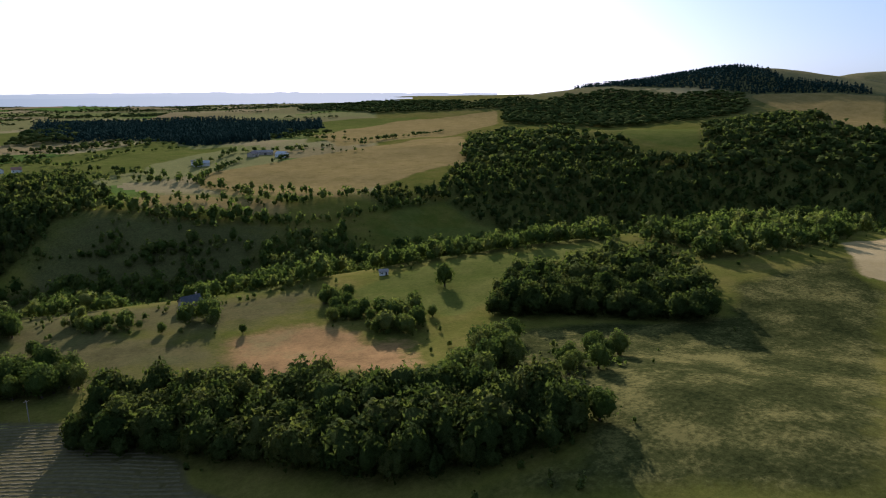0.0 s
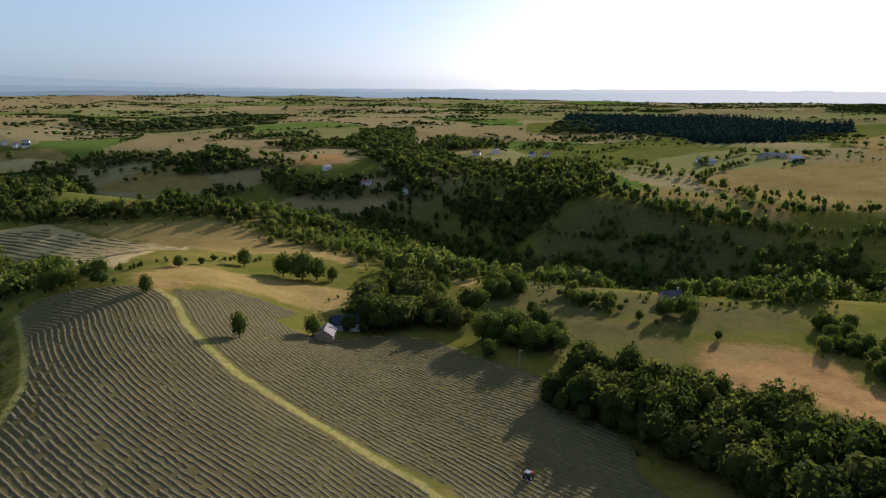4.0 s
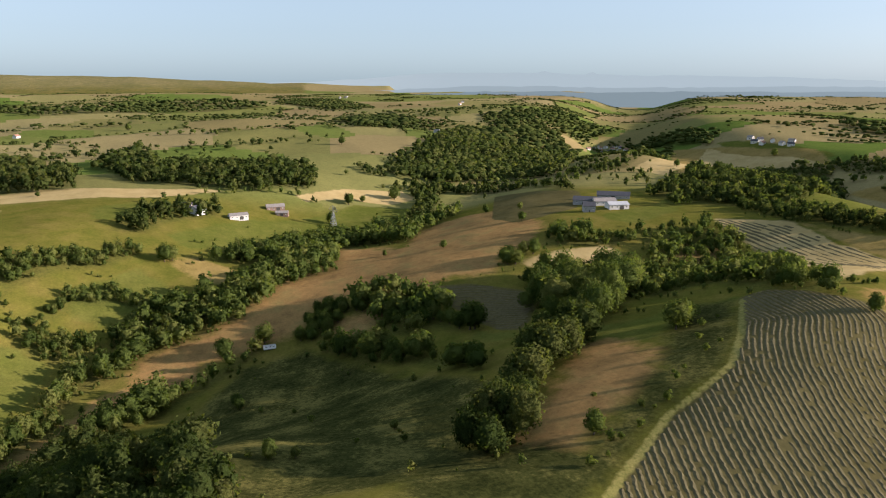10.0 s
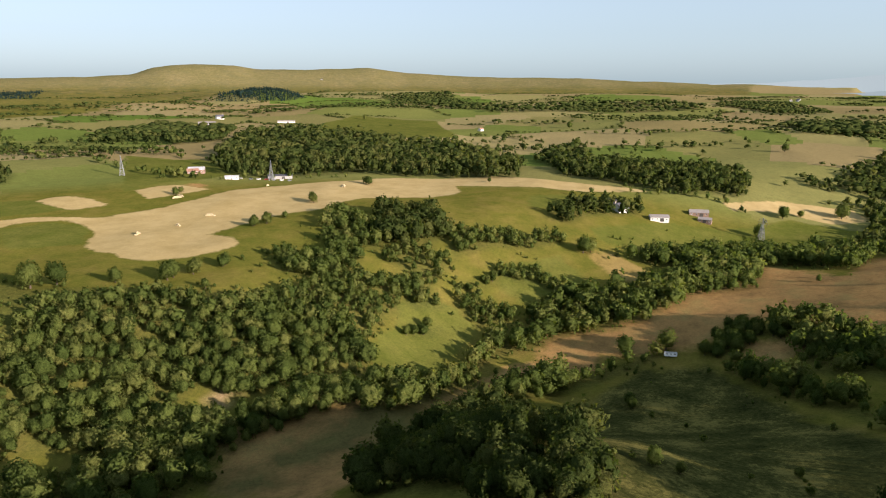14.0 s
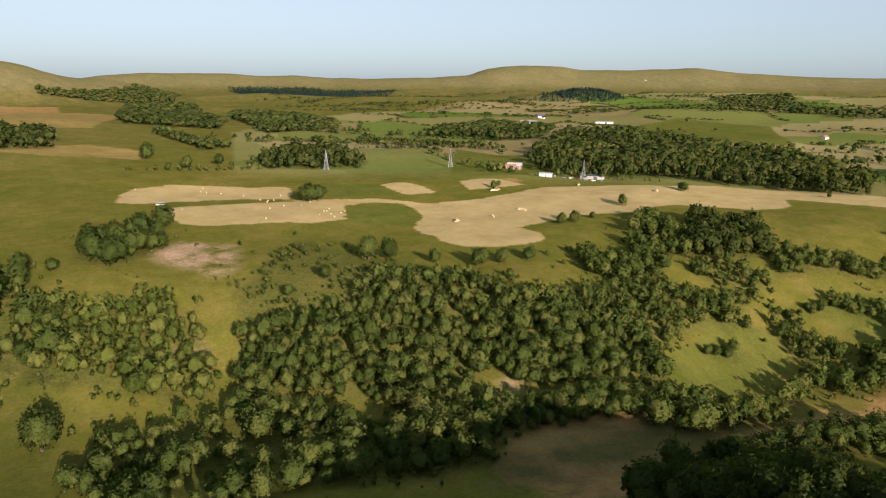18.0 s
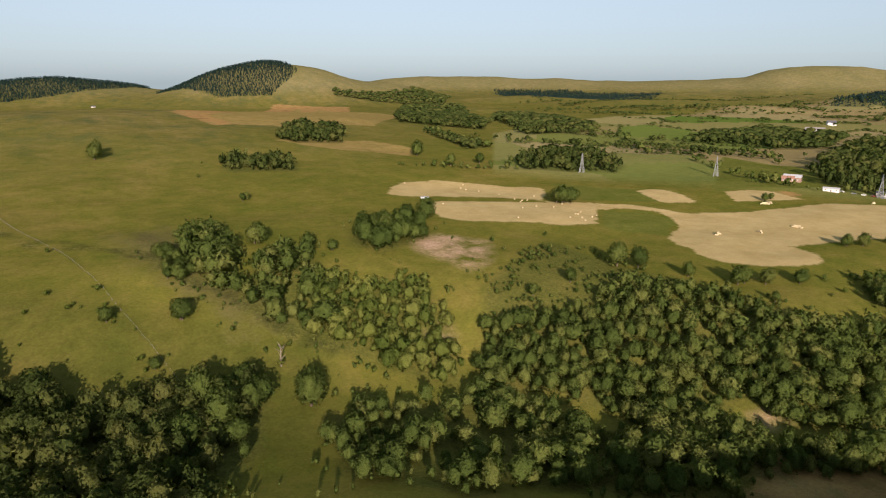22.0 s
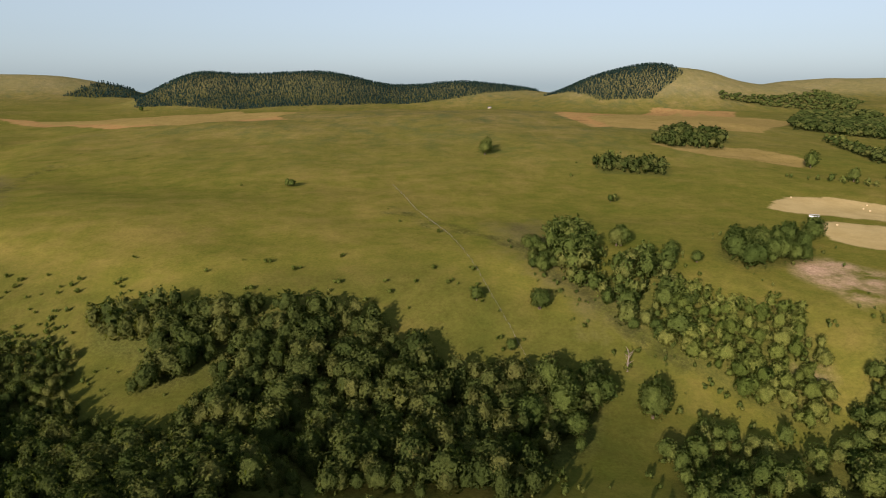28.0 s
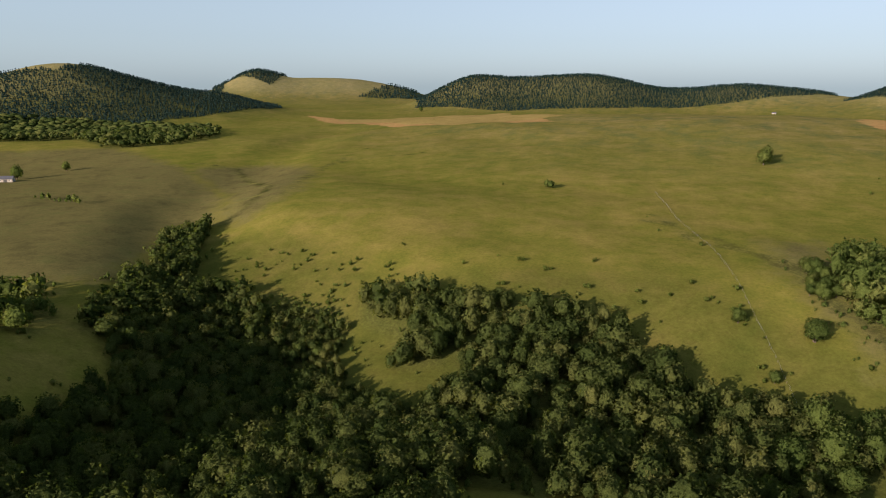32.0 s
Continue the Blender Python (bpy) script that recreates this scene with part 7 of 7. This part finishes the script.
# ---- the blue distance: ridges that glow in painted haze colours ----
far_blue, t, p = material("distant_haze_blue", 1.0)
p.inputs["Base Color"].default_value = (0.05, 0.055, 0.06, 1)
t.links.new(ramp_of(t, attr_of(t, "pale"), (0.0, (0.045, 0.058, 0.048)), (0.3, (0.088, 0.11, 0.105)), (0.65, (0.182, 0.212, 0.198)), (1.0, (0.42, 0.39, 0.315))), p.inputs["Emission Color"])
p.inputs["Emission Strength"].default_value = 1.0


def ridge(label, dist, bearings, rises, rough, pale):
    """A far ridge: its height over the eye's level in degrees, by bearing; its haze glow is painted paler towards the
    sun.
    """
    b = np.linspace(bearings[0], bearings[-1], 420)
    up = np.interp(b, bearings, rises) + rough * (ripple(b * 10, b * 0 + dist, 26) - 0.5) + rough * 0.7 * (ripple(b * 10, b * 0 + dist, 7) - 0.5)
    x, y = -dist * np.sin(np.radians(b)), dist * np.cos(np.radians(b))
    top = EYE[2] + dist * np.tan(np.radians(up))
    V = np.concatenate([np.stack([x, y, np.full(len(b), 30.0)], 1), np.stack([x, y, np.maximum(top, 31)], 1)])
    q, n = np.arange(len(b) - 1), len(b)
    me = mesh_of("backdrop", V, np.stack([q, q + 1, q + n + 1, q + n], 1), True)
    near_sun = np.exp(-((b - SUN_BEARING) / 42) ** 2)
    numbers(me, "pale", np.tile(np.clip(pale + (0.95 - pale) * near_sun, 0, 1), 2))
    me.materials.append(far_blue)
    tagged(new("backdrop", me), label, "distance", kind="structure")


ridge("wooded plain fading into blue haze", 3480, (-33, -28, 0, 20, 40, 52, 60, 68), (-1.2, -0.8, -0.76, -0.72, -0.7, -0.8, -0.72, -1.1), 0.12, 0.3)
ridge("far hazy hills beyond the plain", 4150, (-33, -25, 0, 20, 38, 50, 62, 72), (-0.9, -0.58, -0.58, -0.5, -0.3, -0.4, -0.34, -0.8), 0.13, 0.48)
ridge("mountains on the horizon, pale blue with painted haze", 4890, (-40, -20, 1.5, 18, 24, 35, 42, 49, 51.4, 51.8, 52.3, 55, 55.6, 56.2, 65, 74, 78, 84), (-0.55, -0.42, -0.52, -0.46, -0.24, 0.25, 0.42, 0.5, 0.56, 0.76, 0.58, 0.7, 0.9, 0.72, 0.72, 0.0, -0.1, -0.5), 0.1, 0.62)
